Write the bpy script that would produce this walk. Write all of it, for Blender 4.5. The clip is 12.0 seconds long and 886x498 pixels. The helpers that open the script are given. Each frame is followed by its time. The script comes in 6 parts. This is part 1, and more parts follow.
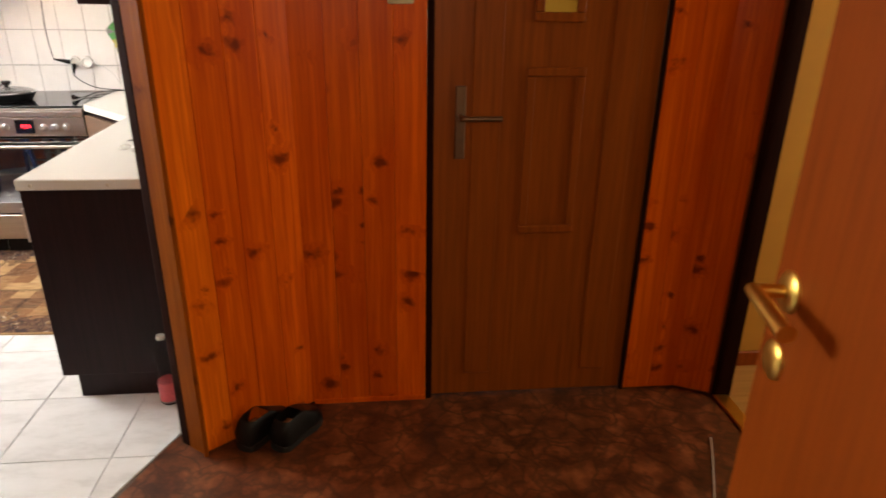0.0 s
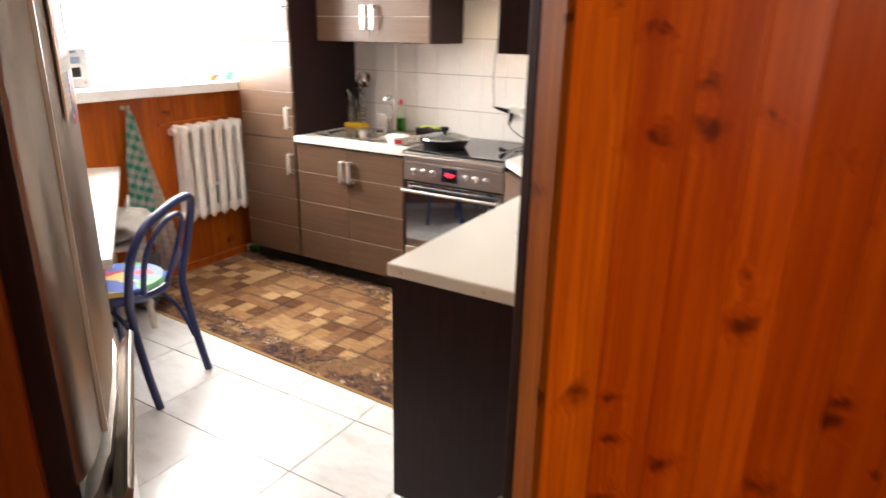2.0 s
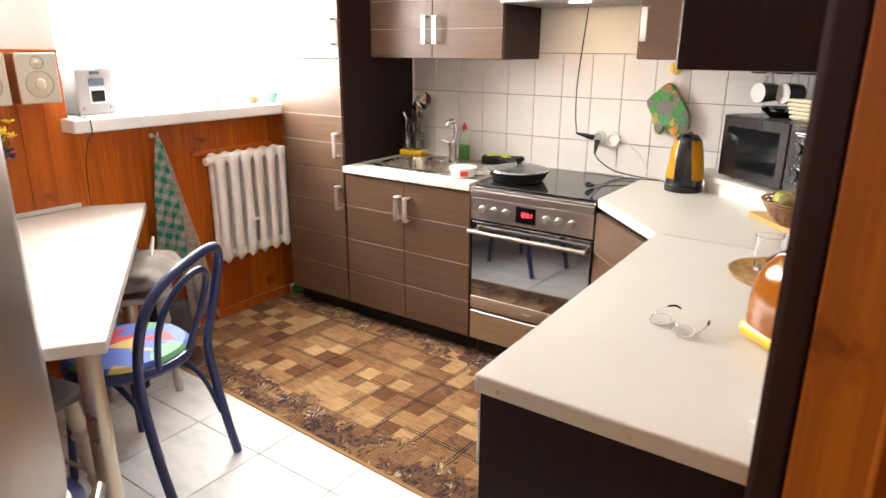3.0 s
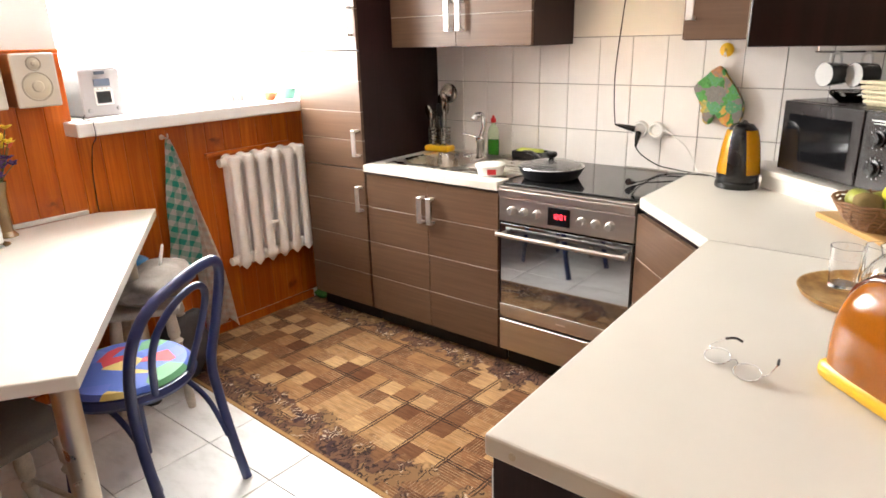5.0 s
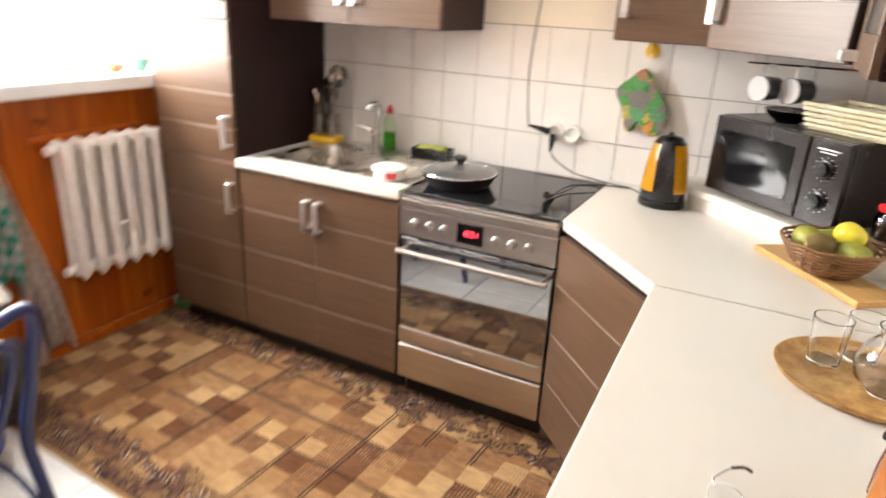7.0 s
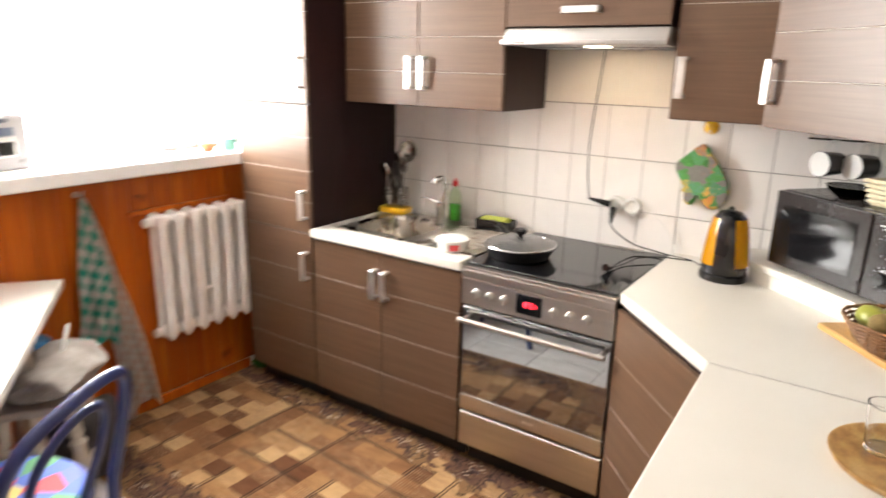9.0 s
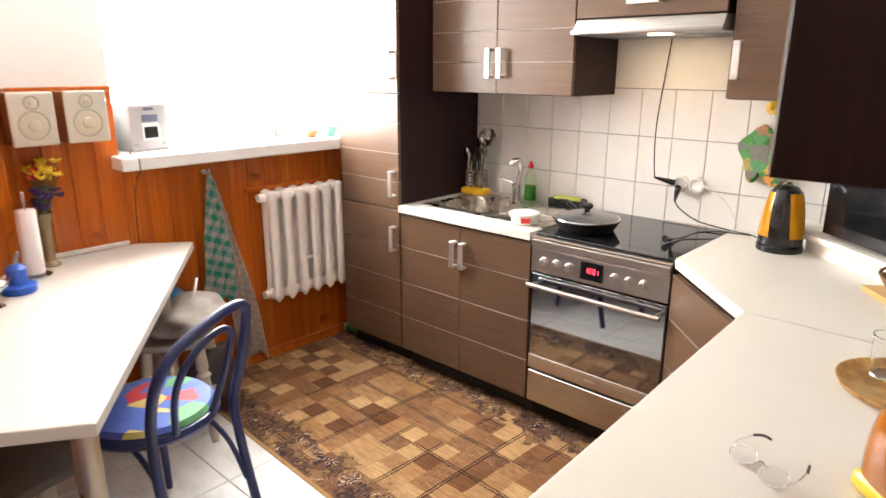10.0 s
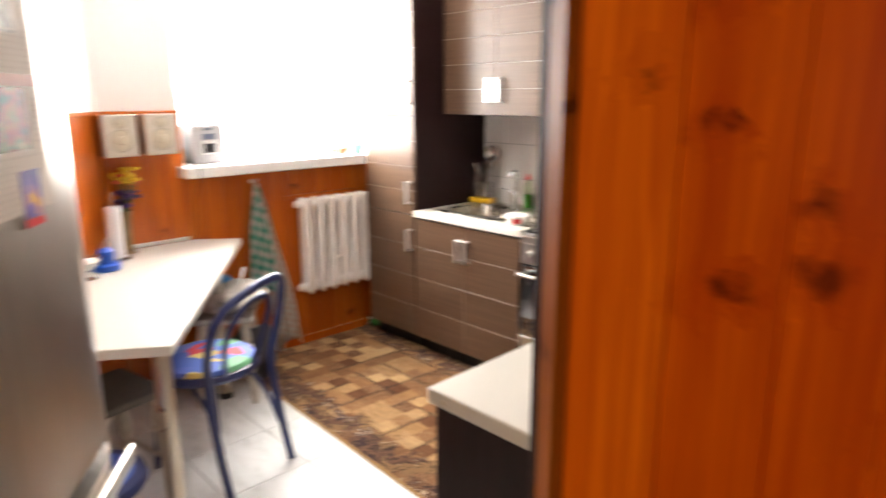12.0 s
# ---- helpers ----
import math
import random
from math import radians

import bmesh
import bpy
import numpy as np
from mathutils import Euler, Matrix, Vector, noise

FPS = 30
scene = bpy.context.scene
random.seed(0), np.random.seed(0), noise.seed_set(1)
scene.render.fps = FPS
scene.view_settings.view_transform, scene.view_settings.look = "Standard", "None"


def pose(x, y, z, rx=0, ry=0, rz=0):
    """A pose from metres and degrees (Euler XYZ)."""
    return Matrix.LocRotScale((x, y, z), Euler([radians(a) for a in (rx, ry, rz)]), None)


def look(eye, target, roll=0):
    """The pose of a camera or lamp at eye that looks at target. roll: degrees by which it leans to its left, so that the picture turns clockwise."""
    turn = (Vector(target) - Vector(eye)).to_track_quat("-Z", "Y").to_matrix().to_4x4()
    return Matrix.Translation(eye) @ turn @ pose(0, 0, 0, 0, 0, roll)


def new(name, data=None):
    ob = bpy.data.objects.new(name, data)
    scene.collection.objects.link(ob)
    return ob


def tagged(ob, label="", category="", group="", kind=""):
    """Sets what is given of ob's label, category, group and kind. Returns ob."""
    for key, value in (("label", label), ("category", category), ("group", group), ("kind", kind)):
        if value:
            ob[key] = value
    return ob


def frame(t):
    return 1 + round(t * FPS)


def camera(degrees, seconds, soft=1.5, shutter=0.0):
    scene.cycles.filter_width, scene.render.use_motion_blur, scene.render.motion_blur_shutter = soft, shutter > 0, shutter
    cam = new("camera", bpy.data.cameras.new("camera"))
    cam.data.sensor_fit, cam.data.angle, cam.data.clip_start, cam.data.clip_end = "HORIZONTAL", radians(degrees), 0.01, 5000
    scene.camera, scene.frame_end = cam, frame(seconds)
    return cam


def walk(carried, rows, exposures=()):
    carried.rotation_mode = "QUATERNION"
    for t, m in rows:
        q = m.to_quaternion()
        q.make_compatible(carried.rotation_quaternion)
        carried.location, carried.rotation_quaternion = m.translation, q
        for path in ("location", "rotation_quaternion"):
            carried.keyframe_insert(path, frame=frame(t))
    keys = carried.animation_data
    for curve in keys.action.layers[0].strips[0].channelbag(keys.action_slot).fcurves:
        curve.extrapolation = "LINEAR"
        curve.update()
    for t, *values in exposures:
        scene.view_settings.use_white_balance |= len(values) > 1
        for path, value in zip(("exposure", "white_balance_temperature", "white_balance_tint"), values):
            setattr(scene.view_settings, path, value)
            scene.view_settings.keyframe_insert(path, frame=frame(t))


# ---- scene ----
cam = camera(68.9, 12.0, soft=1.6, shutter=0.5)
PATH = [
    (0, (0.215, -0.257, 1.491), (0.408, 1.589, 0.746), 0.9),
    (0.5, (0.16, -0.124, 1.488), (0.163, 1.734, 0.748), -0.6),
    (1, (0.091, 0.123, 1.494), (-0.26, 1.99, 0.866), -0.6),
    (1.5, (0.04, 0.344, 1.476), (-0.638, 2.109, 0.823), -1.3),
    (2, (-0.02, 0.62, 1.48), (-0.994, 2.245, 0.84), 1.0),
    (2.5, (-0.242, 0.869, 1.478), (-1.363, 2.409, 0.871), 1.2),
    (3, (-0.426, 1.039, 1.46), (-1.526, 2.6, 0.866), 0.3),
    (3.5, (-0.477, 1.092, 1.451), (-1.617, 2.636, 0.891), 2.5),
    (3.7, (-0.514, 1.141, 1.45), (-1.712, 2.648, 0.908), 4.6),
    (5.5, (-0.516, 1.299, 1.449), (-1.707, 2.77, 0.803), -2.9),
    (6, (-0.562, 1.383, 1.477), (-1.74, 2.854, 0.808), -1.3),
    (6.5, (-0.645, 1.505, 1.479), (-1.821, 2.954, 0.76), 1.6),
    (7, (-0.825, 1.572, 1.508), (-1.681, 3.233, 0.795), 2.9),
    (7.2, (-0.858, 1.637, 1.525), (-1.652, 3.343, 0.849), 0.0),
    (8.8, (-0.78, 1.625, 1.591), (-1.762, 3.275, 1.031), 0.3),
    (9, (-0.753, 1.533, 1.577), (-1.836, 3.122, 1.03), 1.3),
    (9.5, (-0.595, 1.441, 1.551), (-1.849, 2.885, 0.968), 1.9),
    (10, (-0.514, 1.328, 1.53), (-1.816, 2.746, 0.986), 0.2),
    (10.5, (-0.284, 1.255, 1.526), (-1.817, 2.426, 1.0), 4.4),
    (11, (-0.133, 1.197, 1.539), (-1.758, 2.241, 1.019), 2.1),
    (11.5, (-0.099, 1.119, 1.526), (-1.758, 2.126, 1.046), 1.2),
    (12, (-0.011, 1.061, 1.513), (-1.418, 2.405, 1.053), -0.2),
]
EXPOSURES = [(0, 0.0), (12, 0.0)]
walk(cam, [(t, look(eye, target, roll)) for t, eye, target, roll in PATH], EXPOSURES)

# ---- light ----
world = bpy.data.worlds.new("sky")
scene.world = world
world.use_nodes = True
sky = world.node_tree.nodes.new("ShaderNodeTexSky")
sky.sky_type, sky.sun_disc = "NISHITA", False
sky.sun_elevation, sky.sun_rotation = radians(41), radians(10)
world.node_tree.links.new(sky.outputs[0], world.node_tree.nodes["Background"].inputs[0])
world.node_tree.nodes["Background"].inputs[1].default_value = 0.12


def lamp(name, kind, m, energy, colour, **settings):
    data = bpy.data.lights.new(name, kind)
    data.energy, data.color = energy, colour
    for key, value in settings.items():
        if key == "size":
            data.size = value
        elif key == "size_y":
            data.shape, data.size_y = "RECTANGLE", value
        elif key == "angle":
            data.angle = value
        elif key == "radius":
            data.shadow_soft_size = value
    ob = new(name, data)
    ob.matrix_basis = m
    return ob


lamp("sun", "SUN", look((1.4, 8, 7), (0, 0, 0)), 2.5, (1.0, 0.95, 0.87), angle=radians(0.6))
# daylight in the kitchen window and the lamp of the cooker hood; the rest is added fill
lamp("window_daylight", "AREA", look((-3.56, 3.15, 1.72), (0.0, 2.80, 1.88)), 170.0, (1.0, 0.975, 0.94), size=1.35, size_y=1.05)
# made-up source behind the camera that brightens the hall
lamp("hall_daylight", "AREA", look((-0.05, -1.16, 1.92), (-0.1, 1.9, 1.72)), 14.5, (1.0, 0.76, 0.46), size=0.9, size_y=0.6)
# unseen fill from the side room, aimed at the slanted pine wall
lamp("side_room_daylight", "AREA", look((3.58, 1.25, 1.6), (0.0, 1.55, 1.3)), 29.0, (1.0, 0.84, 0.58), size=0.9, size_y=1.1)
lamp("hood_bulb", "AREA", look((-1.66, 3.86, 1.645), (-1.66, 3.95, 0.9)), 1.1, (1.0, 0.76, 0.50), size=0.10, size_y=0.05)


# ---- building blocks ----
def part(name, bm, material, parent=None, label="", smooth=False):
    """Links a bmesh as one mesh object under a thing or a part."""
    bmesh.ops.recalc_face_normals(bm, faces=bm.faces)
    data = bpy.data.meshes.new(name)
    bm.to_mesh(data)
    bm.free()
    if smooth:
        data.polygons.foreach_set("use_smooth", [True] * len(data.polygons))
        data.set_sharp_from_angle(angle=radians(40))
    data.materials.append(material)
    ob = new(name, data)
    ob.parent = parent
    if label:
        ob["label"] = label
    return ob


def share(name, data, parent, m):
    """Another object on the same mesh."""
    ob = new(name, data)
    ob.parent = parent
    ob.matrix_basis = m
    return ob


def thing(name, m, label, category, group=""):
    ob = new(name)
    ob.empty_display_size = 0.05
    ob.matrix_basis = m
    return tagged(ob, label, category, group)


def structure(ob, label, category=""):
    return tagged(ob, label, category, "", "structure")


def box(x0, x1, y0, y1, z0, z1, bevel=0.0, segments=1, into=None):
    bm = bmesh.new()
    bmesh.ops.create_cube(bm, size=1)
    for v in bm.verts:
        v.co = Vector(((x0 + x1) / 2 + v.co.x * (x1 - x0), (y0 + y1) / 2 + v.co.y * (y1 - y0), (z0 + z1) / 2 + v.co.z * (z1 - z0)))
    if bevel:
        bmesh.ops.bevel(bm, geom=bm.edges, offset=bevel, segments=segments, affect="EDGES", profile=0.5)
    return join(into, bm) if into else bm


def join(bm, other):
    data = bpy.data.meshes.new("tmp")
    other.to_mesh(data)
    other.free()
    bm.from_mesh(data)
    bpy.data.meshes.remove(data)
    return bm


def moved(bm, m):
    bmesh.ops.transform(bm, matrix=m, verts=bm.verts)
    return bm


def prism(points, z0, z1, bevel=0.0, segments=2):
    """An upright prism over a plan outline."""
    bm = bmesh.new()
    low = [bm.verts.new((x, y, z0)) for x, y in points]
    high = [bm.verts.new((x, y, z1)) for x, y in points]
    bm.faces.new(low[::-1])
    bm.faces.new(high)
    n = len(points)
    for i in range(n):
        bm.faces.new((low[i], low[(i + 1) % n], high[(i + 1) % n], high[i]))
    if bevel:
        bmesh.ops.bevel(bm, geom=bm.edges, offset=bevel, segments=segments, affect="EDGES", profile=0.5)
    return bm


def smooth_line(points, steps=6, closed=False):
    """Points on a smooth curve through the given ones."""
    p = [Vector(q) for q in points]
    n, out = len(p), []
    for i in range(n if closed else n - 1):
        a = p[(i - 1) % n] if closed or i else p[0]
        b, c = p[i], p[(i + 1) % n]
        d = p[(i + 2) % n] if closed or i + 2 < n else p[-1]
        for k in range(steps):
            t = k / steps
            out.append(0.5 * ((2 * b) + (c - a) * t + (2 * a - 5 * b + 4 * c - d) * t * t + (3 * b - a - 3 * c + d) * t ** 3))
    return out if closed else out + [p[-1]]


def tube(points, radius, sides=10, steps=6, closed=False, flat=1.0, into=None):
    """A round bar along a smooth curve; radius may be a list, flat squeezes it."""
    line = smooth_line(points, steps, closed) if steps else [Vector(q) for q in points]
    n = len(line)
    radii = radius if isinstance(radius, (list, tuple)) else (radius, radius)
    bm, rings, side = bmesh.new(), [], None
    for i, q in enumerate(line):
        way = (line[(i + 1) % n] if closed or i + 1 < n else q) - (line[i - 1] if closed or i else q)
        way.normalize()
        if side is None:
            side = way.cross(Vector((0, 0, 1)) if abs(way.z) < 0.9 else Vector((1, 0, 0))).normalized()
        side = (side - way * side.dot(way)).normalized()
        up = way.cross(side)
        s = i / max(1, n - 1) * (len(radii) - 1)
        k = min(int(s), len(radii) - 2)
        r = radii[k] + (radii[k + 1] - radii[k]) * (s - k)
        rings.append([bm.verts.new(q + side * (r * math.cos(2 * math.pi * j / sides)) + up * (r * flat * math.sin(2 * math.pi * j / sides))) for j in range(sides)])
    for i in range(n if closed else n - 1):
        a, b = rings[i], rings[(i + 1) % n]
        for j in range(sides):
            bm.faces.new((a[j], a[(j + 1) % sides], b[(j + 1) % sides], b[j]))
    if not closed:
        bm.faces.new(rings[0][::-1])
        bm.faces.new(rings[-1])
    return join(into, bm) if into else bm


def turned(profile, sides=20, m=None, into=None):
    """A turned body: rows of (radius, height) round the z axis."""
    bm, rings = bmesh.new(), []
    for r, z in profile:
        rings.append([bm.verts.new((max(r, 1e-4) * math.cos(2 * math.pi * j / sides), max(r, 1e-4) * math.sin(2 * math.pi * j / sides), z)) for j in range(sides)])
    for a, b in zip(rings, rings[1:]):
        for j in range(sides):
            bm.faces.new((a[j], a[(j + 1) % sides], b[(j + 1) % sides], b[j]))
    bm.faces.new(rings[0][::-1])
    bm.faces.new(rings[-1])
    if m:
        moved(bm, m)
    return join(into, bm) if into else bm


def blob(m, detail=2, rough=0.0, seed=0):
    """A ball shaped by m, with an uneven skin."""
    bm = bmesh.new()
    bmesh.ops.create_icosphere(bm, subdivisions=detail, radius=1)
    for v in bm.verts:
        v.co *= 1 + rough * noise.noise(v.co * 1.7 + Vector((seed, 0, 0)))
    return moved(bm, m)


def scaled(x, y, z):
    return Matrix.Diagonal((x, y, z, 1))


# ---- materials ----
def shader(name):
    m = bpy.data.materials.new(name)
    m.use_nodes = True
    return m, m.node_tree, m.node_tree.nodes["Principled BSDF"]


def put(tree, kind, inputs=(), operation="", blend_type="", feature=""):
    n = tree.nodes.new(kind)
    if operation:
        n.operation = operation
    if blend_type:
        n.data_type, n.blend_type = "RGBA", blend_type
    if feature:
        n.feature = feature
    for key, value in dict(inputs).items():
        if isinstance(value, bpy.types.NodeSocket):
            tree.links.new(value, n.inputs[key])
        else:
            n.inputs[key].default_value = value
    return n


def sums(tree, operation, a, b=0.0, c=0.0):
    n = put(tree, "ShaderNodeMath", operation=operation)
    for i, value in enumerate((a, b, c)):
        if isinstance(value, bpy.types.NodeSocket):
            tree.links.new(value, n.inputs[i])
        else:
            n.inputs[i].default_value = value
    return n.outputs[0]


def blend(tree, factor, a, b, kind="MIX"):
    n = put(tree, "ShaderNodeMix", blend_type=kind)
    for socket, value in ((n.inputs[0], factor), (n.inputs[6], a), (n.inputs[7], b)):
        if isinstance(value, bpy.types.NodeSocket):
            tree.links.new(value, socket)
        else:
            socket.default_value = value if not isinstance(value, (tuple, list)) else (*value[:3], 1)
    return n.outputs[2]


def ramp(tree, value, *stops):
    n = put(tree, "ShaderNodeValToRGB", {0: value})
    while len(n.color_ramp.elements) < len(stops):
        n.color_ramp.elements.new(0.5)
    for e, (at, colour) in zip(n.color_ramp.elements, stops):
        e.position = at
        e.color = (*colour[:3], 1) if isinstance(colour, (tuple, list)) else (colour, colour, colour, 1)
    return n.outputs[0]


def place(tree, stretch=(1, 1, 1), jitter=0.0):
    """Object coordinates, stretched, shifted per object."""
    at = put(tree, "ShaderNodeTexCoord").outputs["Object"]
    if jitter:
        r = put(tree, "ShaderNodeObjectInfo").outputs["Random"]
        at = put(tree, "ShaderNodeVectorMath", {0: at, 1: put(tree, "ShaderNodeCombineXYZ", {0: sums(tree, "MULTIPLY", r, jitter), 1: sums(tree, "MULTIPLY", r, jitter * 1.7), 2: sums(tree, "MULTIPLY", r, jitter * 2.3)}).outputs[0]}, operation="ADD").outputs[0]
    return put(tree, "ShaderNodeMapping", {"Vector": at, "Scale": stretch}).outputs[0]


def clouds(tree, at, scale, detail=4, rough=0.55):
    return put(tree, "ShaderNodeTexNoise", {"Vector": at, "Scale": scale, "Detail": detail, "Roughness": rough}).outputs["Fac"]


def relief(tree, bsdf, height, strength, distance=0.002):
    tree.links.new(put(tree, "ShaderNodeBump", {"Height": height, "Strength": strength, "Distance": distance}).outputs[0], bsdf.inputs["Normal"])


def plain(name, colour, rough=0.5, metal=0.0, vary=0.12, scale=9.0, grain=260.0, bump=0.08, stretch=(1, 1, 1), coat=0.0, jitter=3.0):
    """A surface with variation at two scales and fine relief."""
    m, tree, bsdf = shader(name)
    at = place(tree, stretch, jitter)
    big, fine = clouds(tree, at, scale), clouds(tree, at, grain, 2)
    dark = tuple(c * (1 - vary) for c in colour)
    light = tuple(min(1, c * (1 + vary)) for c in colour)
    c = blend(tree, ramp(tree, big, (0.3, 0.0), (0.7, 1.0)), dark, light)
    c = blend(tree, 0.25 * vary / 0.12 if vary < 0.4 else 0.5, c, ramp(tree, fine, (0.3, dark), (0.7, light)))
    tree.links.new(c, bsdf.inputs["Base Color"])
    tree.links.new(sums(tree, "MULTIPLY_ADD", big, 0.16, rough - 0.08), bsdf.inputs["Roughness"])
    bsdf.inputs["Metallic"].default_value = metal
    bsdf.inputs["Coat Weight"].default_value = coat
    relief(tree, bsdf, fine, bump)
    return m


def pine(name, light, dark, knot, rough=0.3, knots=1.0, coat=0.06):
    """Varnished pine boards with upright grain and knots."""
    m, tree, bsdf = shader(name)
    at = put(tree, "ShaderNodeTexCoord").outputs["Object"]
    r = put(tree, "ShaderNodeObjectInfo").outputs["Random"]
    shift = put(tree, "ShaderNodeCombineXYZ", {0: sums(tree, "MULTIPLY", r, 31.0), 1: sums(tree, "MULTIPLY", r, 17.0), 2: sums(tree, "MULTIPLY", r, 53.0)}).outputs[0]
    at = put(tree, "ShaderNodeVectorMath", {0: at, 1: shift}, operation="ADD").outputs[0]
    # knots: sparse flattened cells that push the grain aside
    xyz = put(tree, "ShaderNodeSeparateXYZ", {0: at})
    flat = put(tree, "ShaderNodeCombineXYZ", {0: sums(tree, "MULTIPLY", xyz.outputs[0], 7.5), 1: sums(tree, "MULTIPLY", xyz.outputs[2], 11.0)}).outputs[0]
    cell = put(tree, "ShaderNodeTexVoronoi", {"Vector": flat, "Scale": 1.0, "Randomness": 1.0}, feature="F1")
    cell.voronoi_dimensions = "2D"
    own = put(tree, "ShaderNodeSeparateColor", {0: cell.outputs["Color"]})
    ragged = sums(tree, "MULTIPLY_ADD", clouds(tree, at, 26, 5), 0.95, sums(tree, "SUBTRACT", cell.outputs["Distance"], 0.455))
    near = sums(tree, "DIVIDE", ragged, sums(tree, "MULTIPLY_ADD", own.outputs[1], 1.1, 0.45))
    some = sums(tree, "GREATER_THAN", own.outputs[0], 1 - 0.30 * knots)
    spot = sums(tree, "MULTIPLY", ramp(tree, near, (0.03, 1.0), (0.20, 0.0)), some)
    halo = sums(tree, "MULTIPLY", ramp(tree, near, (0.12, 1.0), (0.45, 0.0)), some)
    wide = clouds(tree, put(tree, "ShaderNodeMapping", {"Vector": at, "Scale": (9, 9, 0.55)}).outputs[0], 2.0, 4)
    warp = sums(tree, "MULTIPLY_ADD", halo, 0.35, wide)
    lines = clouds(tree, put(tree, "ShaderNodeMapping", {"Vector": put(tree, "ShaderNodeVectorMath", {0: at, 1: put(tree, "ShaderNodeCombineXYZ", {0: sums(tree, "MULTIPLY", warp, 0.06), 1: sums(tree, "MULTIPLY", warp, 0.06), 2: 0.0}).outputs[0]}, operation="ADD").outputs[0], "Scale": (95, 95, 1.6)}).outputs[0], 1.0, 3)
    c = blend(tree, ramp(tree, lines, (0.30, 0.0), (0.72, 0.8)), light, dark)
    c = blend(tree, sums(tree, "MULTIPLY", ramp(tree, wide, (0.36, 0.0), (0.62, 1.0)), 0.62), c, dark)
    tone = sums(tree, "MULTIPLY_ADD", r, 0.14, 0.92)
    c = blend(tree, 1.0, c, put(tree, "ShaderNodeCombineColor", {0: tone, 1: tone, 2: tone}).outputs[0], "MULTIPLY")
    c = blend(tree, sums(tree, "MULTIPLY", halo, 0.5), c, dark)
    c = blend(tree, sums(tree, "MULTIPLY", spot, 0.78), c, knot)
    tree.links.new(c, bsdf.inputs["Base Color"])
    tree.links.new(sums(tree, "MULTIPLY_ADD", lines, 0.12, rough - 0.05), bsdf.inputs["Roughness"])
    bsdf.inputs["Coat Weight"].default_value, bsdf.inputs["Coat Roughness"].default_value = coat, 0.18
    bsdf.inputs["Specular IOR Level"].default_value = 0.25 if coat > 0.1 else coat * 4
    relief(tree, bsdf, lines, 0.10, 0.001)
    return m


def laminate(name, light, dark, rough=0.36, flow=(3, 3, 90), gloss=0.3):
    """Wood-grain laminate; flow gives the grain's direction."""
    m, tree, bsdf = shader(name)
    at = place(tree, flow, 2.0)
    lines = clouds(tree, at, 1.0, 5, 0.6)
    fine = clouds(tree, place(tree, tuple(5 * f for f in flow), 2.0), 1.0, 2)
    c = blend(tree, ramp(tree, lines, (0.3, 0.0), (0.7, 1.0)), dark, light)
    c = blend(tree, sums(tree, "MULTIPLY", fine, 0.35), c, dark)
    tree.links.new(c, bsdf.inputs["Base Color"])
    tree.links.new(sums(tree, "MULTIPLY_ADD", fine, 0.12, rough - 0.06), bsdf.inputs["Roughness"])
    bsdf.inputs["Specular IOR Level"].default_value = gloss
    relief(tree, bsdf, lines, 0.05, 0.001)
    return m


def glass(name, colour=(1, 1, 1), rough=0.0):
    m, tree, bsdf = shader(name)
    bsdf.inputs["Base Color"].default_value = (*colour, 1)
    bsdf.inputs["Transmission Weight"].default_value = 1.0
    bsdf.inputs["IOR"].default_value = 1.45
    smear = clouds(tree, place(tree, (1, 1, 1), 1.0), 30)
    tree.links.new(sums(tree, "MULTIPLY_ADD", smear, 0.04, rough), bsdf.inputs["Roughness"])
    return m


def glow(name, colour, strength):
    m, tree, bsdf = shader(name)
    bsdf.inputs["Base Color"].default_value = (*colour, 1)
    bsdf.inputs["Emission Color"].default_value = (*colour, 1)
    bsdf.inputs["Emission Strength"].default_value = strength
    return m


PINE_HALL = pine("varnished_pine_hall", (0.86, 0.165, 0.003), (0.48, 0.052, 0.001), (0.085, 0.010, 0.001), knots=1.15, coat=0.03)
# hall pine in a lighter colour that holds the brightness beside the doorway
PINE_LIT = pine("lit_varnished_pine", (0.92, 0.215, 0.006), (0.56, 0.085, 0.002), (0.12, 0.018, 0.002), knots=1.2, coat=0.03)
PINE = pine("varnished_pine", (0.62, 0.170, 0.013), (0.34, 0.054, 0.004), (0.10, 0.020, 0.003), rough=0.30, knots=0.3, coat=0.16)
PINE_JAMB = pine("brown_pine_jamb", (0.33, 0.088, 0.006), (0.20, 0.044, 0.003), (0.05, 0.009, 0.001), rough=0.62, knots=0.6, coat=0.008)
FRONT = laminate("taupe_wood_laminate", (0.140, 0.079, 0.046), (0.098, 0.054, 0.031), 0.38, gloss=0.40)
GROOVE = plain("pale_groove", (0.42, 0.36, 0.31), 0.5)
WENGE = laminate("wenge_laminate", (0.028, 0.0105, 0.011), (0.015, 0.006, 0.0065), 0.38, (90, 90, 3), 0.2)
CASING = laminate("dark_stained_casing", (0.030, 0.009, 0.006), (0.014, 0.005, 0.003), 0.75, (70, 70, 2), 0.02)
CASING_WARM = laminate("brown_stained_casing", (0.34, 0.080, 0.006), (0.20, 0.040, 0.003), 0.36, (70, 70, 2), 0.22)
DOOR_BROWN = laminate("brown_door_veneer", (0.33, 0.082, 0.006), (0.20, 0.045, 0.003), 0.38, (60, 60, 2.5), 0.2)
LEAF = laminate("orange_door_veneer", (0.28, 0.056, 0.003), (0.195, 0.035, 0.002), 0.38, (60, 60, 2.5), 0.2)
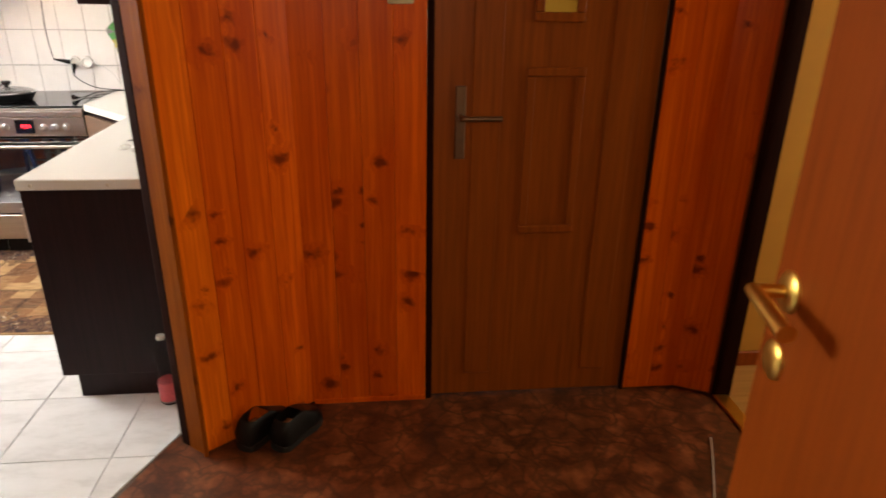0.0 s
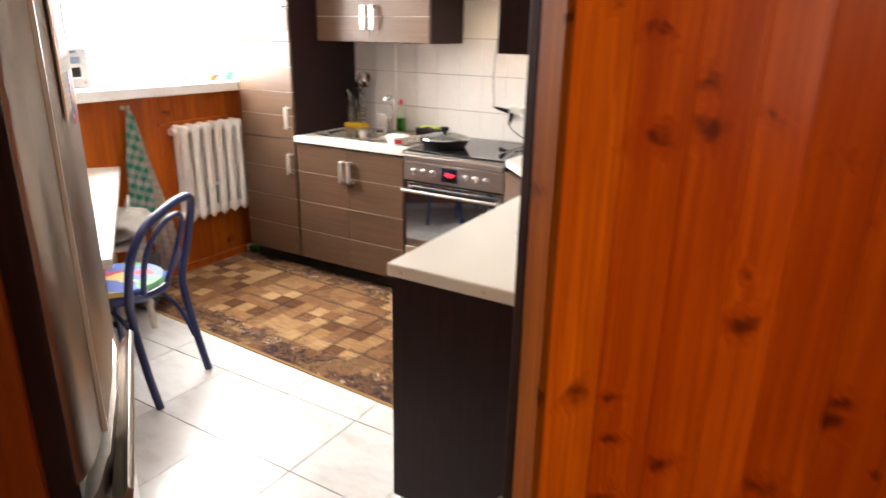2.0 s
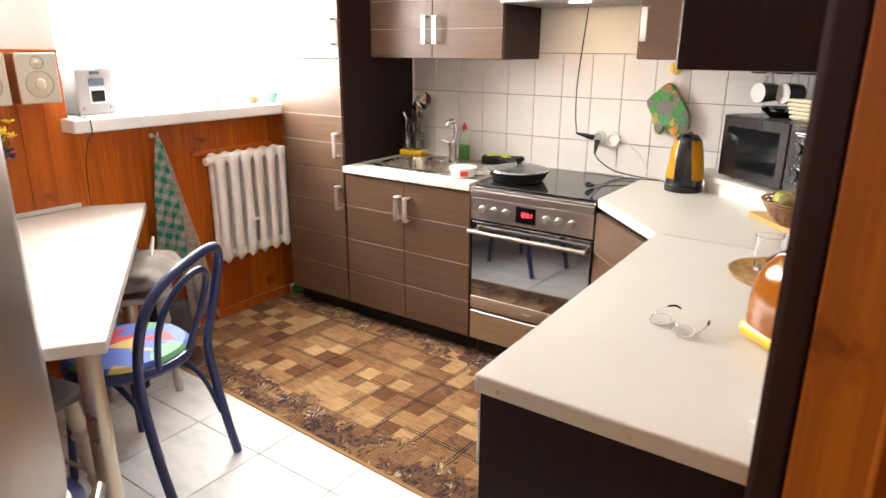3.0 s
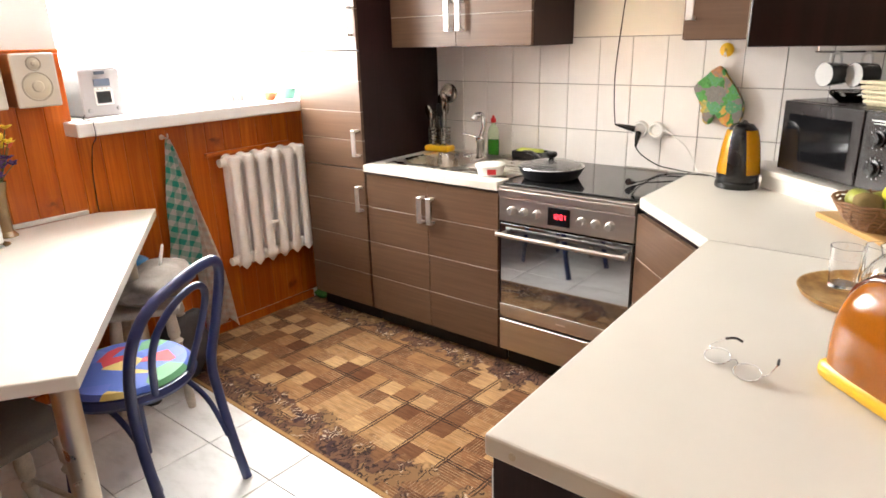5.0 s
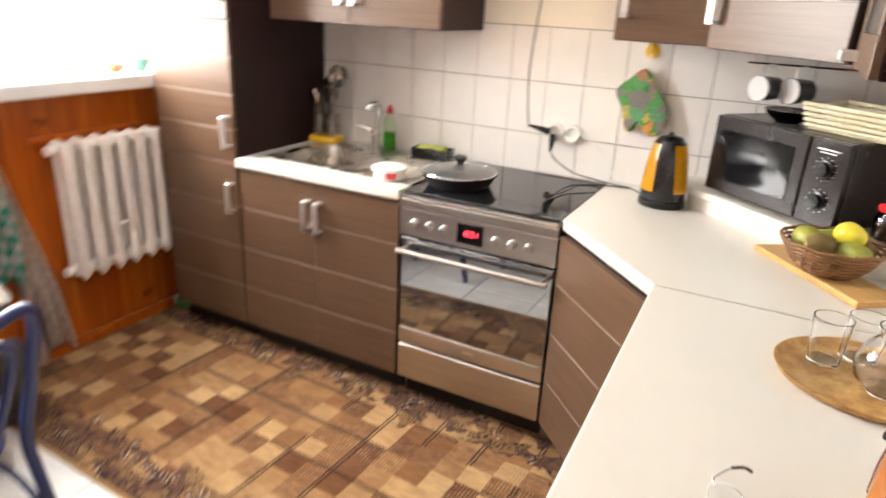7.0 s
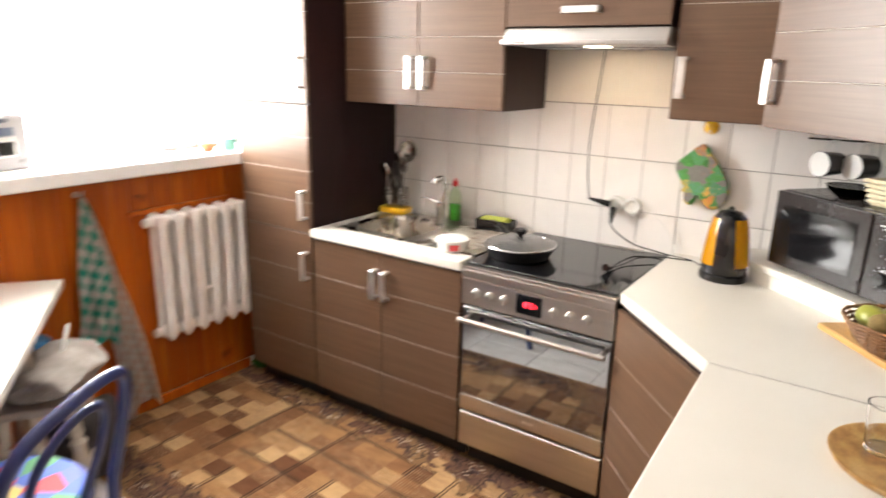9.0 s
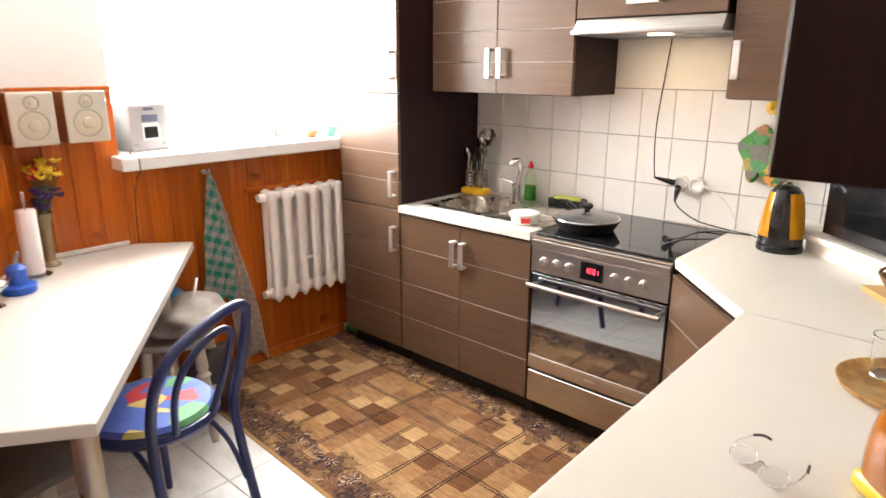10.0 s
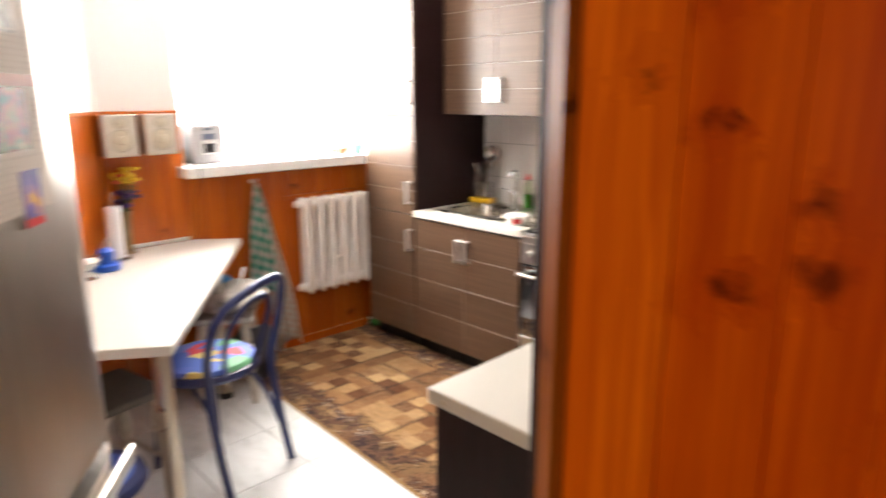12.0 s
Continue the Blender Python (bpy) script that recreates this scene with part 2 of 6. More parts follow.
TOP = plain("cream_worktop", (0.66, 0.63, 0.565), 0.32, vary=0.02, scale=6, grain=140, bump=0.02)
TOP_EDGE = plain("cream_edge_strip", (0.76, 0.72, 0.64), 0.32, vary=0.04)
WHITE_PAINT = plain("white_wall_paint", (0.86, 0.85, 0.83), 0.85, vary=0.03, scale=3, grain=180, bump=0.15)
CREAM_PAINT = plain("cream_wall_paint", (0.80, 0.75, 0.67), 0.7, vary=0.03, scale=3, grain=180, bump=0.1)
CEILING = plain("ceiling_paint", (0.88, 0.87, 0.855), 0.9, vary=0.02, scale=3, grain=200, bump=0.1)
SILL_WHITE = plain("sill_enamel", (0.84, 0.84, 0.82), 0.35, vary=0.03)
ENAMEL = plain("radiator_enamel", (0.93, 0.89, 0.83), 0.30, vary=0.05, scale=20)
STEEL = plain("brushed_steel", (0.52, 0.49, 0.45), 0.33, 1.0, vary=0.10, scale=4, grain=60, bump=0.03, stretch=(1, 1, 14))
FRIDGE = plain("fridge_steel", (0.42, 0.38, 0.34), 0.33, 1.0, vary=0.06, scale=3, grain=60, bump=0.03, stretch=(12, 12, 1))
SINK = plain("sink_steel", (0.50, 0.46, 0.40), 0.28, 1.0, vary=0.10, scale=14, bump=0.04)
HOOD_SILVER = plain("hood_silver", (0.46, 0.44, 0.42), 0.34, 0.9, vary=0.05, scale=4, bump=0.02)
# near-white, holds the highlight along the fridge door's crease
EDGE_GLINT = plain("edge_glint", (0.85, 0.84, 0.82), 0.35, 0.3, vary=0.04, bump=0.0)
CHROME = plain("chrome", (0.75, 0.75, 0.74), 0.10, 1.0, vary=0.04, bump=0.0)
BRUSHED = plain("satin_nickel", (0.80, 0.78, 0.75), 0.40, 1.0, vary=0.05, bump=0.02)
KNOB = plain("satin_knob", (0.50, 0.48, 0.45), 0.38, 0.9, vary=0.06, bump=0.02)
BRONZE = plain("dull_bronze", (0.20, 0.12, 0.07), 0.42, 0.9, vary=0.2, scale=30)
BRASS = plain("worn_brass", (0.70, 0.44, 0.09), 0.34, 1.0, vary=0.15, scale=30)
BLACK_GLASS = plain("black_ceramic_glass", (0.008, 0.008, 0.009), 0.07, vary=0.1, bump=0.0)
OVEN_GLASS = plain("dark_oven_glass", (0.010, 0.014, 0.020), 0.05, vary=0.1, bump=0.0, coat=1.0)
for node in OVEN_GLASS.node_tree.nodes:
    if node.type == "BSDF_PRINCIPLED":
        node.inputs["Coat IOR"].default_value = 3.2
CUTLERY = plain("steel_cutlery", (0.34, 0.31, 0.28), 0.22, 1.0, vary=0.2, scale=30)
BLACK = plain("black_plastic", (0.006, 0.006, 0.007), 0.26, vary=0.2)
IRON = plain("black_pan_coating", (0.012, 0.012, 0.013), 0.42, vary=0.2)
# near-black for plinths, with the shade under the units in the colour
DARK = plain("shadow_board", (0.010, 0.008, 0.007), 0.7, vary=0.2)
BLUE = plain("blue_chair_lacquer", (0.015, 0.026, 0.115), 0.36, vary=0.18, scale=12, coat=0.2)
WHITE_TILE = plain("white_wall_tile", (0.82, 0.79, 0.755), 0.16, vary=0.035, scale=7, grain=40, bump=0.02, jitter=9)
GROUT = plain("grey_grout", (0.26, 0.235, 0.22), 0.9, vary=0.2)
FLOOR_GROUT = plain("floor_grout", (0.16, 0.145, 0.13), 0.9, vary=0.2)
YELLOW_WALL = plain("ochre_wall_paint", (0.60, 0.31, 0.035), 0.85, vary=0.06, bump=0.15)
OAK = laminate("oak_floor", (0.50, 0.27, 0.08), (0.36, 0.18, 0.045), 0.30, (3, 60, 60))
PLASTIC_WHITE = plain("white_plastic", (0.78, 0.77, 0.73), 0.4, vary=0.04)
IVORY = plain("ivory_plastic", (0.70, 0.60, 0.38), 0.4, vary=0.06)
YELLOW = plain("yellow_plastic", (0.80, 0.48, 0.02), 0.35, vary=0.06)
AMBER = plain("amber_plastic", (0.82, 0.40, 0.006), 0.25, vary=0.06, coat=0.4)
BROWN_PLASTIC = plain("brown_plastic", (0.10, 0.022, 0.007), 0.16, vary=0.1, coat=0.2)
RED = plain("red_plastic", (0.62, 0.012, 0.018), 0.3, vary=0.08)
GREEN = plain("green_liquid_plastic", (0.06, 0.42, 0.03), 0.2, vary=0.1)
SILVER_PLASTIC = plain("silver_grey_plastic", (0.28, 0.275, 0.275), 0.4, 0.1, vary=0.06)
GREY_PAPER = plain("speaker_cone", (0.56, 0.50, 0.38), 0.6, vary=0.08)
TABLE_LEG = plain("metal_table_leg", (0.55, 0.48, 0.38), 0.30, 0.85, vary=0.06)
OLD_PAINT = plain("worn_cream_paint", (0.52, 0.47, 0.39), 0.55, vary=0.25, scale=25)
RUBBER = plain("black_rubber", (0.012, 0.011, 0.010), 0.7, vary=0.2)
SHOE = plain("black_leather", (0.014, 0.012, 0.012), 0.42, vary=0.3, scale=40)
INSOLE = plain("tan_insole", (0.42, 0.16, 0.07), 0.7, vary=0.2)
WOOD_LIGHT = laminate("beech_board", (0.62, 0.38, 0.14), (0.48, 0.27, 0.085), 0.45, (4, 70, 70))
WICKER = plain("brown_wicker", (0.19, 0.082, 0.024), 0.5, vary=0.35, scale=60)
CREAM_WICKER = plain("cream_wicker", (0.68, 0.60, 0.40), 0.55, vary=0.15, scale=60)
CLEAR = glass("clear_glass")
THIN = glass("thin_clear_plastic", (0.97, 0.95, 0.95))
THIN.node_tree.nodes["Principled BSDF"].inputs["IOR"].default_value = 1.12
YELLOW_GLASS = plain("yellow_pane", (0.60, 0.40, 0.06), 0.25, vary=0.1)
AMBER_SHELL = plain("amber_toaster_side", (0.30, 0.092, 0.004), 0.12, vary=0.15, scale=10, coat=0.0)
LABEL_PINK = plain("pinkish_red_label", (0.72, 0.13, 0.15), 0.45, vary=0.35, scale=60)
FROST = glass("frosted_glass", (0.9, 0.92, 0.9), 0.35)
# lid glass with some white mixed in for its pale reflections
LID_GLASS = glass("whitened_lid_glass", (0.95, 0.95, 0.94), 0.12)
LID_GLASS.node_tree.nodes["Principled BSDF"].inputs["Transmission Weight"].default_value = 0.93
LED = glow("red_digits", (1.0, 0.03, 0.05), 7.0)
HOOD_GLOW = glow("hood_diffuser", (1.0, 0.83, 0.6), 5.0)
OUTSIDE = glow("overcast_daylight", (0.98, 0.99, 1.0), 5.0)


def marble_tile():
    """White floor tile with soft grey veins."""
    m, tree, bsdf = shader("white_marbled_tile")
    at = place(tree, (1, 1, 1), 7.0)
    veins = clouds(tree, put(tree, "ShaderNodeMapping", {"Vector": at, "Scale": (3, 7, 3), "Rotation": (0, 0, 0.6)}).outputs[0], 1.6, 6, 0.62)
    c = ramp(tree, veins, (0.32, (0.66, 0.645, 0.62)), (0.50, (0.80, 0.79, 0.77)), (0.72, (0.86, 0.85, 0.835)))
    tree.links.new(c, bsdf.inputs["Base Color"])
    tree.links.new(sums(tree, "MULTIPLY_ADD", veins, 0.10, 0.17), bsdf.inputs["Roughness"])
    relief(tree, bsdf, clouds(tree, at, 14, 2), 0.04, 0.001)
    return m


def lino():
    """Brown stone-pattern lino with darker seams."""
    m, tree, bsdf = shader("brown_stone_lino")
    at = place(tree)
    warp = put(tree, "ShaderNodeTexNoise", {"Vector": at, "Scale": 7.0, "Detail": 4.0}).outputs["Color"]
    bent = blend(tree, 0.22, at, warp)
    flakes = put(tree, "ShaderNodeTexVoronoi", {"Vector": bent, "Scale": 12.0}, feature="DISTANCE_TO_EDGE").outputs["Distance"]
    tone = clouds(tree, at, 9, 6, 0.65)
    c = ramp(tree, tone, (0.32, (0.056, 0.017, 0.006)), (0.5, (0.140, 0.042, 0.014)), (0.68, (0.28, 0.098, 0.034)))
    c = blend(tree, ramp(tree, flakes, (0.0, 0.62), (0.14, 0.0)), c, (0.024, 0.008, 0.005))
    x = sums(tree, "ABSOLUTE", sums(tree, "SUBTRACT", sums(tree, "FRACT", sums(tree, "MULTIPLY", put(tree, "ShaderNodeSeparateXYZ", {0: put(tree, "ShaderNodeMapping", {"Vector": at, "Rotation": (0, 0, 0.7)}).outputs[0]}).outputs[0], 3.1)), 0.5))
    c = blend(tree, ramp(tree, x, (0.0, 0.5), (0.02, 0.0)), c, (0.026, 0.009, 0.007))
    tree.links.new(c, bsdf.inputs["Base Color"])
    tree.links.new(sums(tree, "MULTIPLY_ADD", tone, 0.2, 0.28), bsdf.inputs["Roughness"])
    relief(tree, bsdf, tone, 0.12, 0.001)
    return m


FLOOR_TILE = marble_tile()
LINO = lino()
HEIGHT = 2.5

# plan: the slanted kitchen wall starts in the window corner and runs along ALONG
CORNER, ALONG, INTO = Vector((-3.4, 2.03)), Vector((0.826, -0.564)), Vector((0.564, 0.826))


def on_slant(s, n):
    """Plan point s along the slanted wall and n in front of it."""
    return tuple(CORNER + ALONG * s + INTO * n)


SLANT = math.degrees(math.atan2(ALONG.y, ALONG.x))
LEFT_JAMB, RIGHT_JAMB = (-0.79, 0.97), (-0.515, 1.675)
EDGE_A, EDGE_B = (-0.40, 1.60), (-0.06, 1.885)

# floors
floor_kitchen = structure(part("floor_kitchen", prism([(-3.75, 1.2), (-2.0, 0.3), (-0.9, 0.55), (-0.80, 0.93), (-0.525, 1.69), (-0.3, 1.9), (-0.3, 4.2), (-3.75, 4.2)], -0.12, -0.004), FLOOR_GROUT), "grey grout bed under white kitchen floor tiles", "floor")
floor_hall = structure(part("floor_hall", prism([(-0.9, -1.3), (1.56, -1.3), (1.56, 2.0), (-0.3, 2.0), (-0.525, 1.69), (-0.80, 0.93), (-0.9, 0.55)], -0.12, 0.0), LINO), "dark brown stone-pattern lino in the hall", "floor")
floor_side = structure(part("floor_side_room", box(1.5605, 3.6, -1.0, 2.1, -0.12, 0.002), OAK), "yellow-brown oak floor of the side room", "floor")

# walls
W = 0.25
wall_back = structure(part("wall_north", box(-3.75, -0.15, 4.106, 4.106 + W, 0, HEIGHT), GROUT), "kitchen wall behind cooker and sink, tiled in white", "wall")
wall_right = structure(part("wall_east", box(-0.394, -0.15, 2.0, 4.105, 0, HEIGHT), WHITE_PAINT), "white kitchen wall behind the long worktop", "wall")
WIN_Y0, WIN_Y1, WIN_Z0, WIN_Z1 = 2.42, 3.95, 1.12, 2.32
bm = box(-3.75, -3.40, 2.03, WIN_Y0, 0, HEIGHT)
box(-3.75, -3.40, WIN_Y1, 4.105, 0, HEIGHT, into=bm)
box(-3.75, -3.40, WIN_Y0, WIN_Y1, 0, WIN_Z0, into=bm)
box(-3.75, -3.40, WIN_Y0, WIN_Y1, WIN_Z1, HEIGHT, into=bm)
wall_window = structure(part("wall_window", bm, WHITE_PAINT), "white wall with a wide bright window", "wall")
wall_slant = structure(part("wall_slanted", prism([on_slant(0, 0), on_slant(3.05, 0), on_slant(3.05, -0.2), (-3.75, 1.8), (-3.75, 2.03)], 0, HEIGHT), WHITE_PAINT), "white slanted kitchen wall behind table and fridge", "wall")
wall_hall_door = part("wall_hall", prism([(-0.485, 1.738), (-0.395, 1.615), EDGE_B, (0.377, 1.885), (0.377, 1.999), (-0.394, 1.999)], 0, HEIGHT), CASING_WARM)
structure(wall_hall_door, "hall wall clad in orange varnished pine", "wall")
bm = box(1.173, 1.39, 1.885, 2.0, 0, HEIGHT)
box(0.377, 1.173, 1.885, 2.0, 2.06, HEIGHT, into=bm)
wall_hall_end = structure(part("wall_hall_end", bm, CASING_WARM), "hall wall round the brown door", "wall")
bm = prism([(1.39, 1.885), (1.53, 1.815), (1.56, 1.815), (1.56, 2.0), (1.39, 2.0)], 0, HEIGHT)
box(1.50, 1.56, 0.96, 1.815, 2.06, HEIGHT, into=bm)
box(1.50, 1.56, -1.3, 0.96, 0, HEIGHT, into=bm)
wall_hall_side = structure(part("wall_hall_side", bm, CASING_WARM), "hall wall with the opening to the side room", "wall")
bm = box(-0.98, -0.55, -1.35, -1.2, 0, HEIGHT)
box(0.45, 1.56, -1.35, -1.2, 0, HEIGHT, into=bm)
box(-0.55, 0.45, -1.35, -1.2, 0, 1.05, into=bm)
box(-0.55, 0.45, -1.35, -1.2, 2.25, HEIGHT, into=bm)
structure(part("wall_hall_back", bm, WHITE_PAINT), "plain hall wall with an added, unseen window", "wall")
bm = prism([(-0.98, -1.2), (-0.82, -1.2), (-0.82, 0.80), (-0.86, 0.99), (-1.0, 0.80)], 0, HEIGHT)
structure(part("wall_hall_west", bm, CASING_WARM), "hall wall clad in brown stained wood", "wall")
bm = prism([LEFT_JAMB, RIGHT_JAMB, (-0.45, 1.66), (-0.72, 0.95)], 2.06, HEIGHT)
structure(part("wall_over_doorway", bm, WHITE_PAINT), "white wall piece over the kitchen doorway", "wall")
structure(part("wall_side_room", box(1.56, 3.6, 2.02, 2.2, 0, HEIGHT), YELLOW_WALL), "ochre painted wall of the side room", "wall")
bm = box(3.6, 3.7, -1.0, 0.75, 0, HEIGHT)
box(3.6, 3.7, 1.75, 2.2, 0, HEIGHT, into=bm)
box(3.6, 3.7, 0.75, 1.75, 0, 1.0, into=bm)
box(3.6, 3.7, 0.75, 1.75, 2.2, HEIGHT, into=bm)
structure(part("wall_side_room_far", bm, YELLOW_WALL), "ochre painted far wall of the side room", "wall")
structure(part("wall_side_room_south", box(1.56, 3.7, -1.1, -1.0, 0, HEIGHT), YELLOW_WALL), "ochre painted end wall of the side room", "wall")
structure(part("ceiling", prism([(-3.75, 1.2), (-2.0, 0.3), (-1.0, -1.35), (3.7, -1.35), (3.7, 2.2), (-0.15, 2.2), (-0.15, 4.36), (-3.75, 4.36)], HEIGHT, HEIGHT + 0.12), CEILING), "plain white ceiling", "ceiling")
structure(part("baseboard", box(1.60, 3.6, 2.003, 2.0195, 0, 0.07, 0.004), CASING_WARM), "brown wooden baseboard in the side room", "baseboard")

# added solid block out of view: backs the open leaf, shades the hall's right
structure(part("wall_closet", box(0.755, 1.4995, -1.199, -0.13, 0, HEIGHT), WHITE_PAINT), "plain white unseen block added behind the open leaf, shading the hall", "wall")


# doorway casings
def casing(name, points, material, z1=2.06, soft=0.006):
    return structure(part(name, prism(points, 0, z1, soft, 2), material, smooth=soft > 0.004), "dark brown stained door casing", "trim")


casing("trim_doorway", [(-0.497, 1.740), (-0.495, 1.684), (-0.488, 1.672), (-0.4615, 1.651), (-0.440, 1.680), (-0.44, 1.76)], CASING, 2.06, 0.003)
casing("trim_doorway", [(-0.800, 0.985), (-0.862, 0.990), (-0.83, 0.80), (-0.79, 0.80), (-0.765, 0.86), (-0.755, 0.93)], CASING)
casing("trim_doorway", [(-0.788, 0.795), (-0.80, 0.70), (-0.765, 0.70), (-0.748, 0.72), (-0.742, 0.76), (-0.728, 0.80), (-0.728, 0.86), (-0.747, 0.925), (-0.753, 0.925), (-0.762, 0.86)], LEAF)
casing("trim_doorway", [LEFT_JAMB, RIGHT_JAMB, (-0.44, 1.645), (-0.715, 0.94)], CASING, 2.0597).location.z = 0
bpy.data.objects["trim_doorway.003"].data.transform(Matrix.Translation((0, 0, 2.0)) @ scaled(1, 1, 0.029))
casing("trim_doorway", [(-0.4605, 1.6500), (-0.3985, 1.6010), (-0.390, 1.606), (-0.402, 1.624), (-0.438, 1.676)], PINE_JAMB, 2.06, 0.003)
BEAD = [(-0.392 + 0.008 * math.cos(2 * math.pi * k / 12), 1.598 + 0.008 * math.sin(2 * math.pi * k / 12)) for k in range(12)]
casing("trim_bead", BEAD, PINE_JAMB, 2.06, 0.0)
casing("trim_side_door", [(1.528, 1.790), (1.590, 1.790), (1.590, 1.8145), (1.534, 1.8145), (1.526, 1.8170), (1.514, 1.8085)], CASING)
casing("trim_side_door", [(1.488, 0.985), (1.575, 0.985), (1.575, 0.9605), (1.488, 0.9605)], CASING)
structure(part("threshold", box(1.52, 1.580, 0.98, 1.80, 0.0, 0.012, 0.004), BRASS), "brass threshold strip of the side room", "trim")


def boards(wall, a, b, z0, z1, width, material, depth=0.012, side=1):
    """Pine boards with chamfered edges, side by side on a wall from a to b."""
    a, b = Vector(a), Vector(b)
    way = (b - a).normalized()
    n = max(1, round((b - a).length / width))
    w = (b - a).length / n
    angle = math.degrees(math.atan2(way.y, way.x))
    e, c = 0.0003, 0.0030 if z1 < 2 else 0.0014
    bm = prism([(e, -0.001), (w - e, -0.001), (w - e, depth - c), (w - e - c, depth), (e + c, depth), (e, depth - c)], z0, z1)
    if side < 0:
        moved(bm, scaled(1, -1, 1))
    first = part("board", bm, material, wall)
    first.matrix_basis = pose(a.x, a.y, 0, 0, 0, angle)
    for i in range(1, n):
        p = a + way * (w * i)
        share("board", first.data, wall, pose(p.x, p.y, 0, 0, 0, angle))


# window with sill
window = structure(new("window_1"), "bright white kitchen window above the radiator", "window")
window.location = (-3.62, WIN_Y0, WIN_Z0)
ww, wh = WIN_Y1 - WIN_Y0, WIN_Z1 - WIN_Z0
for y0, y1, z0, z1 in ((0, ww, 0.04, 0.10), (0, ww, wh - 0.06, wh), (0, 0.06, 0.10, wh - 0.06), (ww - 0.06, ww, 0.10, wh - 0.06), (ww / 2 - 0.05, ww / 2 + 0.05, 0.10, wh - 0.06)):
    part("window_frame", box(-0.03, 0.03, y0, y1, z0, z1, 0.005), SILL_WHITE, window)
for y0, y1 in ((0.06, ww / 2 - 0.05), (ww / 2 + 0.05, ww - 0.06)):
    pane = part("pane", box(-0.003, 0.003, y0, y1, 0.10, wh - 0.06), CLEAR, window)
    pane.visible_shadow = False
structure(part("window_sill", box(-3.60, -3.27, 2.385, 3.62, 1.105, 1.163, 0.008, 2), SILL_WHITE), "thick white window sill over the radiator", "window sill")
structure(part("backdrop", box(-5.62, -5.6, -2.0, 8.0, -1.0, 5.0), OUTSIDE), "blank bright daylight outside the window", "backdrop")
# unseen opening added round the hall's fill lamp
added_hall_window = structure(new("window_2"), "unseen hall window added to let in light", "window")
added_hall_window.location = (-0.55, -1.28, 1.05)
for x0, x1, z0, z1 in ((0, 1.0, 0, 0.06), (0, 1.0, 1.14, 1.2), (0, 0.06, 0.06, 1.14), (0.94, 1.0, 0.06, 1.14)):
    part("window_frame", box(x0, x1, -0.03, 0.03, z0, z1, 0.005), SILL_WHITE, added_hall_window)
hall_pane = part("pane", box(0.06, 0.94, -0.003, 0.003, 0.06, 1.14), CLEAR, added_hall_window)
hall_pane.visible_shadow = False
# out-of-view window added to go with the side room's fill lamp
added_side_window = structure(new("window_3"), "unseen side room window added to light the hall pine", "window")
added_side_window.matrix_basis = pose(3.65, 0.75, 1.0, 0, 0, 90)
for x0, x1, z0, z1 in ((0, 1.0, 0, 0.06), (0, 1.0, 1.14, 1.2), (0, 0.06, 0.06, 1.14), (0.94, 1.0, 0.06, 1.14)):
    part("window_frame", box(x0, x1, -0.03, 0.03, z0, z1, 0.005), SILL_WHITE, added_side_window)
side_pane = part("pane", box(0.06, 0.94, -0.003, 0.003, 0.06, 1.14), CLEAR, added_side_window)
side_pane.visible_shadow = False


# ---- kitchen units ----
def handle(parent, x, y, z0, z1, upright=True, out=-1):
    """Flat bow handle in front of the plane y, from z0 to z1 (or along x when not upright)."""
    if upright:
        line = [(x, y, z0 + 0.006), (x, y + out * 0.028, z0 + 0.004), (x, y + out * 0.030, z0 + 0.012), (x, y + out * 0.030, z1 - 0.012), (x, y + out * 0.028, z1 - 0.004), (x, y, z1 - 0.006)]
    else:
        line = [(x + 0.006, y, z0), (x + 0.004, y + out * 0.028, z0), (x + 0.012, y + out * 0.03, z0), (x + z1 - 0.012, y + out * 0.03, z0), (x + z1 - 0.004, y + out * 0.028, z0), (x + z1 - 0.006, y, z0)]
    bm = bmesh.new()
    for p, q in zip(line, line[1:]):
        a, b = Vector(p), Vector(q)
        lo, hi = Vector(map(min, a, b)), Vector(map(max, a, b))
        if upright:
            box(lo.x - 0.013, lo.x + 0.013, lo.y - 0.004, hi.y + 0.004, lo.z - 0.004, hi.z + 0.004, 0.0015, into=bm)
        else:
            box(lo.x - 0.004, hi.x + 0.004, lo.y - 0.004, hi.y + 0.004, lo.z - 0.011, lo.z + 0.011, 0.0015, into=bm)
    return part("handle", bm, BRUSHED, parent, "satin nickel bow handle")


def front(parent, x0, x1, z0, z1, grooves=(), y=0.0, name="door"):
    """A laminate door standing 18 mm proud of the plane y, cut into bands by pale grooves."""
    g = 0.0015
    levels = [z0 + g, *grooves, z1 - g]
    door = part(name, box(x0 + 0.003, x1 - 0.003, y - 0.0165, y - 0.001, z0 + 0.003, z1 - 0.003), GROOVE, parent)
    for a, b in zip(levels, levels[1:]):
        part("panel", box(x0 + g, x1 - g, y - 0.019, y - 0.0012, a + 0.0014, b - 0.0014, 0.0012), FRONT, door)
    return door


BASE_GROOVES = (0.285, 0.470, 0.655)
FACE = 3.515

# tall larder unit
tall = thing("tall_cabinet", pose(-3.25, FACE, 0), "tall taupe larder cabinet with a dark wenge side panel", "cabinet")
part("body", box(0.003, 0.445, 0.0, 0.585, 0.10, 2.12, 0.001), WENGE, tall)
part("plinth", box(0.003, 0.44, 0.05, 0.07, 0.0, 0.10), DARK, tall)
d = front(tall, 0.0, 0.448, 0.10, 0.84, (0.285, 0.470, 0.655))
handle(d, 0.415, -0.019, 0.625, 0.755)
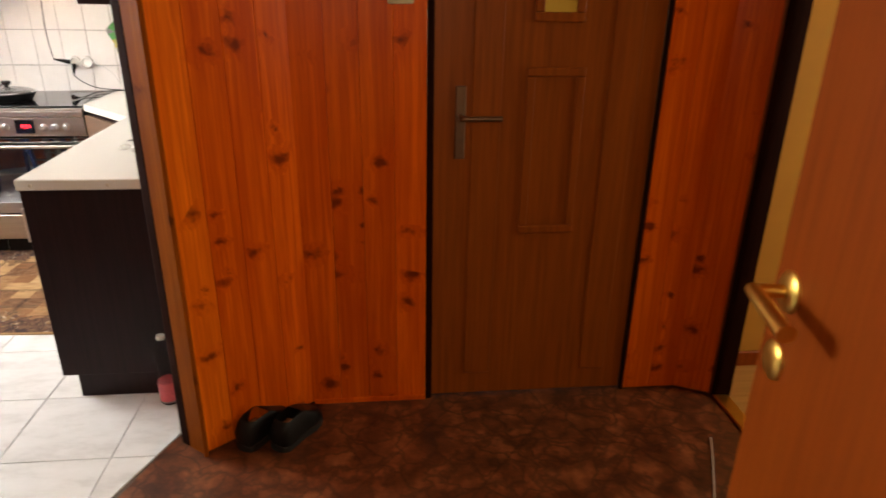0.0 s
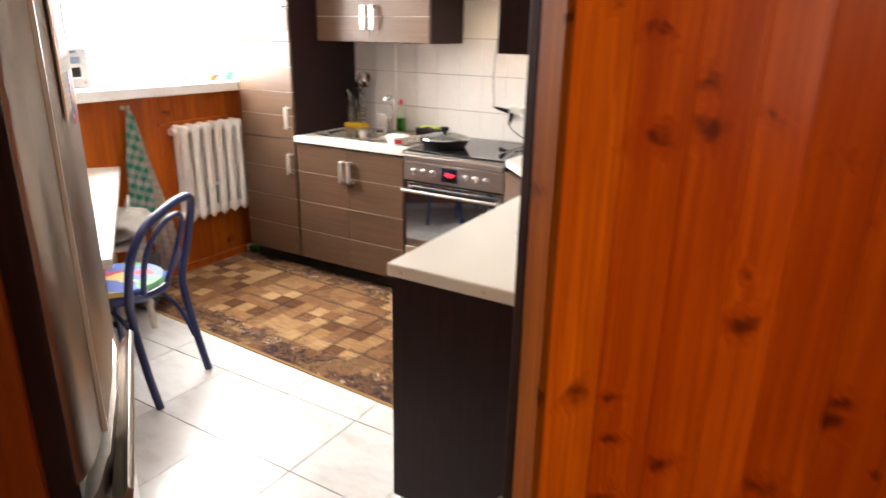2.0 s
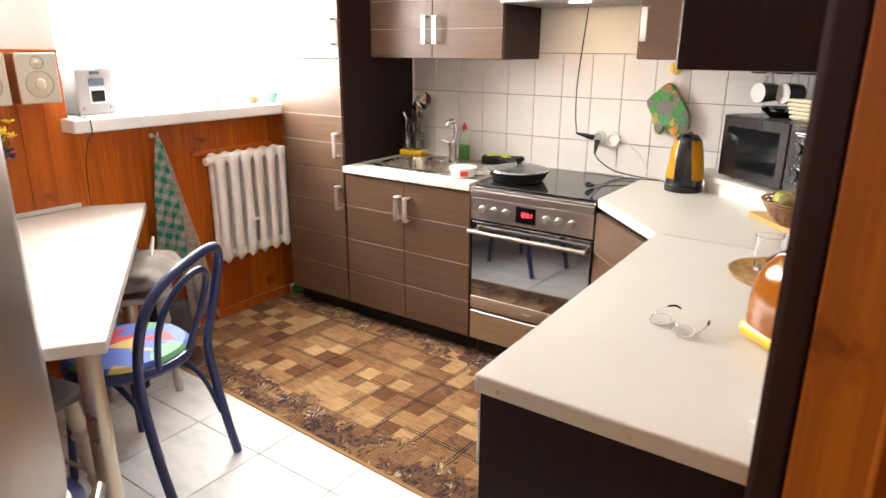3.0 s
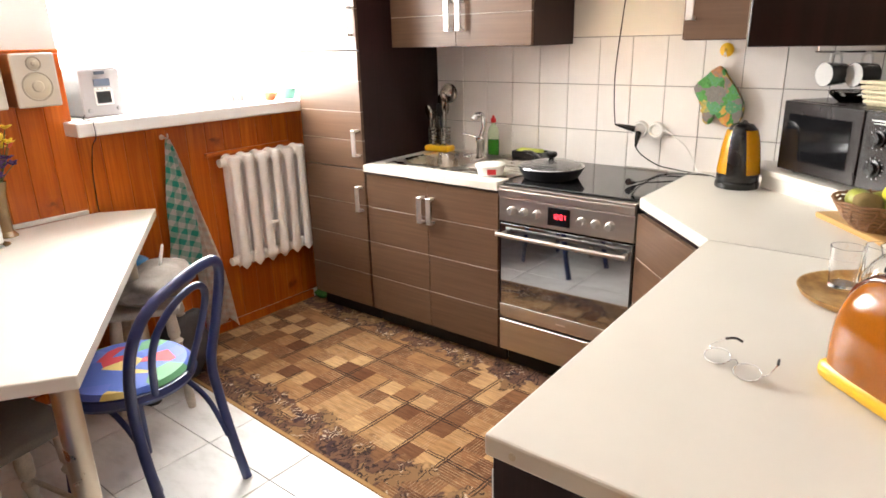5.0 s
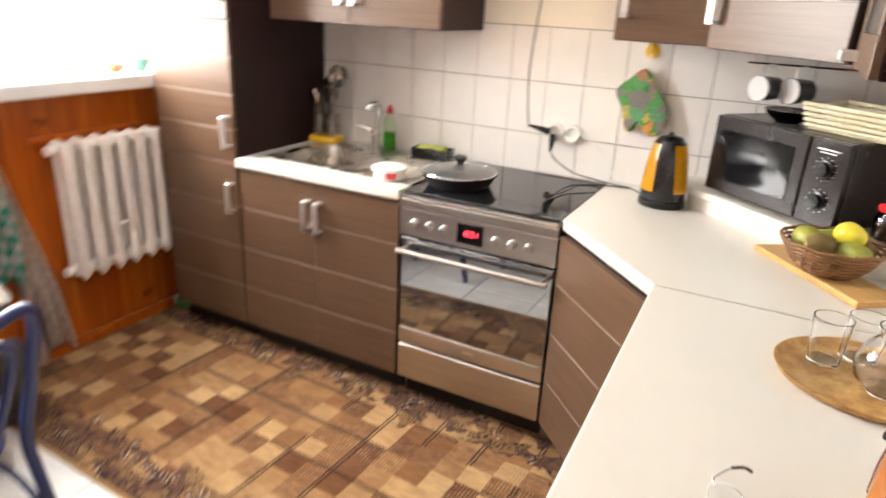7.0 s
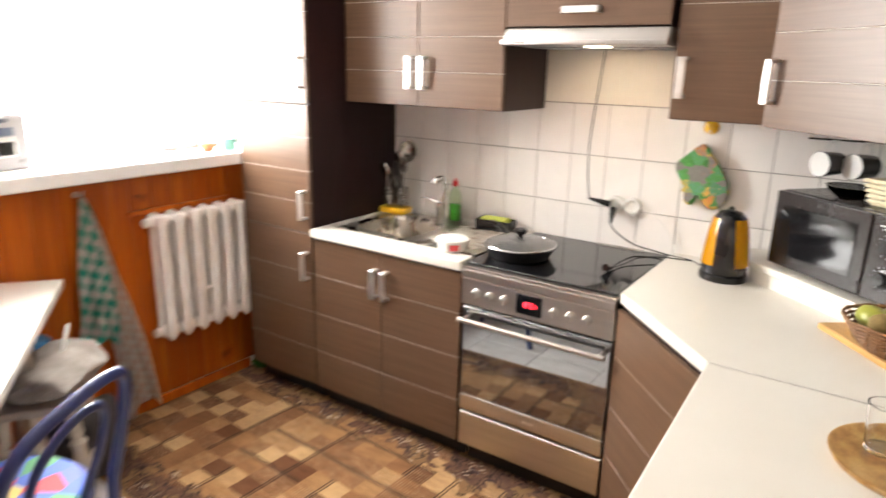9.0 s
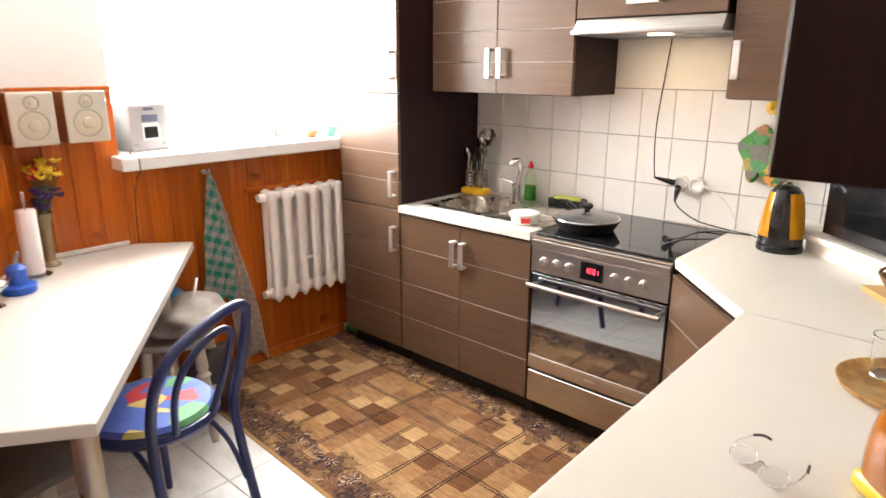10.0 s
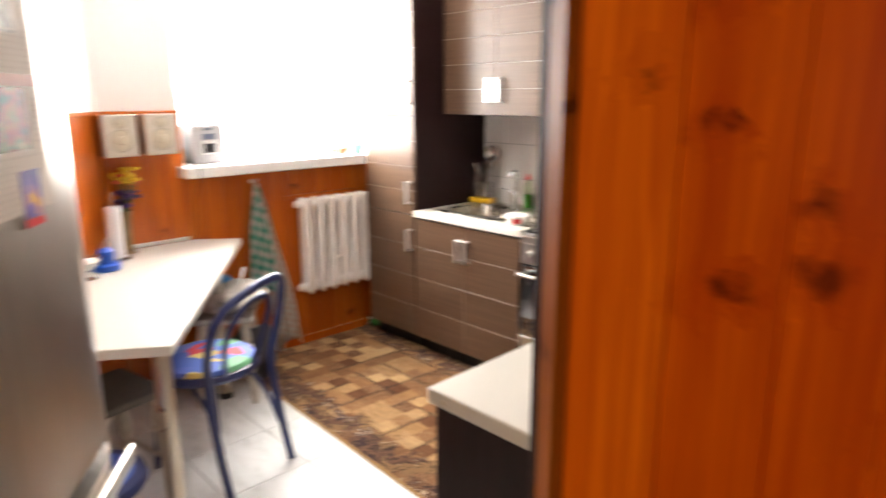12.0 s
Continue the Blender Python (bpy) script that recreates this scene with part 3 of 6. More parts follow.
d = front(tall, 0.0, 0.448, 0.84, 1.405, (0.98, 1.12, 1.265))
handle(d, 0.415, -0.019, 0.905, 1.035)
d = front(tall, 0.0, 0.448, 1.405, 2.12, (1.59, 1.775, 1.96))
handle(d, 0.415, -0.019, 1.47, 1.60)

# sink unit
sink_unit = thing("base_cabinet", pose(-2.795, FACE, 0), "taupe sink base cabinet with two grooved doors", "cabinet", "base cabinets")
part("body", box(0.0, 0.79, 0.0, 0.585, 0.10, 0.70), WENGE, sink_unit)
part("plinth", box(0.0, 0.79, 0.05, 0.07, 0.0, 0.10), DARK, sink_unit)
d = front(sink_unit, 0.003, 0.396, 0.10, 0.825, BASE_GROOVES)
handle(d, 0.368, -0.019, 0.63, 0.755)
d = front(sink_unit, 0.396, 0.79, 0.10, 0.825, BASE_GROOVES)
handle(d, 0.424, -0.019, 0.63, 0.755)

# sink worktop with a cut-out, steel sink, drainer
sink_top = thing("worktop", pose(-2.795, FACE - 0.03, 0.832), "short cream worktop around the steel sink", "worktop")
bm = box(0.0, 0.792, 0.0, 0.10, 0.0, 0.038, 0.006, 2)
box(0.0, 0.06, 0.1005, 0.62, 0.0, 0.036, into=bm)
box(0.0605, 0.792, 0.53, 0.62, 0.0, 0.036, into=bm)
part("slab", bm, TOP, sink_top)
part("edge_strip", box(0.0, 0.792, -0.003, -0.0005, 0.002, 0.034, 0.001), TOP_EDGE, sink_top)
sink = thing("sink", pose(-2.735, FACE + 0.071, 0.868), "brushed steel inset sink with bowl and drainer", "sink")
bm = bmesh.new()
outer, inner = (0.0, 0.728, 0.0, 0.46), (0.05, 0.375, 0.045, 0.385)


def loop(bm, x0, x1, y0, y1, z, r, n=6):
    out = []
    for cx, cy, a in ((x1 - r, y0 + r, -90), (x1 - r, y1 - r, 0), (x0 + r, y1 - r, 90), (x0 + r, y0 + r, 180)):
        for k in range(n + 1):
            t = radians(a + 90 * k / n)
            out.append(bm.verts.new((cx + r * math.cos(t), cy + r * math.sin(t), z)))
    return out


def bridge(bm, a, b):
    n = len(a)
    for i in range(n):
        bm.faces.new((a[i], a[(i + 1) % n], b[(i + 1) % n], b[i]))


rings = [loop(bm, *outer, -0.004, 0.02), loop(bm, *outer, 0.002, 0.02), loop(bm, 0.008, 0.72, 0.008, 0.452, 0.004, 0.02), loop(bm, *inner, 0.002, 0.05), loop(bm, 0.06, 0.365, 0.055, 0.375, -0.02, 0.05), loop(bm, 0.07, 0.355, 0.065, 0.365, -0.125, 0.05), loop(bm, 0.18, 0.24, 0.18, 0.24, -0.13, 0.028)]
for a, b in zip(rings, rings[1:]):
    bridge(bm, a, b)
bm.faces.new(rings[-1])
part("basin", bm, SINK, sink, smooth=True)
for i in range(7):
    part("drainer_rib", box(0.43, 0.69, 0.09 + i * 0.045, 0.102 + i * 0.045, 0.0025, 0.0065, 0.0015), SINK, sink)
part("drain", turned([(0.032, -0.128), (0.032, -0.125), (0.024, -0.124), (0.012, -0.126)], 20, Matrix.Translation((0.21, 0.21, 0))), CHROME, sink, smooth=True)

# corner and long run of base units
corner_unit = thing("base_cabinet", pose(-1.388, FACE + 0.005, 0, 0, 0, -46.5), "taupe diagonal corner base cabinet with grooved door", "cabinet", "base cabinets")
part("body", box(0.012, 0.505, 0.004, 0.30, 0.10, 0.825), WENGE, corner_unit)
front(corner_unit, 0.012, 0.515, 0.10, 0.825, BASE_GROOVES)
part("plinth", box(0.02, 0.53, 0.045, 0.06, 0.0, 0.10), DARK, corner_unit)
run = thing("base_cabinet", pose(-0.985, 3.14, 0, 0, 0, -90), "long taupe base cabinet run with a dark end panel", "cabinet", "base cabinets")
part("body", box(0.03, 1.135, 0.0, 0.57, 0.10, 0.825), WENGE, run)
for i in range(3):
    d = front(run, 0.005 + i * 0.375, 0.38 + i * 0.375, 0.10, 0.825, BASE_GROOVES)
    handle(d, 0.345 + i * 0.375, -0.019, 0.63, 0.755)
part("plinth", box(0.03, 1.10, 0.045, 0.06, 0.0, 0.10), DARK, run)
part("end_panel", box(1.1355, 1.155, -0.018, 0.57, 0.10, 0.8365, 0.001), WENGE, run, "dark wenge end panel")
part("end_foot", box(1.125, 1.150, 0.035, 0.57, 0.0, 0.10), WENGE, run, "dark recessed end panel foot")

long_top = thing("worktop", pose(0, 0, 0.842), "cream laminate worktop running round the corner", "worktop")
TOPPED = [(-1.390, 3.500), (-1.037, 3.127), (-0.398, 3.127), (-0.398, 4.10), (-1.390, 4.10)]
part("corner_slab", prism(TOPPED, 0.0, 0.038, 0.004, 2), TOP, long_top)
part("long_slab", prism([(-1.035, 3.1255), (-1.001, 1.958), (-0.398, 1.958), (-0.398, 3.1255)], 0.0, 0.038, 0.005, 2), TOP, long_top)
part("joint_strip", box(-1.030, -0.40, 3.1235, 3.1285, 0.034, 0.0388), BRUSHED, long_top, "thin metal joint strip")
for x in (-0.95, -0.70):
    part("screw_cap", turned([(0.006, 0.0), (0.006, 0.002), (0.004, 0.003)], 12, Matrix.Translation((x, 1.9575, 0.018)) @ pose(0, 0, 0, 90)), GREY_PAPER, long_top)

# upper units
upper = thing("wall_cabinet", pose(-2.795, 3.75, 1.41), "taupe wall cabinet with two grooved doors and dark side", "cabinet", "wall cabinets")
part("body", box(0.0, 0.80, 0.0, 0.352, 0.0, 0.72, 0.001), WENGE, upper)
for x0, x1, hx in ((0.0, 0.40, 0.368), (0.40, 0.80, 0.432)):
    d = front(upper, x0, x1, 0.0, 0.72, (0.14, 0.275, 0.415, 0.555))
    handle(d, hx, -0.019, 0.07, 0.20)
hood_cab = thing("wall_cabinet", pose(-1.995, 3.75, 1.715), "short taupe flap cabinet over the cooker hood", "cabinet", "wall cabinets")
part("body", box(0.003, 0.60, 0.0, 0.352, 0.0, 0.415, 0.001), WENGE, hood_cab)
d = front(hood_cab, 0.003, 0.603, 0.0, 0.415, (0.20,))
handle(d, 0.235, -0.019, 0.055, 0.13, False)
narrow = thing("wall_cabinet", pose(-1.374, 3.77, 1.420), "narrow brown wall cabinet beside the hood", "cabinet", "wall cabinets")
part("body", box(0.003, 0.290, 0.0, 0.332, 0.0, 0.715, 0.001), WENGE, narrow)
d = front(narrow, 0.0, 0.292, 0.0, 0.715, (0.36,))
handle(d, 0.03, -0.019, 0.07, 0.20)
diagonal = thing("wall_cabinet", pose(-1.078, 3.752, 1.415, 0, 0, -43), "taupe diagonal corner wall cabinet", "cabinet", "wall cabinets")
part("body", prism([(0.004, 0.0), (0.484, 0.0), (0.70, 0.19), (0.22, 0.235)], 0.0, 0.715), WENGE, diagonal)
d = front(diagonal, 0.006, 0.484, 0.0, 0.715, (0.14, 0.275, 0.415, 0.555))
handle(d, 0.035, -0.019, 0.07, 0.20)
glazed = thing("wall_cabinet", pose(-0.700, 3.395, 1.415, 0, 0, -90), "taupe wall cabinet with a frosted glass door", "cabinet", "wall cabinets")
bm = box(0.003, 0.45, 0.0, 0.30, 0.0, 0.018)
box(0.003, 0.45, 0.0, 0.30, 0.70, 0.715, into=bm)
box(0.003, 0.02, 0.0, 0.30, 0.0185, 0.6995, into=bm)
box(0.43, 0.45, 0.0, 0.30, 0.0185, 0.6995, into=bm)
box(0.0205, 0.4295, 0.28, 0.30, 0.0185, 0.6995, into=bm)
part("body", bm, WENGE, glazed)
bm = box(0.003, 0.447, -0.019, -0.001, 0.001, 0.075, 0.0015)
box(0.003, 0.447, -0.019, -0.001, 0.64, 0.714, 0.0015, into=bm)
box(0.003, 0.075, -0.019, -0.001, 0.0755, 0.6395, 0.0015, into=bm)
box(0.375, 0.447, -0.019, -0.001, 0.0755, 0.6395, 0.0015, into=bm)
d = part("door", bm, FRONT, glazed)
part("pane", box(0.076, 0.374, -0.012, -0.007, 0.076, 0.639), FROST, d, "frosted glass pane")
handle(d, 0.02, -0.019, 0.025, 0.075, False)
end_cab = thing("wall_cabinet", pose(-0.672, 2.920, 1.434, 0, 0, -90), "taupe wall cabinet with a dark wenge end panel", "cabinet", "wall cabinets")
part("body", box(0.0, 0.94, 0.0, 0.25, 0.0, 0.71, 0.001), WENGE, end_cab)
for i in range(2):
    d = front(end_cab, 0.0 + 0.47 * i, 0.47 + 0.47 * i, 0.0, 0.71, (0.14, 0.275, 0.415, 0.555))
    handle(d, 0.435 - 0.40 * i + 0.47 * i, -0.019, 0.07, 0.20)
part("end_panel", box(0.9405, 0.962, -0.019, 0.25, 0.0, 0.71, 0.001), WENGE, end_cab, "dark wenge end panel")
part("edge_strip", box(0.942, 0.9605, -0.0205, -0.0195, 0.002, 0.708), BRUSHED, end_cab, "pale edge strip")

# cooker hood
hood = thing("cooker_hood", pose(-1.990, 3.700, 1.652), "slim silver cooker hood with a lit lamp", "cooker hood")
bm = bmesh.new()
side = [(0.0, 0.0), (0.0, 0.022), (0.022, 0.060), (0.398, 0.060), (0.398, 0.0)]
low = [bm.verts.new((0.004, y, z)) for y, z in side]
high = [bm.verts.new((0.602, y, z)) for y, z in side]
bm.faces.new(low), bm.faces.new(high[::-1])
for i in range(5):
    bm.faces.new((low[i], high[i], high[(i + 1) % 5], low[(i + 1) % 5]))
bmesh.ops.bevel(bm, geom=bm.edges, offset=0.006, segments=2, affect="EDGES", profile=0.5)
part("body", bm, HOOD_SILVER, hood, smooth=True)
part("visor", box(0.002, 0.604, -0.014, -0.0005, 0.001, 0.020, 0.005, 2), HOOD_SILVER, hood, "silver front visor", True)
part("filter", box(0.03, 0.575, 0.12, 0.38, -0.004, -0.0005, 0.001), SILVER_PLASTIC, hood, "grey grease filter")
part("lamp_cover", box(0.315, 0.395, 0.020, 0.075, -0.006, -0.0005, 0.002), HOOD_GLOW, hood, "lit lamp cover")
for k in range(4):
    part("badge_bar", box(0.045 + 0.014 * k, 0.055 + 0.014 * k, -0.0150, -0.0142, 0.008, 0.013), BLACK, hood)

# cooker
cooker = thing("cooker", pose(-1.998, 3.50, 0), "free-standing stainless steel electric cooker with glass hob", "cooker")
part("body", box(0.003, 0.597, 0.02, 0.585, 0.10, 0.845), BLACK, cooker)
part("plinth", box(0.01, 0.59, 0.06, 0.08, 0.0, 0.10), DARK, cooker)
part("hob", box(0.006, 0.594, 0.012, 0.585, 0.8585, 0.868, 0.002), BLACK_GLASS, cooker, "black ceramic glass hob")
part("hob_trim", box(0.0, 0.60, -0.012, 0.60, 0.846, 0.858, 0.003, 2), STEEL, cooker, "steel hob surround")
part("hob_lip", box(0.0, 0.60, -0.014, 0.010, 0.812, 0.8455, 0.004, 2), STEEL, cooker)
part("vent", box(0.30, 0.50, 0.560, 0.575, 0.8685, 0.874, 0.001), STEEL, cooker, "slotted rear vent")
panel = part("control_panel", box(0.0, 0.60, -0.006, 0.018, 0.705, 0.808, 0.003, 2), STEEL, cooker, "steel control panel")
part("display", box(0.235, 0.335, -0.009, -0.0065, 0.722, 0.796, 0.001), BLACK_GLASS, panel, "black clock display")
for x in (0.065, 0.125, 0.185, 0.385, 0.445, 0.505):
    part("knob", turned([(0.0185, 0.0), (0.0185, 0.004), (0.0155, 0.006), (0.0145, 0.022), (0.012, 0.025)], 20, Matrix.Translation((x, -0.0065, 0.757)) @ pose(0, 0, 0, 90)), KNOB, panel, smooth=True)
SEGMENTS = {"1": "bc", "2": "abged", "0": "abcdef"}
BARS = {"a": (0.5, 1.0, 1), "b": (1.0, 0.75, 0), "c": (1.0, 0.25, 0), "d": (0.5, 0.0, 1), "e": (0.0, 0.25, 0), "f": (0.0, 0.75, 0), "g": (0.5, 0.5, 1)}
bm = bmesh.new()
for digit, x in zip("1201", (0.258, 0.272, 0.291, 0.305)):
    for s in SEGMENTS[digit]:
        u, v, flat = BARS[s]
        cx, cz = x + u * 0.009, 0.752 + v * 0.018
        hw, hh = (0.0038, 0.0011) if flat else (0.0011, 0.0038)
        box(cx - hw, cx + hw, -0.0102, -0.0091, cz - hh, cz + hh, into=bm)
for z in (0.757, 0.765):
    box(0.2855, 0.2877, -0.0102, -0.0091, z - 0.001, z + 0.001, into=bm)
part("digits", bm, LED, panel, "red digits 12:01")
oven = part("oven_door", box(0.004, 0.596, -0.002, 0.018, 0.258, 0.695, 0.003), OVEN_GLASS, cooker, "dark glass oven door")
part("lower_rail", box(0.004, 0.596, -0.006, -0.0025, 0.262, 0.325, 0.001), STEEL, oven, "steel lower rail")
part("badge", box(0.285, 0.33, -0.0072, -0.0062, 0.290, 0.297), BRUSHED, oven)
part("handle", tube([(0.03, -0.002, 0.652), (0.03, -0.040, 0.655), (0.05, -0.048, 0.655), (0.55, -0.048, 0.655), (0.57, -0.040, 0.655), (0.57, -0.002, 0.652)], 0.0095, 10, 4), STEEL, oven, "steel bar handle", True)
part("drawer", box(0.003, 0.597, -0.006, 0.018, 0.103, 0.250, 0.003), STEEL, cooker, "steel drawer front")


# ---- fridge, table, chair, radiator ----
fridge = thing("fridge", pose(*on_slant(1.945, 0.02), 0, 0, 0, SLANT), "tall stainless fridge-freezer with curved doors", "fridge")
part("body", box(0.004, 0.681, 0.0, 0.54, 0.03, 1.85, 0.004), SILVER_PLASTIC, fridge)
for x in (0.05, 0.63):
    part("foot", turned([(0.02, 0.0), (0.02, 0.03)], 12, Matrix.Translation((x, 0.48, 0))), BLACK, fridge)
PILLOW = [(0.0, 0.546), (0.0, 0.556), (0.012, 0.572), (0.05, 0.588), (0.11, 0.598), (0.34, 0.603), (0.545, 0.598), (0.55, 0.594), (0.635, 0.584), (0.673, 0.572), (0.685, 0.556), (0.685, 0.546)]
upper_door = part("door", prism(PILLOW, 0.822, 1.85), FRIDGE, fridge, smooth=True)
# added strip that draws the highlight on the door's edge
part("trim_line", box(0.5455, 0.5515, 0.594, 0.6015, 0.825, 1.845, 0.001), EDGE_GLINT, upper_door, "thin bright strip standing for the door edge's highlight")
lower_door = part("door", prism(PILLOW, 0.06, 0.775), FRIDGE, fridge, smooth=True)
part("door_gap", box(0.01, 0.675, 0.541, 0.565, 0.7755, 0.8215), BLACK, fridge)
part("grip", moved(prism([(0.60, 0.70), (0.628, 0.735), (0.636, 0.772), (0.626, 0.780), (0.616, 0.760), (0.598, 0.745)], 0.03, 0.655, 0.003, 2), Matrix(((0, 0, 1, 0), (1, 0, 0, 0), (0, 1, 0, 0), (0, 0, 0, 1)))), FRIDGE, lower_door, "pale curved grip along the lower door", True)

table = thing("table", pose(*on_slant(0, 0), 0, 0, 0, SLANT), "cream laminate wall table with a metal leg", "table")
# the far end follows the window wall
end = [(-3.385, 2.445), (-3.235, 2.632)]
local = [((Vector(p) - CORNER).dot(ALONG), (Vector(p) - CORNER).dot(INTO)) for p in end]
part("tabletop", prism([(0.03, 0.004), (1.372, 0.004), (1.372, 0.590), (local[1][0], 0.590), (local[0][0], local[0][1])], 0.735, 0.77, 0.004, 2), TOP, table)
leg = part("leg", turned([(0.03, 0.03), (0.03, 0.72), (0.042, 0.722), (0.042, 0.735)], 24, Matrix.Translation((1.262, 0.525, 0))), TABLE_LEG, table, "metal tube leg", True)
part("foot", turned([(0.034, 0.0), (0.034, 0.022), (0.031, 0.032)], 24, Matrix.Translation((1.262, 0.525, 0))), RUBBER, leg, "black rubber foot", True)
leg = part("leg", turned([(0.03, 0.03), (0.03, 0.72), (0.042, 0.722), (0.042, 0.735)], 24, Matrix.Translation((0.12, 0.50, 0))), TABLE_LEG, table, "metal tube leg", True)
part("foot", turned([(0.034, 0.0), (0.034, 0.022), (0.031, 0.032)], 24, Matrix.Translation((0.12, 0.50, 0))), RUBBER, leg, "black rubber foot", True)
part("wall_strip", box(0.03, 1.34, 0.0045, 0.022, 0.7705, 0.79, 0.003), TOP_EDGE, table, "white sealing strip")
strip = Vector(end[0]) - CORNER
part("wall_strip", moved(box(0.04, 0.40, 0.003, 0.02, 0.7705, 0.79, 0.003), pose(0, 0, 0, 0, 0, 90 - SLANT)), TOP_EDGE, table, "white sealing strip").location = (0.03, 0.0, 0.0)


def seat_print():
    """Blue cushion printed with red, green and yellow triangles."""
    m, tree, bsdf = shader("printed_seat")
    at = place(tree)
    cells = put(tree, "ShaderNodeTexVoronoi", {"Vector": put(tree, "ShaderNodeMapping", {"Vector": at, "Scale": (9, 6, 0.01), "Rotation": (0, 0, 0.5)}).outputs[0], "Scale": 1.6}, feature="F1").outputs["Color"]
    pick = put(tree, "ShaderNodeSeparateColor", {0: cells}).outputs[0]
    n = put(tree, "ShaderNodeValToRGB", {0: pick})
    n.color_ramp.interpolation = "CONSTANT"
    while len(n.color_ramp.elements) < 6:
        n.color_ramp.elements.new(0.5)
    for e, (p, c) in zip(n.color_ramp.elements, ((0.0, (0.07, 0.14, 0.52)), (0.40, (0.60, 0.035, 0.05)), (0.56, (0.10, 0.15, 0.55)), (0.68, (0.72, 0.55, 0.16)), (0.80, (0.10, 0.32, 0.14)), (0.90, (0.12, 0.19, 0.58)))):
        e.position, e.color = p, (*c, 1)
    weave = clouds(tree, at, 300, 2)
    tree.links.new(blend(tree, 0.15, n.outputs[0], weave, "MULTIPLY"), bsdf.inputs["Base Color"])
    bsdf.inputs["Roughness"].default_value = 0.6
    relief(tree, bsdf, weave, 0.2, 0.001)
    return m


SEAT_PRINT = seat_print()
# bentwood chair: local -x is the back, seat middle at the origin
chair = thing("chair", pose(-2.482, 2.072, 0.0022, 0, 0, 197), "blue bentwood chair with a colourful printed seat", "chair")
part("seat_ring", turned([(0.155, 0.425), (0.205, 0.425), (0.212, 0.438), (0.205, 0.458), (0.19, 0.462)], 40), BLUE, chair, smooth=True)
part("seat_pad", turned([(0.19, 0.455), (0.198, 0.464), (0.185, 0.478), (0.10, 0.486), (0.0, 0.488)], 40), SEAT_PRINT, chair, "blue seat printed with coloured triangles", True)
for sy in (1, -1):
    part("front_leg", tube([(0.165, sy * 0.160, 0.0), (0.150, sy * 0.142, 0.25), (0.135, sy * 0.125, 0.43)], [0.0125, 0.015, 0.018], 10, 6), BLUE, chair, smooth=True)
    part("brace", tube([(-0.232, sy * 0.155, 0.17), (-0.17, sy * 0.145, 0.31), (-0.06, sy * 0.13, 0.395), (0.06, sy * 0.125, 0.415)], 0.009, 8, 5), BLUE, chair, smooth=True)
part("back_hoop", tube([(-0.275, 0.170, 0.0), (-0.240, 0.169, 0.140), (-0.206, 0.167, 0.320), (-0.196, 0.166, 0.445), (-0.222, 0.178, 0.571), (-0.252, 0.170, 0.676), (-0.274, 0.120, 0.755), (-0.286, 0.015, 0.799), (-0.292, -0.090, 0.822), (-0.286, -0.150, 0.809), (-0.266, -0.178, 0.746), (-0.228, -0.180, 0.598), (-0.196, -0.166, 0.445), (-0.206, -0.167, 0.320), (-0.240, -0.169, 0.140), (-0.275, -0.170, 0.0)], 0.0165, 12, 8), BLUE, chair, "blue bentwood hoop running down into both back legs", True)
part("inner_hoop", tube([(-0.188, 0.072, 0.450), (-0.228, 0.098, 0.580), (-0.256, 0.088, 0.667), (-0.275, 0.035, 0.733), (-0.283, -0.035, 0.762), (-0.280, -0.083, 0.751), (-0.265, -0.106, 0.698), (-0.228, -0.098, 0.580), (-0.188, -0.072, 0.450)], 0.0115, 10, 8), BLUE, chair, smooth=True)

# cast-iron radiator: six columns
radiator = thing("radiator", pose(-3.335, 3.048, 0.36), "white painted cast-iron column radiator under the sill", "radiator")
bm = bmesh.new()
for sx in (-0.022, 0.038):
    join(bm, turned([(0.004, -0.022), (0.020, 0.0), (0.027, 0.022), (0.0205, 0.055), (0.0205, 0.505), (0.027, 0.538), (0.022, 0.560), (0.008, 0.570)], 14, Matrix.Translation((sx, 0, 0)) @ scaled(1.0, 1.22, 1)))
box(-0.024, 0.044, -0.012, 0.012, 0.03, 0.53, 0.006, 2, into=bm)
join(bm, blob(Matrix.Translation((0.008, 0, 0.538)) @ scaled(0.054, 0.039, 0.030), 2))
join(bm, blob(Matrix.Translation((0.008, 0, 0.022)) @ scaled(0.054, 0.039, 0.032), 2))
first = part("section", bm, ENAMEL, radiator, smooth=True)
first.location = (0, 0.045, 0)
for i in range(1, 6):
    share("section", first.data, radiator, Matrix.Translation((0, 0.045 + i * 0.083, 0)))
for z in (0.025, 0.535):
    part("pipe", tube([(0.008, -0.02, z), (0.008, 0.51, z)], 0.021, 12, 0), ENAMEL, radiator, smooth=True)
part("bracket", box(-0.064, 0.03, 0.225, 0.245, 0.20, 0.22, 0.002), ENAMEL, radiator)
part("tag", box(0.058, 0.066, 0.21, 0.255, 0.185, 0.200, 0.002), ENAMEL, radiator)

# brown hall door
hall_door = structure(new("door_1"), "closed brown wooden door with moulded panels", "door")
hall_door.location = (0.388, 1.893, 0)
part("leaf", box(0.012, 0.775, 0.0, 0.04, 0.006, 2.04, 0.002), DOOR_BROWN, hall_door)
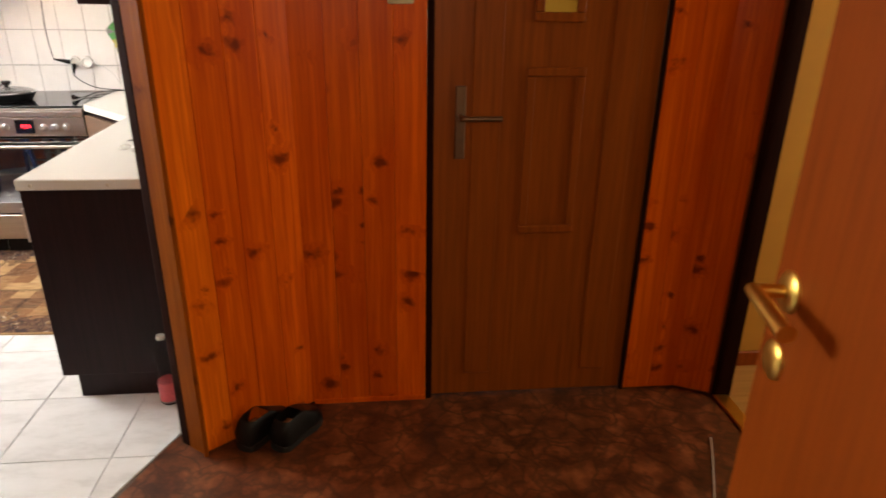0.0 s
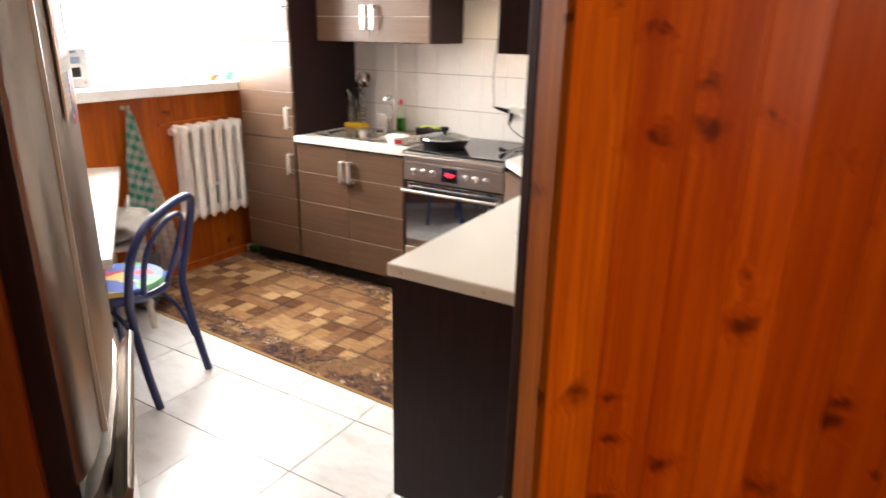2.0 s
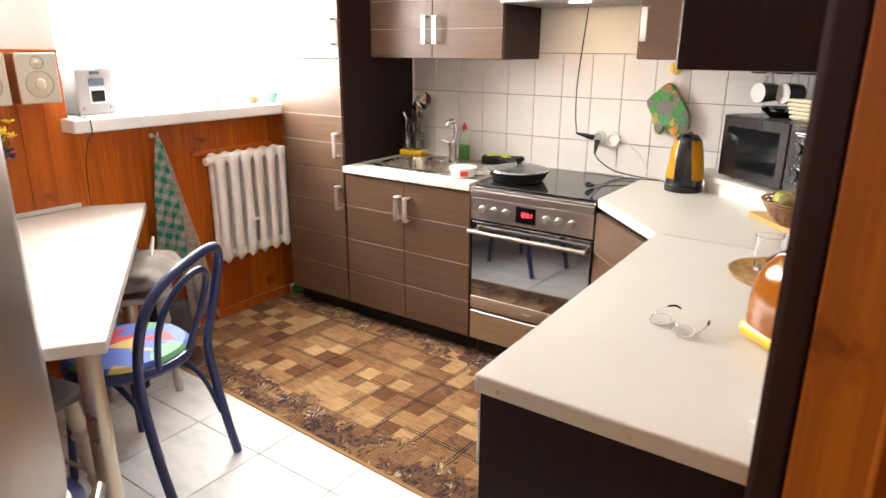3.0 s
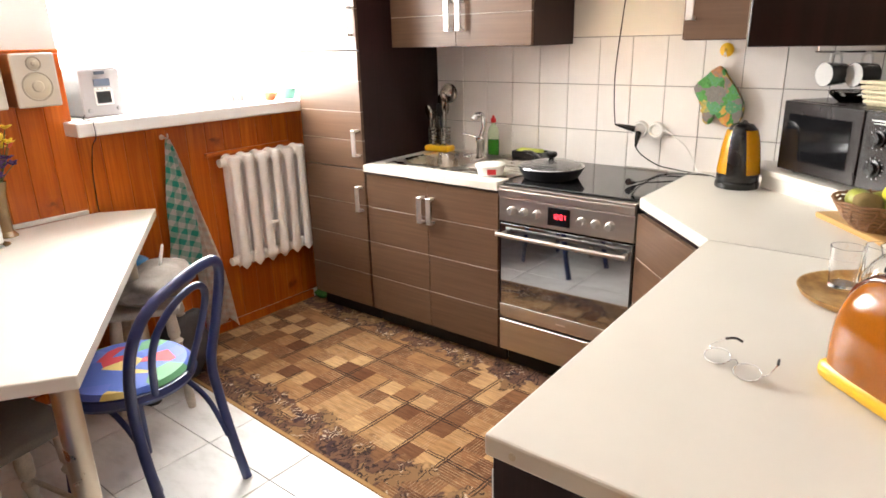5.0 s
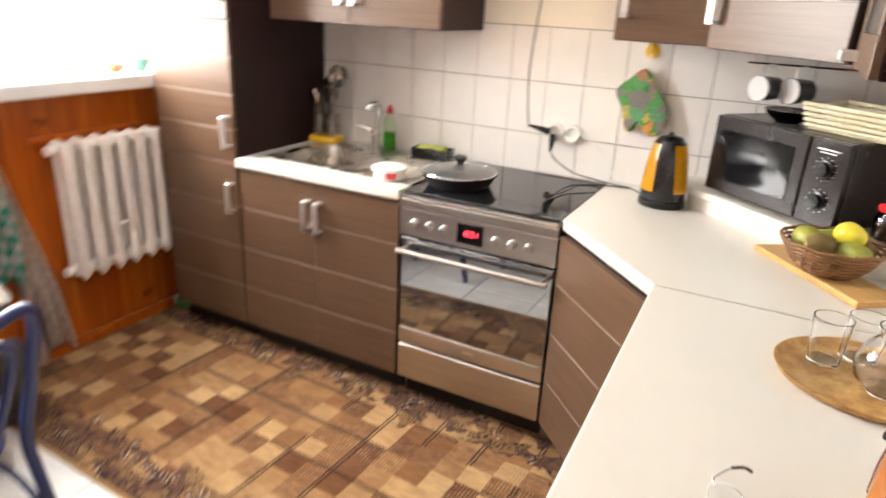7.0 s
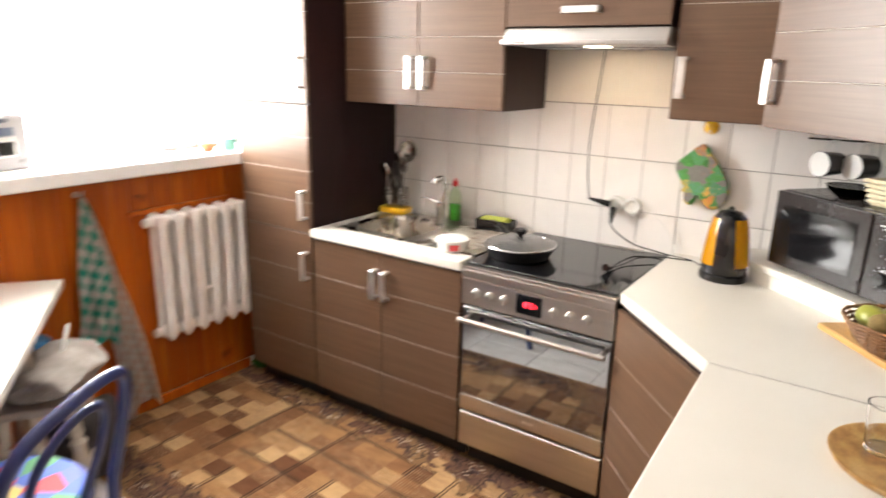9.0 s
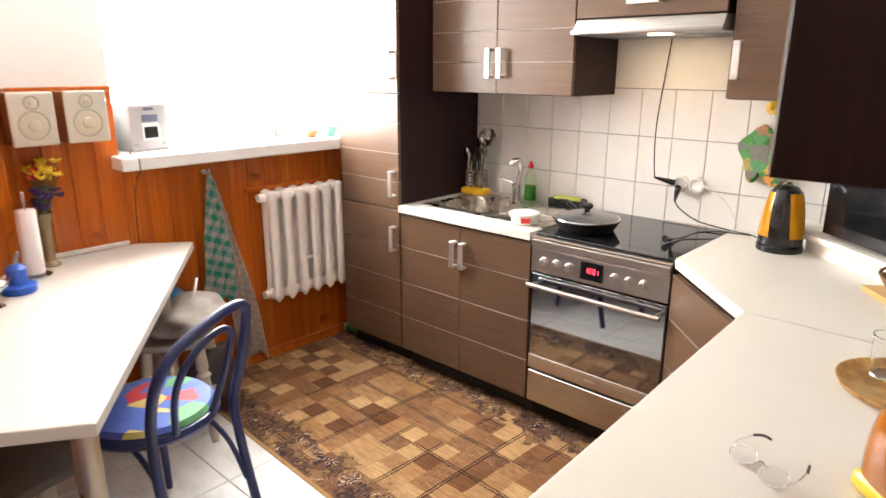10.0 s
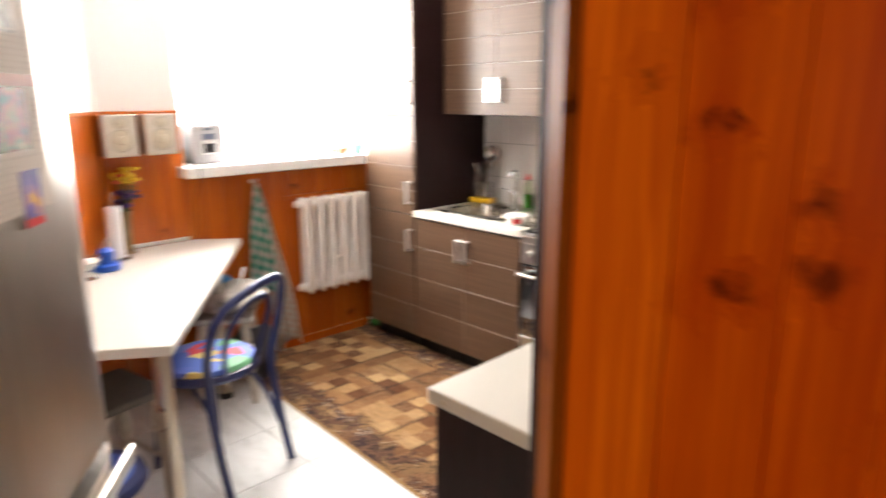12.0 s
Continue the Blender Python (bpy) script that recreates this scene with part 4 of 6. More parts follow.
for x0, x1, z0, z1 in ((0.335, 0.50, 1.40, 1.85), (0.32, 0.52, 0.68, 1.26)):
    bm = bmesh.new()
    for a0, a1, b0, b1 in ((x0, x1, z0, z0 + 0.03), (x0, x1, z1 - 0.03, z1), (x0, x0 + 0.03, z0 + 0.0305, z1 - 0.0305), (x1 - 0.03, x1, z0 + 0.0305, z1 - 0.0305)):
        box(a0, a1, -0.010, -0.0005, b0, b1, 0.005, 2, into=bm)
    part("moulding", bm, DOOR_BROWN, hall_door)
for x in (0.14, 0.60):
    part("plank", box(x, x + 0.10, -0.006, -0.0005, 0.10, 1.95, 0.003), DOOR_BROWN, hall_door)
part("pane", box(0.366, 0.469, -0.004, -0.0008, 1.431, 1.819), YELLOW_GLASS, hall_door, "yellow glass pane")
knob_part = part("door_handle", box(0.085, 0.120, -0.008, -0.0005, 0.955, 1.20, 0.003), BRONZE, hall_door, "dull bronze handle plate")
part("lever", tube([(0.103, -0.008, 1.10), (0.103, -0.05, 1.10), (0.12, -0.055, 1.10), (0.235, -0.055, 1.10)], 0.009, 10, 4), BRONZE, knob_part, smooth=True)
structure(part("trim_brown_door", box(0.378, 0.4005, 1.872, 1.892, 0.0, 2.05, 0.003), CASING), "dark stained door frame strip", "trim")
structure(part("trim_brown_door", box(1.1615, 1.175, 1.874, 1.892, 0.0, 2.05, 0.003), CASING), "dark stained door frame strip", "trim")

# open leaf of the side room's door
leaf_door = structure(new("door_2"), "open orange-brown door leaf with brass handle", "door")
leaf_door.matrix_basis = pose(0.921, 0.705, 0, 0, 0, 259)
part("leaf", box(0.0, 0.82, -0.02, 0.02, 0.008, 2.02, 0.003), LEAF, leaf_door)
for z, r in ((1.035, 0.037), (0.905, 0.036)):
    part("rosette", turned([(r, 0.0), (r, 0.004), (r * 0.8, 0.009), (0.011, 0.010)], 24, Matrix.Translation((0.062, -0.02, z)) @ pose(0, 0, 0, 90)), BRASS, leaf_door, "worn brass rosette", True)
part("lever", tube([(0.062, -0.03, 1.035), (0.062, -0.072, 1.035), (0.074, -0.080, 1.035), (0.205, -0.080, 1.030)], [0.012, 0.012, 0.013, 0.015], 12, 5), BRASS, leaf_door, "brass lever handle", True)


# ---- rug ----
def rug_weave():
    """Brown patchwork weave with line brackets and busy dark borders."""
    m, tree, bsdf = shader("patchwork_rug")
    at = put(tree, "ShaderNodeTexCoord").outputs["Object"]
    xyz = put(tree, "ShaderNodeSeparateXYZ", {0: at})
    u = sums(tree, "MULTIPLY_ADD", clouds(tree, at, 30, 2), 0.10, sums(tree, "MULTIPLY", xyz.outputs[0], 10.6))
    v = sums(tree, "MULTIPLY_ADD", clouds(tree, at, 33, 2), 0.10, sums(tree, "MULTIPLY", xyz.outputs[1], 10.6))

    def dice(a, b, seed):
        return put(tree, "ShaderNodeTexWhiteNoise", {"Vector": put(tree, "ShaderNodeCombineXYZ", {0: a, 1: b, 2: seed}).outputs[0]}).outputs["Value"]

    # some patches merge into larger ones
    hu, hv = sums(tree, "FLOOR", sums(tree, "MULTIPLY", u, 0.5)), sums(tree, "FLOOR", sums(tree, "MULTIPLY", v, 0.5))
    wide_u, wide_v = sums(tree, "GREATER_THAN", dice(hu, hv, 21.5), 0.84), sums(tree, "GREATER_THAN", dice(hu, hv, 23.5), 0.84)
    cu = blend_value(tree, wide_u, sums(tree, "FLOOR", u), sums(tree, "MULTIPLY", hu, 2.0))
    cv = blend_value(tree, wide_v, sums(tree, "FLOOR", v), sums(tree, "MULTIPLY", hv, 2.0))
    pick = dice(cu, cv, 1.5)
    odd = sums(tree, "MODULO", sums(tree, "ADD", sums(tree, "ADD", cu, cv), 100.0), 2.0)
    tone = sums(tree, "MULTIPLY_ADD", odd, 0.26, sums(tree, "MULTIPLY", pick, 0.74))
    c = ramp(tree, tone, (0.08, (0.47, 0.30, 0.145)), (0.28, (0.35, 0.20, 0.090)), (0.52, (0.235, 0.115, 0.050)), (0.9, (0.140, 0.060, 0.028)))
    # ribs across half of the patches
    ribs = sums(tree, "SINE", sums(tree, "MULTIPLY", blend_axis(tree, dice(cu, cv, 7.5), xyz), 520.0))
    ribbed = sums(tree, "GREATER_THAN", dice(cu, cv, 3.5), 0.30)
    c = blend(tree, sums(tree, "MULTIPLY", sums(tree, "MULTIPLY", ramp(tree, ribs, (0.3, 0.0), (0.6, 1.0)), sums(tree, "MULTIPLY", ribbed, ramp(tree, clouds(tree, at, 34, 3), (0.40, 0.15), (0.58, 1.0)))), 0.55), c, (0.44, 0.31, 0.185))
    streak = clouds(tree, put(tree, "ShaderNodeMapping", {"Vector": at, "Scale": (12, 90, 1)}).outputs[0], 1.0, 3)
    c = blend(tree, 0.55, c, ramp(tree, streak, (0.32, 0.45), (0.62, 1.15)), "MULTIPLY")
    # dark double lines along some patch edges
    line = None
    for axis, across, seed in ((u, cv, 11.5), (v, cu, 13.5)):
        near = sums(tree, "ABSOLUTE", sums(tree, "SUBTRACT", sums(tree, "ABSOLUTE", sums(tree, "SUBTRACT", sums(tree, "FRACT", sums(tree, "MULTIPLY", axis, 0.5)), 0.5)), 0.035))
        run_id = sums(tree, "FLOOR", sums(tree, "MULTIPLY", across, 0.5))
        here = sums(tree, "MULTIPLY", sums(tree, "LESS_THAN", near, 0.017), sums(tree, "GREATER_THAN", dice(sums(tree, "FLOOR", sums(tree, "MULTIPLY", axis, 0.5)), run_id, seed), 0.52))
        line = here if line is None else sums(tree, "MAXIMUM", line, here)
    c = blend(tree, sums(tree, "MULTIPLY", line, 0.88), c, (0.026, 0.016, 0.013))
    # busy borders along both long edges
    middle = sums(tree, "ABSOLUTE", sums(tree, "SUBTRACT", xyz.outputs[1], 0.53))
    swirl = put(tree, "ShaderNodeTexWave", {"Vector": at, "Scale": 11.0, "Distortion": 18.0, "Detail": 3.0, "Detail Scale": 1.6}).outputs["Fac"]
    shapes = clouds(tree, at, 19, 4)
    fields = clouds(tree, at, 8.0, 3)
    wild = ramp(tree, fields, (0.38, (0.050, 0.028, 0.030)), (0.43, (0.150, 0.078, 0.045)), (0.52, (0.090, 0.048, 0.036)), (0.56, (0.22, 0.130, 0.062)))
    wild = blend(tree, sums(tree, "MULTIPLY", ramp(tree, swirl, (0.12, 0.9), (0.26, 0.0)), ramp(tree, shapes, (0.44, 0.0), (0.50, 1.0))), wild, (0.024, 0.015, 0.015))
    pale = sums(tree, "MULTIPLY", ramp(tree, swirl, (0.84, 0.0), (0.94, 0.8)), ramp(tree, clouds(tree, at, 11, 3), (0.56, 0.0), (0.60, 1.0)))
    wild = blend(tree, pale, wild, (0.55, 0.45, 0.35))
    wild = blend(tree, ramp(tree, clouds(tree, at, 7.5, 3), (0.55, 0.0), (0.58, 0.85)), wild, c)
    c = blend(tree, ramp(tree, sums(tree, "MULTIPLY_ADD", fields, 0.34, middle), (0.500, 0.0), (0.514, 1.0)), c, wild)
    c = blend(tree, ramp(tree, middle, (0.512, 0.0), (0.516, 1.0)), c, (0.34, 0.205, 0.088))
    worn = clouds(tree, at, 3.0, 5)
    c = blend(tree, 0.6, c, ramp(tree, worn, (0.3, (0.62, 0.48, 0.40)), (0.62, (1.0, 1.0, 1.0))), "MULTIPLY")
    tree.links.new(c, bsdf.inputs["Base Color"])
    bsdf.inputs["Roughness"].default_value = 0.95
    bsdf.inputs["Specular IOR Level"].default_value = 0.15
    pile = clouds(tree, at, 420, 2)
    relief(tree, bsdf, sums(tree, "ADD", pile, sums(tree, "MULTIPLY", tone, 0.6)), 0.5, 0.002)
    return m


def blend_value(tree, k, a, b):
    return sums(tree, "ADD", sums(tree, "MULTIPLY", sums(tree, "SUBTRACT", 1.0, k), a), sums(tree, "MULTIPLY", k, b))


def blend_axis(tree, chance, xyz):
    """x or y, by chance."""
    k = sums(tree, "GREATER_THAN", chance, 0.5)
    return sums(tree, "ADD", sums(tree, "MULTIPLY", k, xyz.outputs[0]), sums(tree, "MULTIPLY", sums(tree, "SUBTRACT", 1.0, k), xyz.outputs[1]))


bm = bmesh.new()
NX, NY, RX, RY = 90, 42, 2.22, 1.06
grid = [[bm.verts.new((RX * i / NX - 0.046 * (k / NY) * (1 - i / NX) ** 3, RY * k / NY, 0.007 + 0.0025 * noise.noise(Vector((RX * i / NX * 4, RY * k / NY * 5, 2))))) for k in range(NY + 1)] for i in range(NX + 1)]
for i in range(NX):
    for k in range(NY):
        bm.faces.new((grid[i][k], grid[i + 1][k], grid[i + 1][k + 1], grid[i][k + 1]))
rim = [grid[i][0] for i in range(NX + 1)] + [grid[NX][k] for k in range(1, NY + 1)] + [grid[i][NY] for i in range(NX - 1, -1, -1)] + [grid[0][k] for k in range(NY - 1, 0, -1)]
foot = [bm.verts.new((p.co.x, p.co.y, 0.0021)) for p in rim]
bridge(bm, foot, rim)
bm.faces.new(foot[::-1])
rug = part("rug", bm, rug_weave(), None, smooth=True)
rug.matrix_basis = pose(-3.372, 2.592, 0, 0, 0, -2.6)
tagged(rug, "brown patchwork rug with dark patterned borders", "rug")


# ---- on the cooker and round the sink ----
Z_TOP, Z_HOB = 0.8802, 0.8682
pan = thing("frying_pan", pose(-1.868, 3.70, Z_HOB), "black frying pan with a glass lid on the hob", "frying pan")
part("bowl", turned([(0.10, 0.0), (0.115, 0.004), (0.140, 0.046), (0.143, 0.048), (0.136, 0.046), (0.112, 0.008), (0.0, 0.006)], 40), IRON, pan, smooth=True)
part("handle", tube([(-0.10, 0.095, 0.040), (-0.15, 0.135, 0.055), (-0.215, 0.185, 0.062), (-0.275, 0.225, 0.055)], [0.010, 0.012, 0.014, 0.010], 10, 5, flat=0.7), BLACK, pan, smooth=True)
lid = part("lid", turned([(0.136, 0.049), (0.136, 0.052), (0.10, 0.066), (0.05, 0.075), (0.0, 0.077), (0.0, 0.074), (0.05, 0.072), (0.10, 0.063), (0.133, 0.049)], 40), LID_GLASS, pan, "domed glass lid", True)
part("rim", tube([(0.137 * math.cos(2 * math.pi * k / 32), 0.137 * math.sin(2 * math.pi * k / 32), 0.051) for k in range(32)], 0.0035, 6, 1, True), CHROME, lid, "steel rim", True)
part("knob", turned([(0.012, 0.077), (0.012, 0.085), (0.024, 0.094), (0.025, 0.104), (0.018, 0.111), (0.0, 0.112)], 20), BLACK, lid, "black knob", True)

tub = thing("plastic_tub", pose(-2.115, 3.60, 0.8745), "white plastic tub with red label by the sink", "tub")
part("cup", turned([(0.055, 0.0), (0.062, 0.034), (0.067, 0.035), (0.067, 0.044), (0.062, 0.047), (0.0, 0.047)], 28), PLASTIC_WHITE, tub, smooth=True)
bm = bmesh.new()
arc = [(-70 + 38 * k / 8) for k in range(9)]
rows = [[bm.verts.new((r * math.cos(radians(a)), r * math.sin(radians(a)), z)) for a in arc] for r, z in ((0.0572, 0.006), (0.0622, 0.031))]
for a, b in zip(range(8), range(1, 9)):
    bm.faces.new((rows[0][a], rows[0][b], rows[1][b], rows[1][a]))
part("label", bm, RED, tub, "red paper label", True)

dish = thing("sponge_tray", pose(-2.165, 4.025, 0.8700, 0, 0, 4), "black sponge tray with a yellow-green sponge", "sponge tray")
bm = box(-0.085, 0.085, -0.042, 0.042, 0.0, 0.010, 0.003)
for x0, x1, y0, y1 in ((-0.085, -0.080, -0.042, 0.042), (0.080, 0.085, -0.042, 0.042), (-0.0798, 0.0798, -0.042, -0.037), (-0.0798, 0.0798, 0.037, 0.042)):
    box(x0, x1, y0, y1, 0.0102, 0.042, 0.001, into=bm)
part("tray", bm, BLACK, dish)
SPONGE = plain("sponge", (0.50, 0.56, 0.10), 0.9, vary=0.25, scale=60, grain=400, bump=0.6)
part("sponge", box(-0.065, 0.060, -0.030, 0.028, 0.0105, 0.050, 0.006, 2), SPONGE, dish, "yellow-green sponge")

soap = thing("detergent_bottle", pose(-2.392, 4.03, 0.8700) @ scaled(1.0, 1.0, 0.95), "clear detergent bottle with green liquid and red cap", "bottle")
part("bottle", turned([(0.030, 0.0), (0.033, 0.006), (0.033, 0.12), (0.026, 0.145), (0.012, 0.165), (0.012, 0.175), (0.011, 0.175), (0.011, 0.165), (0.025, 0.144), (0.032, 0.12), (0.032, 0.006), (0.0, 0.002)], 20, scaled(1, 0.7, 1)), glass("soap_bottle", (0.85, 0.95, 0.8), 0.05), soap, smooth=True)
part("liquid", turned([(0.029, 0.003), (0.0305, 0.01), (0.0305, 0.085), (0.0, 0.086)], 20, scaled(1, 0.66, 1)), GREEN, soap, "green liquid", True)
part("cap", turned([(0.014, 0.1755), (0.014, 0.195), (0.007, 0.20), (0.006, 0.212)], 16), RED, soap, "red cap", True)

tap = thing("tap", pose(-2.385, 3.905, 0.872), "chrome mixer tap with a tall curved spout", "tap")
part("base", turned([(0.026, 0.0), (0.026, 0.006), (0.021, 0.010), (0.020, 0.075), (0.024, 0.085), (0.022, 0.105), (0.010, 0.112)], 24), CHROME, tap, smooth=True)
part("spout", tube([(0.0, 0.0, 0.10), (0.016, 0.004, 0.15), (0.020, 0.0, 0.195), (0.012, -0.010, 0.218), (-0.004, -0.03, 0.212), (-0.010, -0.042, 0.195)], [0.011, 0.011, 0.012, 0.014, 0.017, 0.018], 14, 6), CHROME, tap, smooth=True)
part("lever", tube([(-0.005, 0.0, 0.098), (-0.05, -0.004, 0.113), (-0.105, -0.008, 0.118)], [0.010, 0.007, 0.006], 10, 5, flat=0.6), CHROME, tap, smooth=True)

holder = thing("cutlery_holder", pose(-2.712, 3.985, 0.8700, 0, 0, 6) @ scaled(1.0, 1.0, 1.12), "wire cutlery holder with a yellow base and utensils", "cutlery holder")
part("base", box(-0.074, 0.074, -0.042, 0.042, 0.0, 0.030, 0.010, 3), YELLOW, holder, "yellow plastic base", True)
for cx in (-0.034, 0.034):
    for z in (0.046, 0.064, 0.076, 0.094, 0.112):
        part("wire", tube([(cx + 0.031 * math.cos(2 * math.pi * k / 12), 0.031 * math.sin(2 * math.pi * k / 12), z) for k in range(12)], 0.0024, 6, 2, True), CUTLERY, holder, smooth=True)
    for k in range(6):
        a = 2 * math.pi * k / 6
        part("wire", tube([(cx + 0.031 * math.cos(a), 0.031 * math.sin(a), 0.022), (cx + 0.031 * math.cos(a), 0.031 * math.sin(a), 0.114)], 0.0014, 6, 0), CUTLERY, holder)


def utensil(name, at, top, length, head, material, label):
    """A thin handle standing in the holder with a head of its own."""
    ob = thing(name, pose(-2.712, 3.985, 0.8700, 0, 0, 6) @ scaled(1.0, 1.0, 1.12), label, name.replace("_", " "), "utensils in the holder")
    a, b = Vector(at), Vector(top)
    part("shaft", tube([a, (a + b) / 2 + Vector((0, 0, 0.002)), b], [0.0050, 0.0045, 0.0060], 8, 4), material, ob, smooth=True)
    part("head", moved(head, Matrix.Translation(b)), material, ob, smooth=True)
    return ob


utensil("ladle", (0.03, 0.0, 0.03), (0.050, 0.004, 0.250), 0.2, moved(turned([(0.0, -0.030), (0.030, -0.024), (0.047, 0.0), (0.045, 0.001), (0.026, -0.022), (0.0, -0.027)], 20), pose(0.012, 0, 0.022, 75, 0, 20)), CUTLERY, "steel ladle standing in the cutlery holder")
utensil("serving_spoon", (0.02, 0.01, 0.03), (0.022, 0.006, 0.215), 0.2, blob(pose(-0.004, 0, 0.03, 0, 8) @ scaled(0.026, 0.010, 0.036), 2), CUTLERY, "steel serving spoon standing in the holder")
utensil("spatula", (0.04, -0.01, 0.03), (0.012, -0.002, 0.165), 0.2, moved(box(-0.016, 0.016, -0.001, 0.001, 0.0, 0.06, 0.0008), pose(0, 0, 0, 0, -10)), IRON, "dark spatula standing in the holder")
utensil("spoon", (-0.04, 0.0, 0.03), (-0.055, 0.0, 0.150), 0.2, blob(pose(-0.002, 0, 0.022) @ scaled(0.018, 0.006, 0.026), 2), CUTLERY, "steel spoon standing in the holder")
utensil("fork", (-0.03, 0.01, 0.03), (-0.034, 0.01, 0.140), 0.2, join(box(-0.010, 0.010, -0.001, 0.001, 0.0, 0.018, 0.0008), join(box(-0.010, -0.006, -0.001, 0.001, 0.0182, 0.045), join(box(-0.002, 0.002, -0.001, 0.001, 0.0182, 0.045), box(0.006, 0.010, -0.001, 0.001, 0.0182, 0.045)))), CUTLERY, "steel fork standing in the holder")
utensil("knife", (-0.02, -0.01, 0.03), (-0.012, -0.012, 0.115), 0.2, box(-0.009, 0.009, -0.001, 0.001, 0.0, 0.08, 0.0008), CUTLERY, "steel table knife standing in the holder")

utensil("whisk", (0.025, 0.004, 0.03), (0.036, 0.014, 0.175), 0.2, blob(pose(0.004, 0, 0.04) @ scaled(0.016, 0.014, 0.042), 2), CUTLERY, "steel whisk standing in the holder")
utensil("spoon", (-0.045, 0.012, 0.03), (-0.068, 0.010, 0.165), 0.2, blob(pose(-0.006, 0, 0.024, 0, -12) @ scaled(0.019, 0.007, 0.028), 2), CUTLERY, "steel spoon leaning out of the holder")
utensil("knife", (0.0, 0.010, 0.03), (0.002, 0.014, 0.150), 0.2, box(-0.009, 0.009, -0.001, 0.001, 0.0, 0.085, 0.0008), IRON, "dark knife standing in the holder")
utensil("fork", (-0.035, -0.012, 0.03), (-0.020, -0.016, 0.155), 0.2, join(box(-0.010, 0.010, -0.001, 0.001, 0.0, 0.018, 0.0008), join(box(-0.010, -0.006, -0.001, 0.001, 0.0182, 0.045), join(box(-0.002, 0.002, -0.001, 0.001, 0.0182, 0.045), box(0.006, 0.010, -0.001, 0.001, 0.0182, 0.045)))), CUTLERY, "steel fork standing in the holder")

# socket, plugs, cables
socket = thing("wall_socket", pose(-1.605, 4.0985, 1.042), "white double wall socket on the tiles", "socket")
for x in (-0.036, 0.036):
    part("plate", turned([(0.037, 0.0), (0.037, 0.010), (0.033, 0.022), (0.026, 0.023), (0.020, 0.012)], 28, Matrix.Translation((x, 0, 0)) @ pose(0, 0, 0, 90)), PLASTIC_WHITE, socket, smooth=True)


def cable(label, points, material, plug=None, r=0.0026):
    ob = thing("cable", Matrix.Identity(4), label, "cable", "kitchen cables")
    part("wire", tube(points, r, 8, 8), material, ob, smooth=True)
    if plug:
        a, b = Vector(plug[0]), Vector(plug[1])
        part("plug", tube([a, a.lerp(b, 0.35), b], [0.014, 0.012, 0.004], 12, 3), material, ob, smooth=True)
    return ob


cable("black cable hanging from the hood to the socket", [(-1.735, 4.030, 1.065), (-1.757, 4.055, 1.16), (-1.772, 4.085, 1.30), (-1.755, 4.088, 1.50), (-1.74, 4.088, 1.65)], BLACK, ((-1.655, 4.062, 1.045), (-1.735, 4.030, 1.065)))
cable("black kettle cable from the socket", [(-1.630, 4.02, 0.975), (-1.605, 4.03, 0.94), (-1.54, 4.06, 0.895), (-1.46, 4.06, 0.883), (-1.38, 4.04, 0.8805), (-1.30, 4.02, 0.881), (-1.24, 3.95, 0.8812)], BLACK, ((-1.642, 4.072, 1.028), (-1.630, 4.02, 0.975)))
cable("white cable from the socket to the worktop", [(-1.555, 4.062, 1.045), (-1.50, 4.05, 1.042), (-1.43, 4.07, 0.985), (-1.395, 4.08, 0.925), (-1.36, 4.06, 0.8805), (-1.27, 4.03, 0.8803)], PLASTIC_WHITE)
cable("black cable lying across the hob edge", [(-1.30, 4.01, 0.8825), (-1.40, 3.985, 0.8835), (-1.47, 3.92, 0.8835), (-1.50, 3.83, 0.8735), (-1.515, 3.765, 0.8755)], BLACK, ((-1.522, 3.705, 0.8872), (-1.515, 3.765, 0.8755)))


def mitt_cloth():
    m, tree, bsdf = shader("printed_mitt_cloth")
    at = place(tree)
    leaf = put(tree, "ShaderNodeTexVoronoi", {"Vector": blend(tree, 0.06, at, put(tree, "ShaderNodeTexNoise", {"Vector": at, "Scale": 30.0, "Detail": 3.0}).outputs["Color"]), "Scale": 27.0}, feature="F1").outputs["Color"]
    pick = put(tree, "ShaderNodeSeparateColor", {0: leaf}).outputs[0]
    c = ramp(tree, sums(tree, "MULTIPLY_ADD", clouds(tree, at, 60, 3), 0.35, sums(tree, "MULTIPLY", pick, 0.8)), (0.18, (0.05, 0.16, 0.04)), (0.36, (0.09, 0.30, 0.07)), (0.48, (0.10, 0.26, 0.16)), (0.58, (0.55, 0.38, 0.08)), (0.70, (0.58, 0.22, 0.05)), (0.84, (0.20, 0.18, 0.17)))
    c = blend(tree, 0.3, c, clouds(tree, at, 120, 2), "OVERLAY")
    tree.links.new(c, bsdf.inputs["Base Color"])
    bsdf.inputs["Roughness"].default_value = 0.9
    relief(tree, bsdf, clouds(tree, at, 45, 2), 0.6, 0.006)
    return m


mitt = thing("oven_mitt", pose(-1.31, 4.072, 1.08, 90, 0, 0), "quilted oven mitt with green and orange print", "oven mitt")
outline = smooth_line([(-0.010, 0.238, 0), (-0.062, 0.195, 0), (-0.104, 0.152, 0), (-0.082, 0.105, 0), (-0.060, 0.060, 0), (-0.058, 0.018, 0), (-0.036, 0.004, 0), (-0.018, 0.020, 0), (-0.016, 0.055, 0), (0.004, 0.030, 0), (0.040, -0.004, 0), (0.080, 0.012, 0), (0.100, 0.066, 0), (0.078, 0.125, 0), (0.030, 0.190, 0)], 4, True)
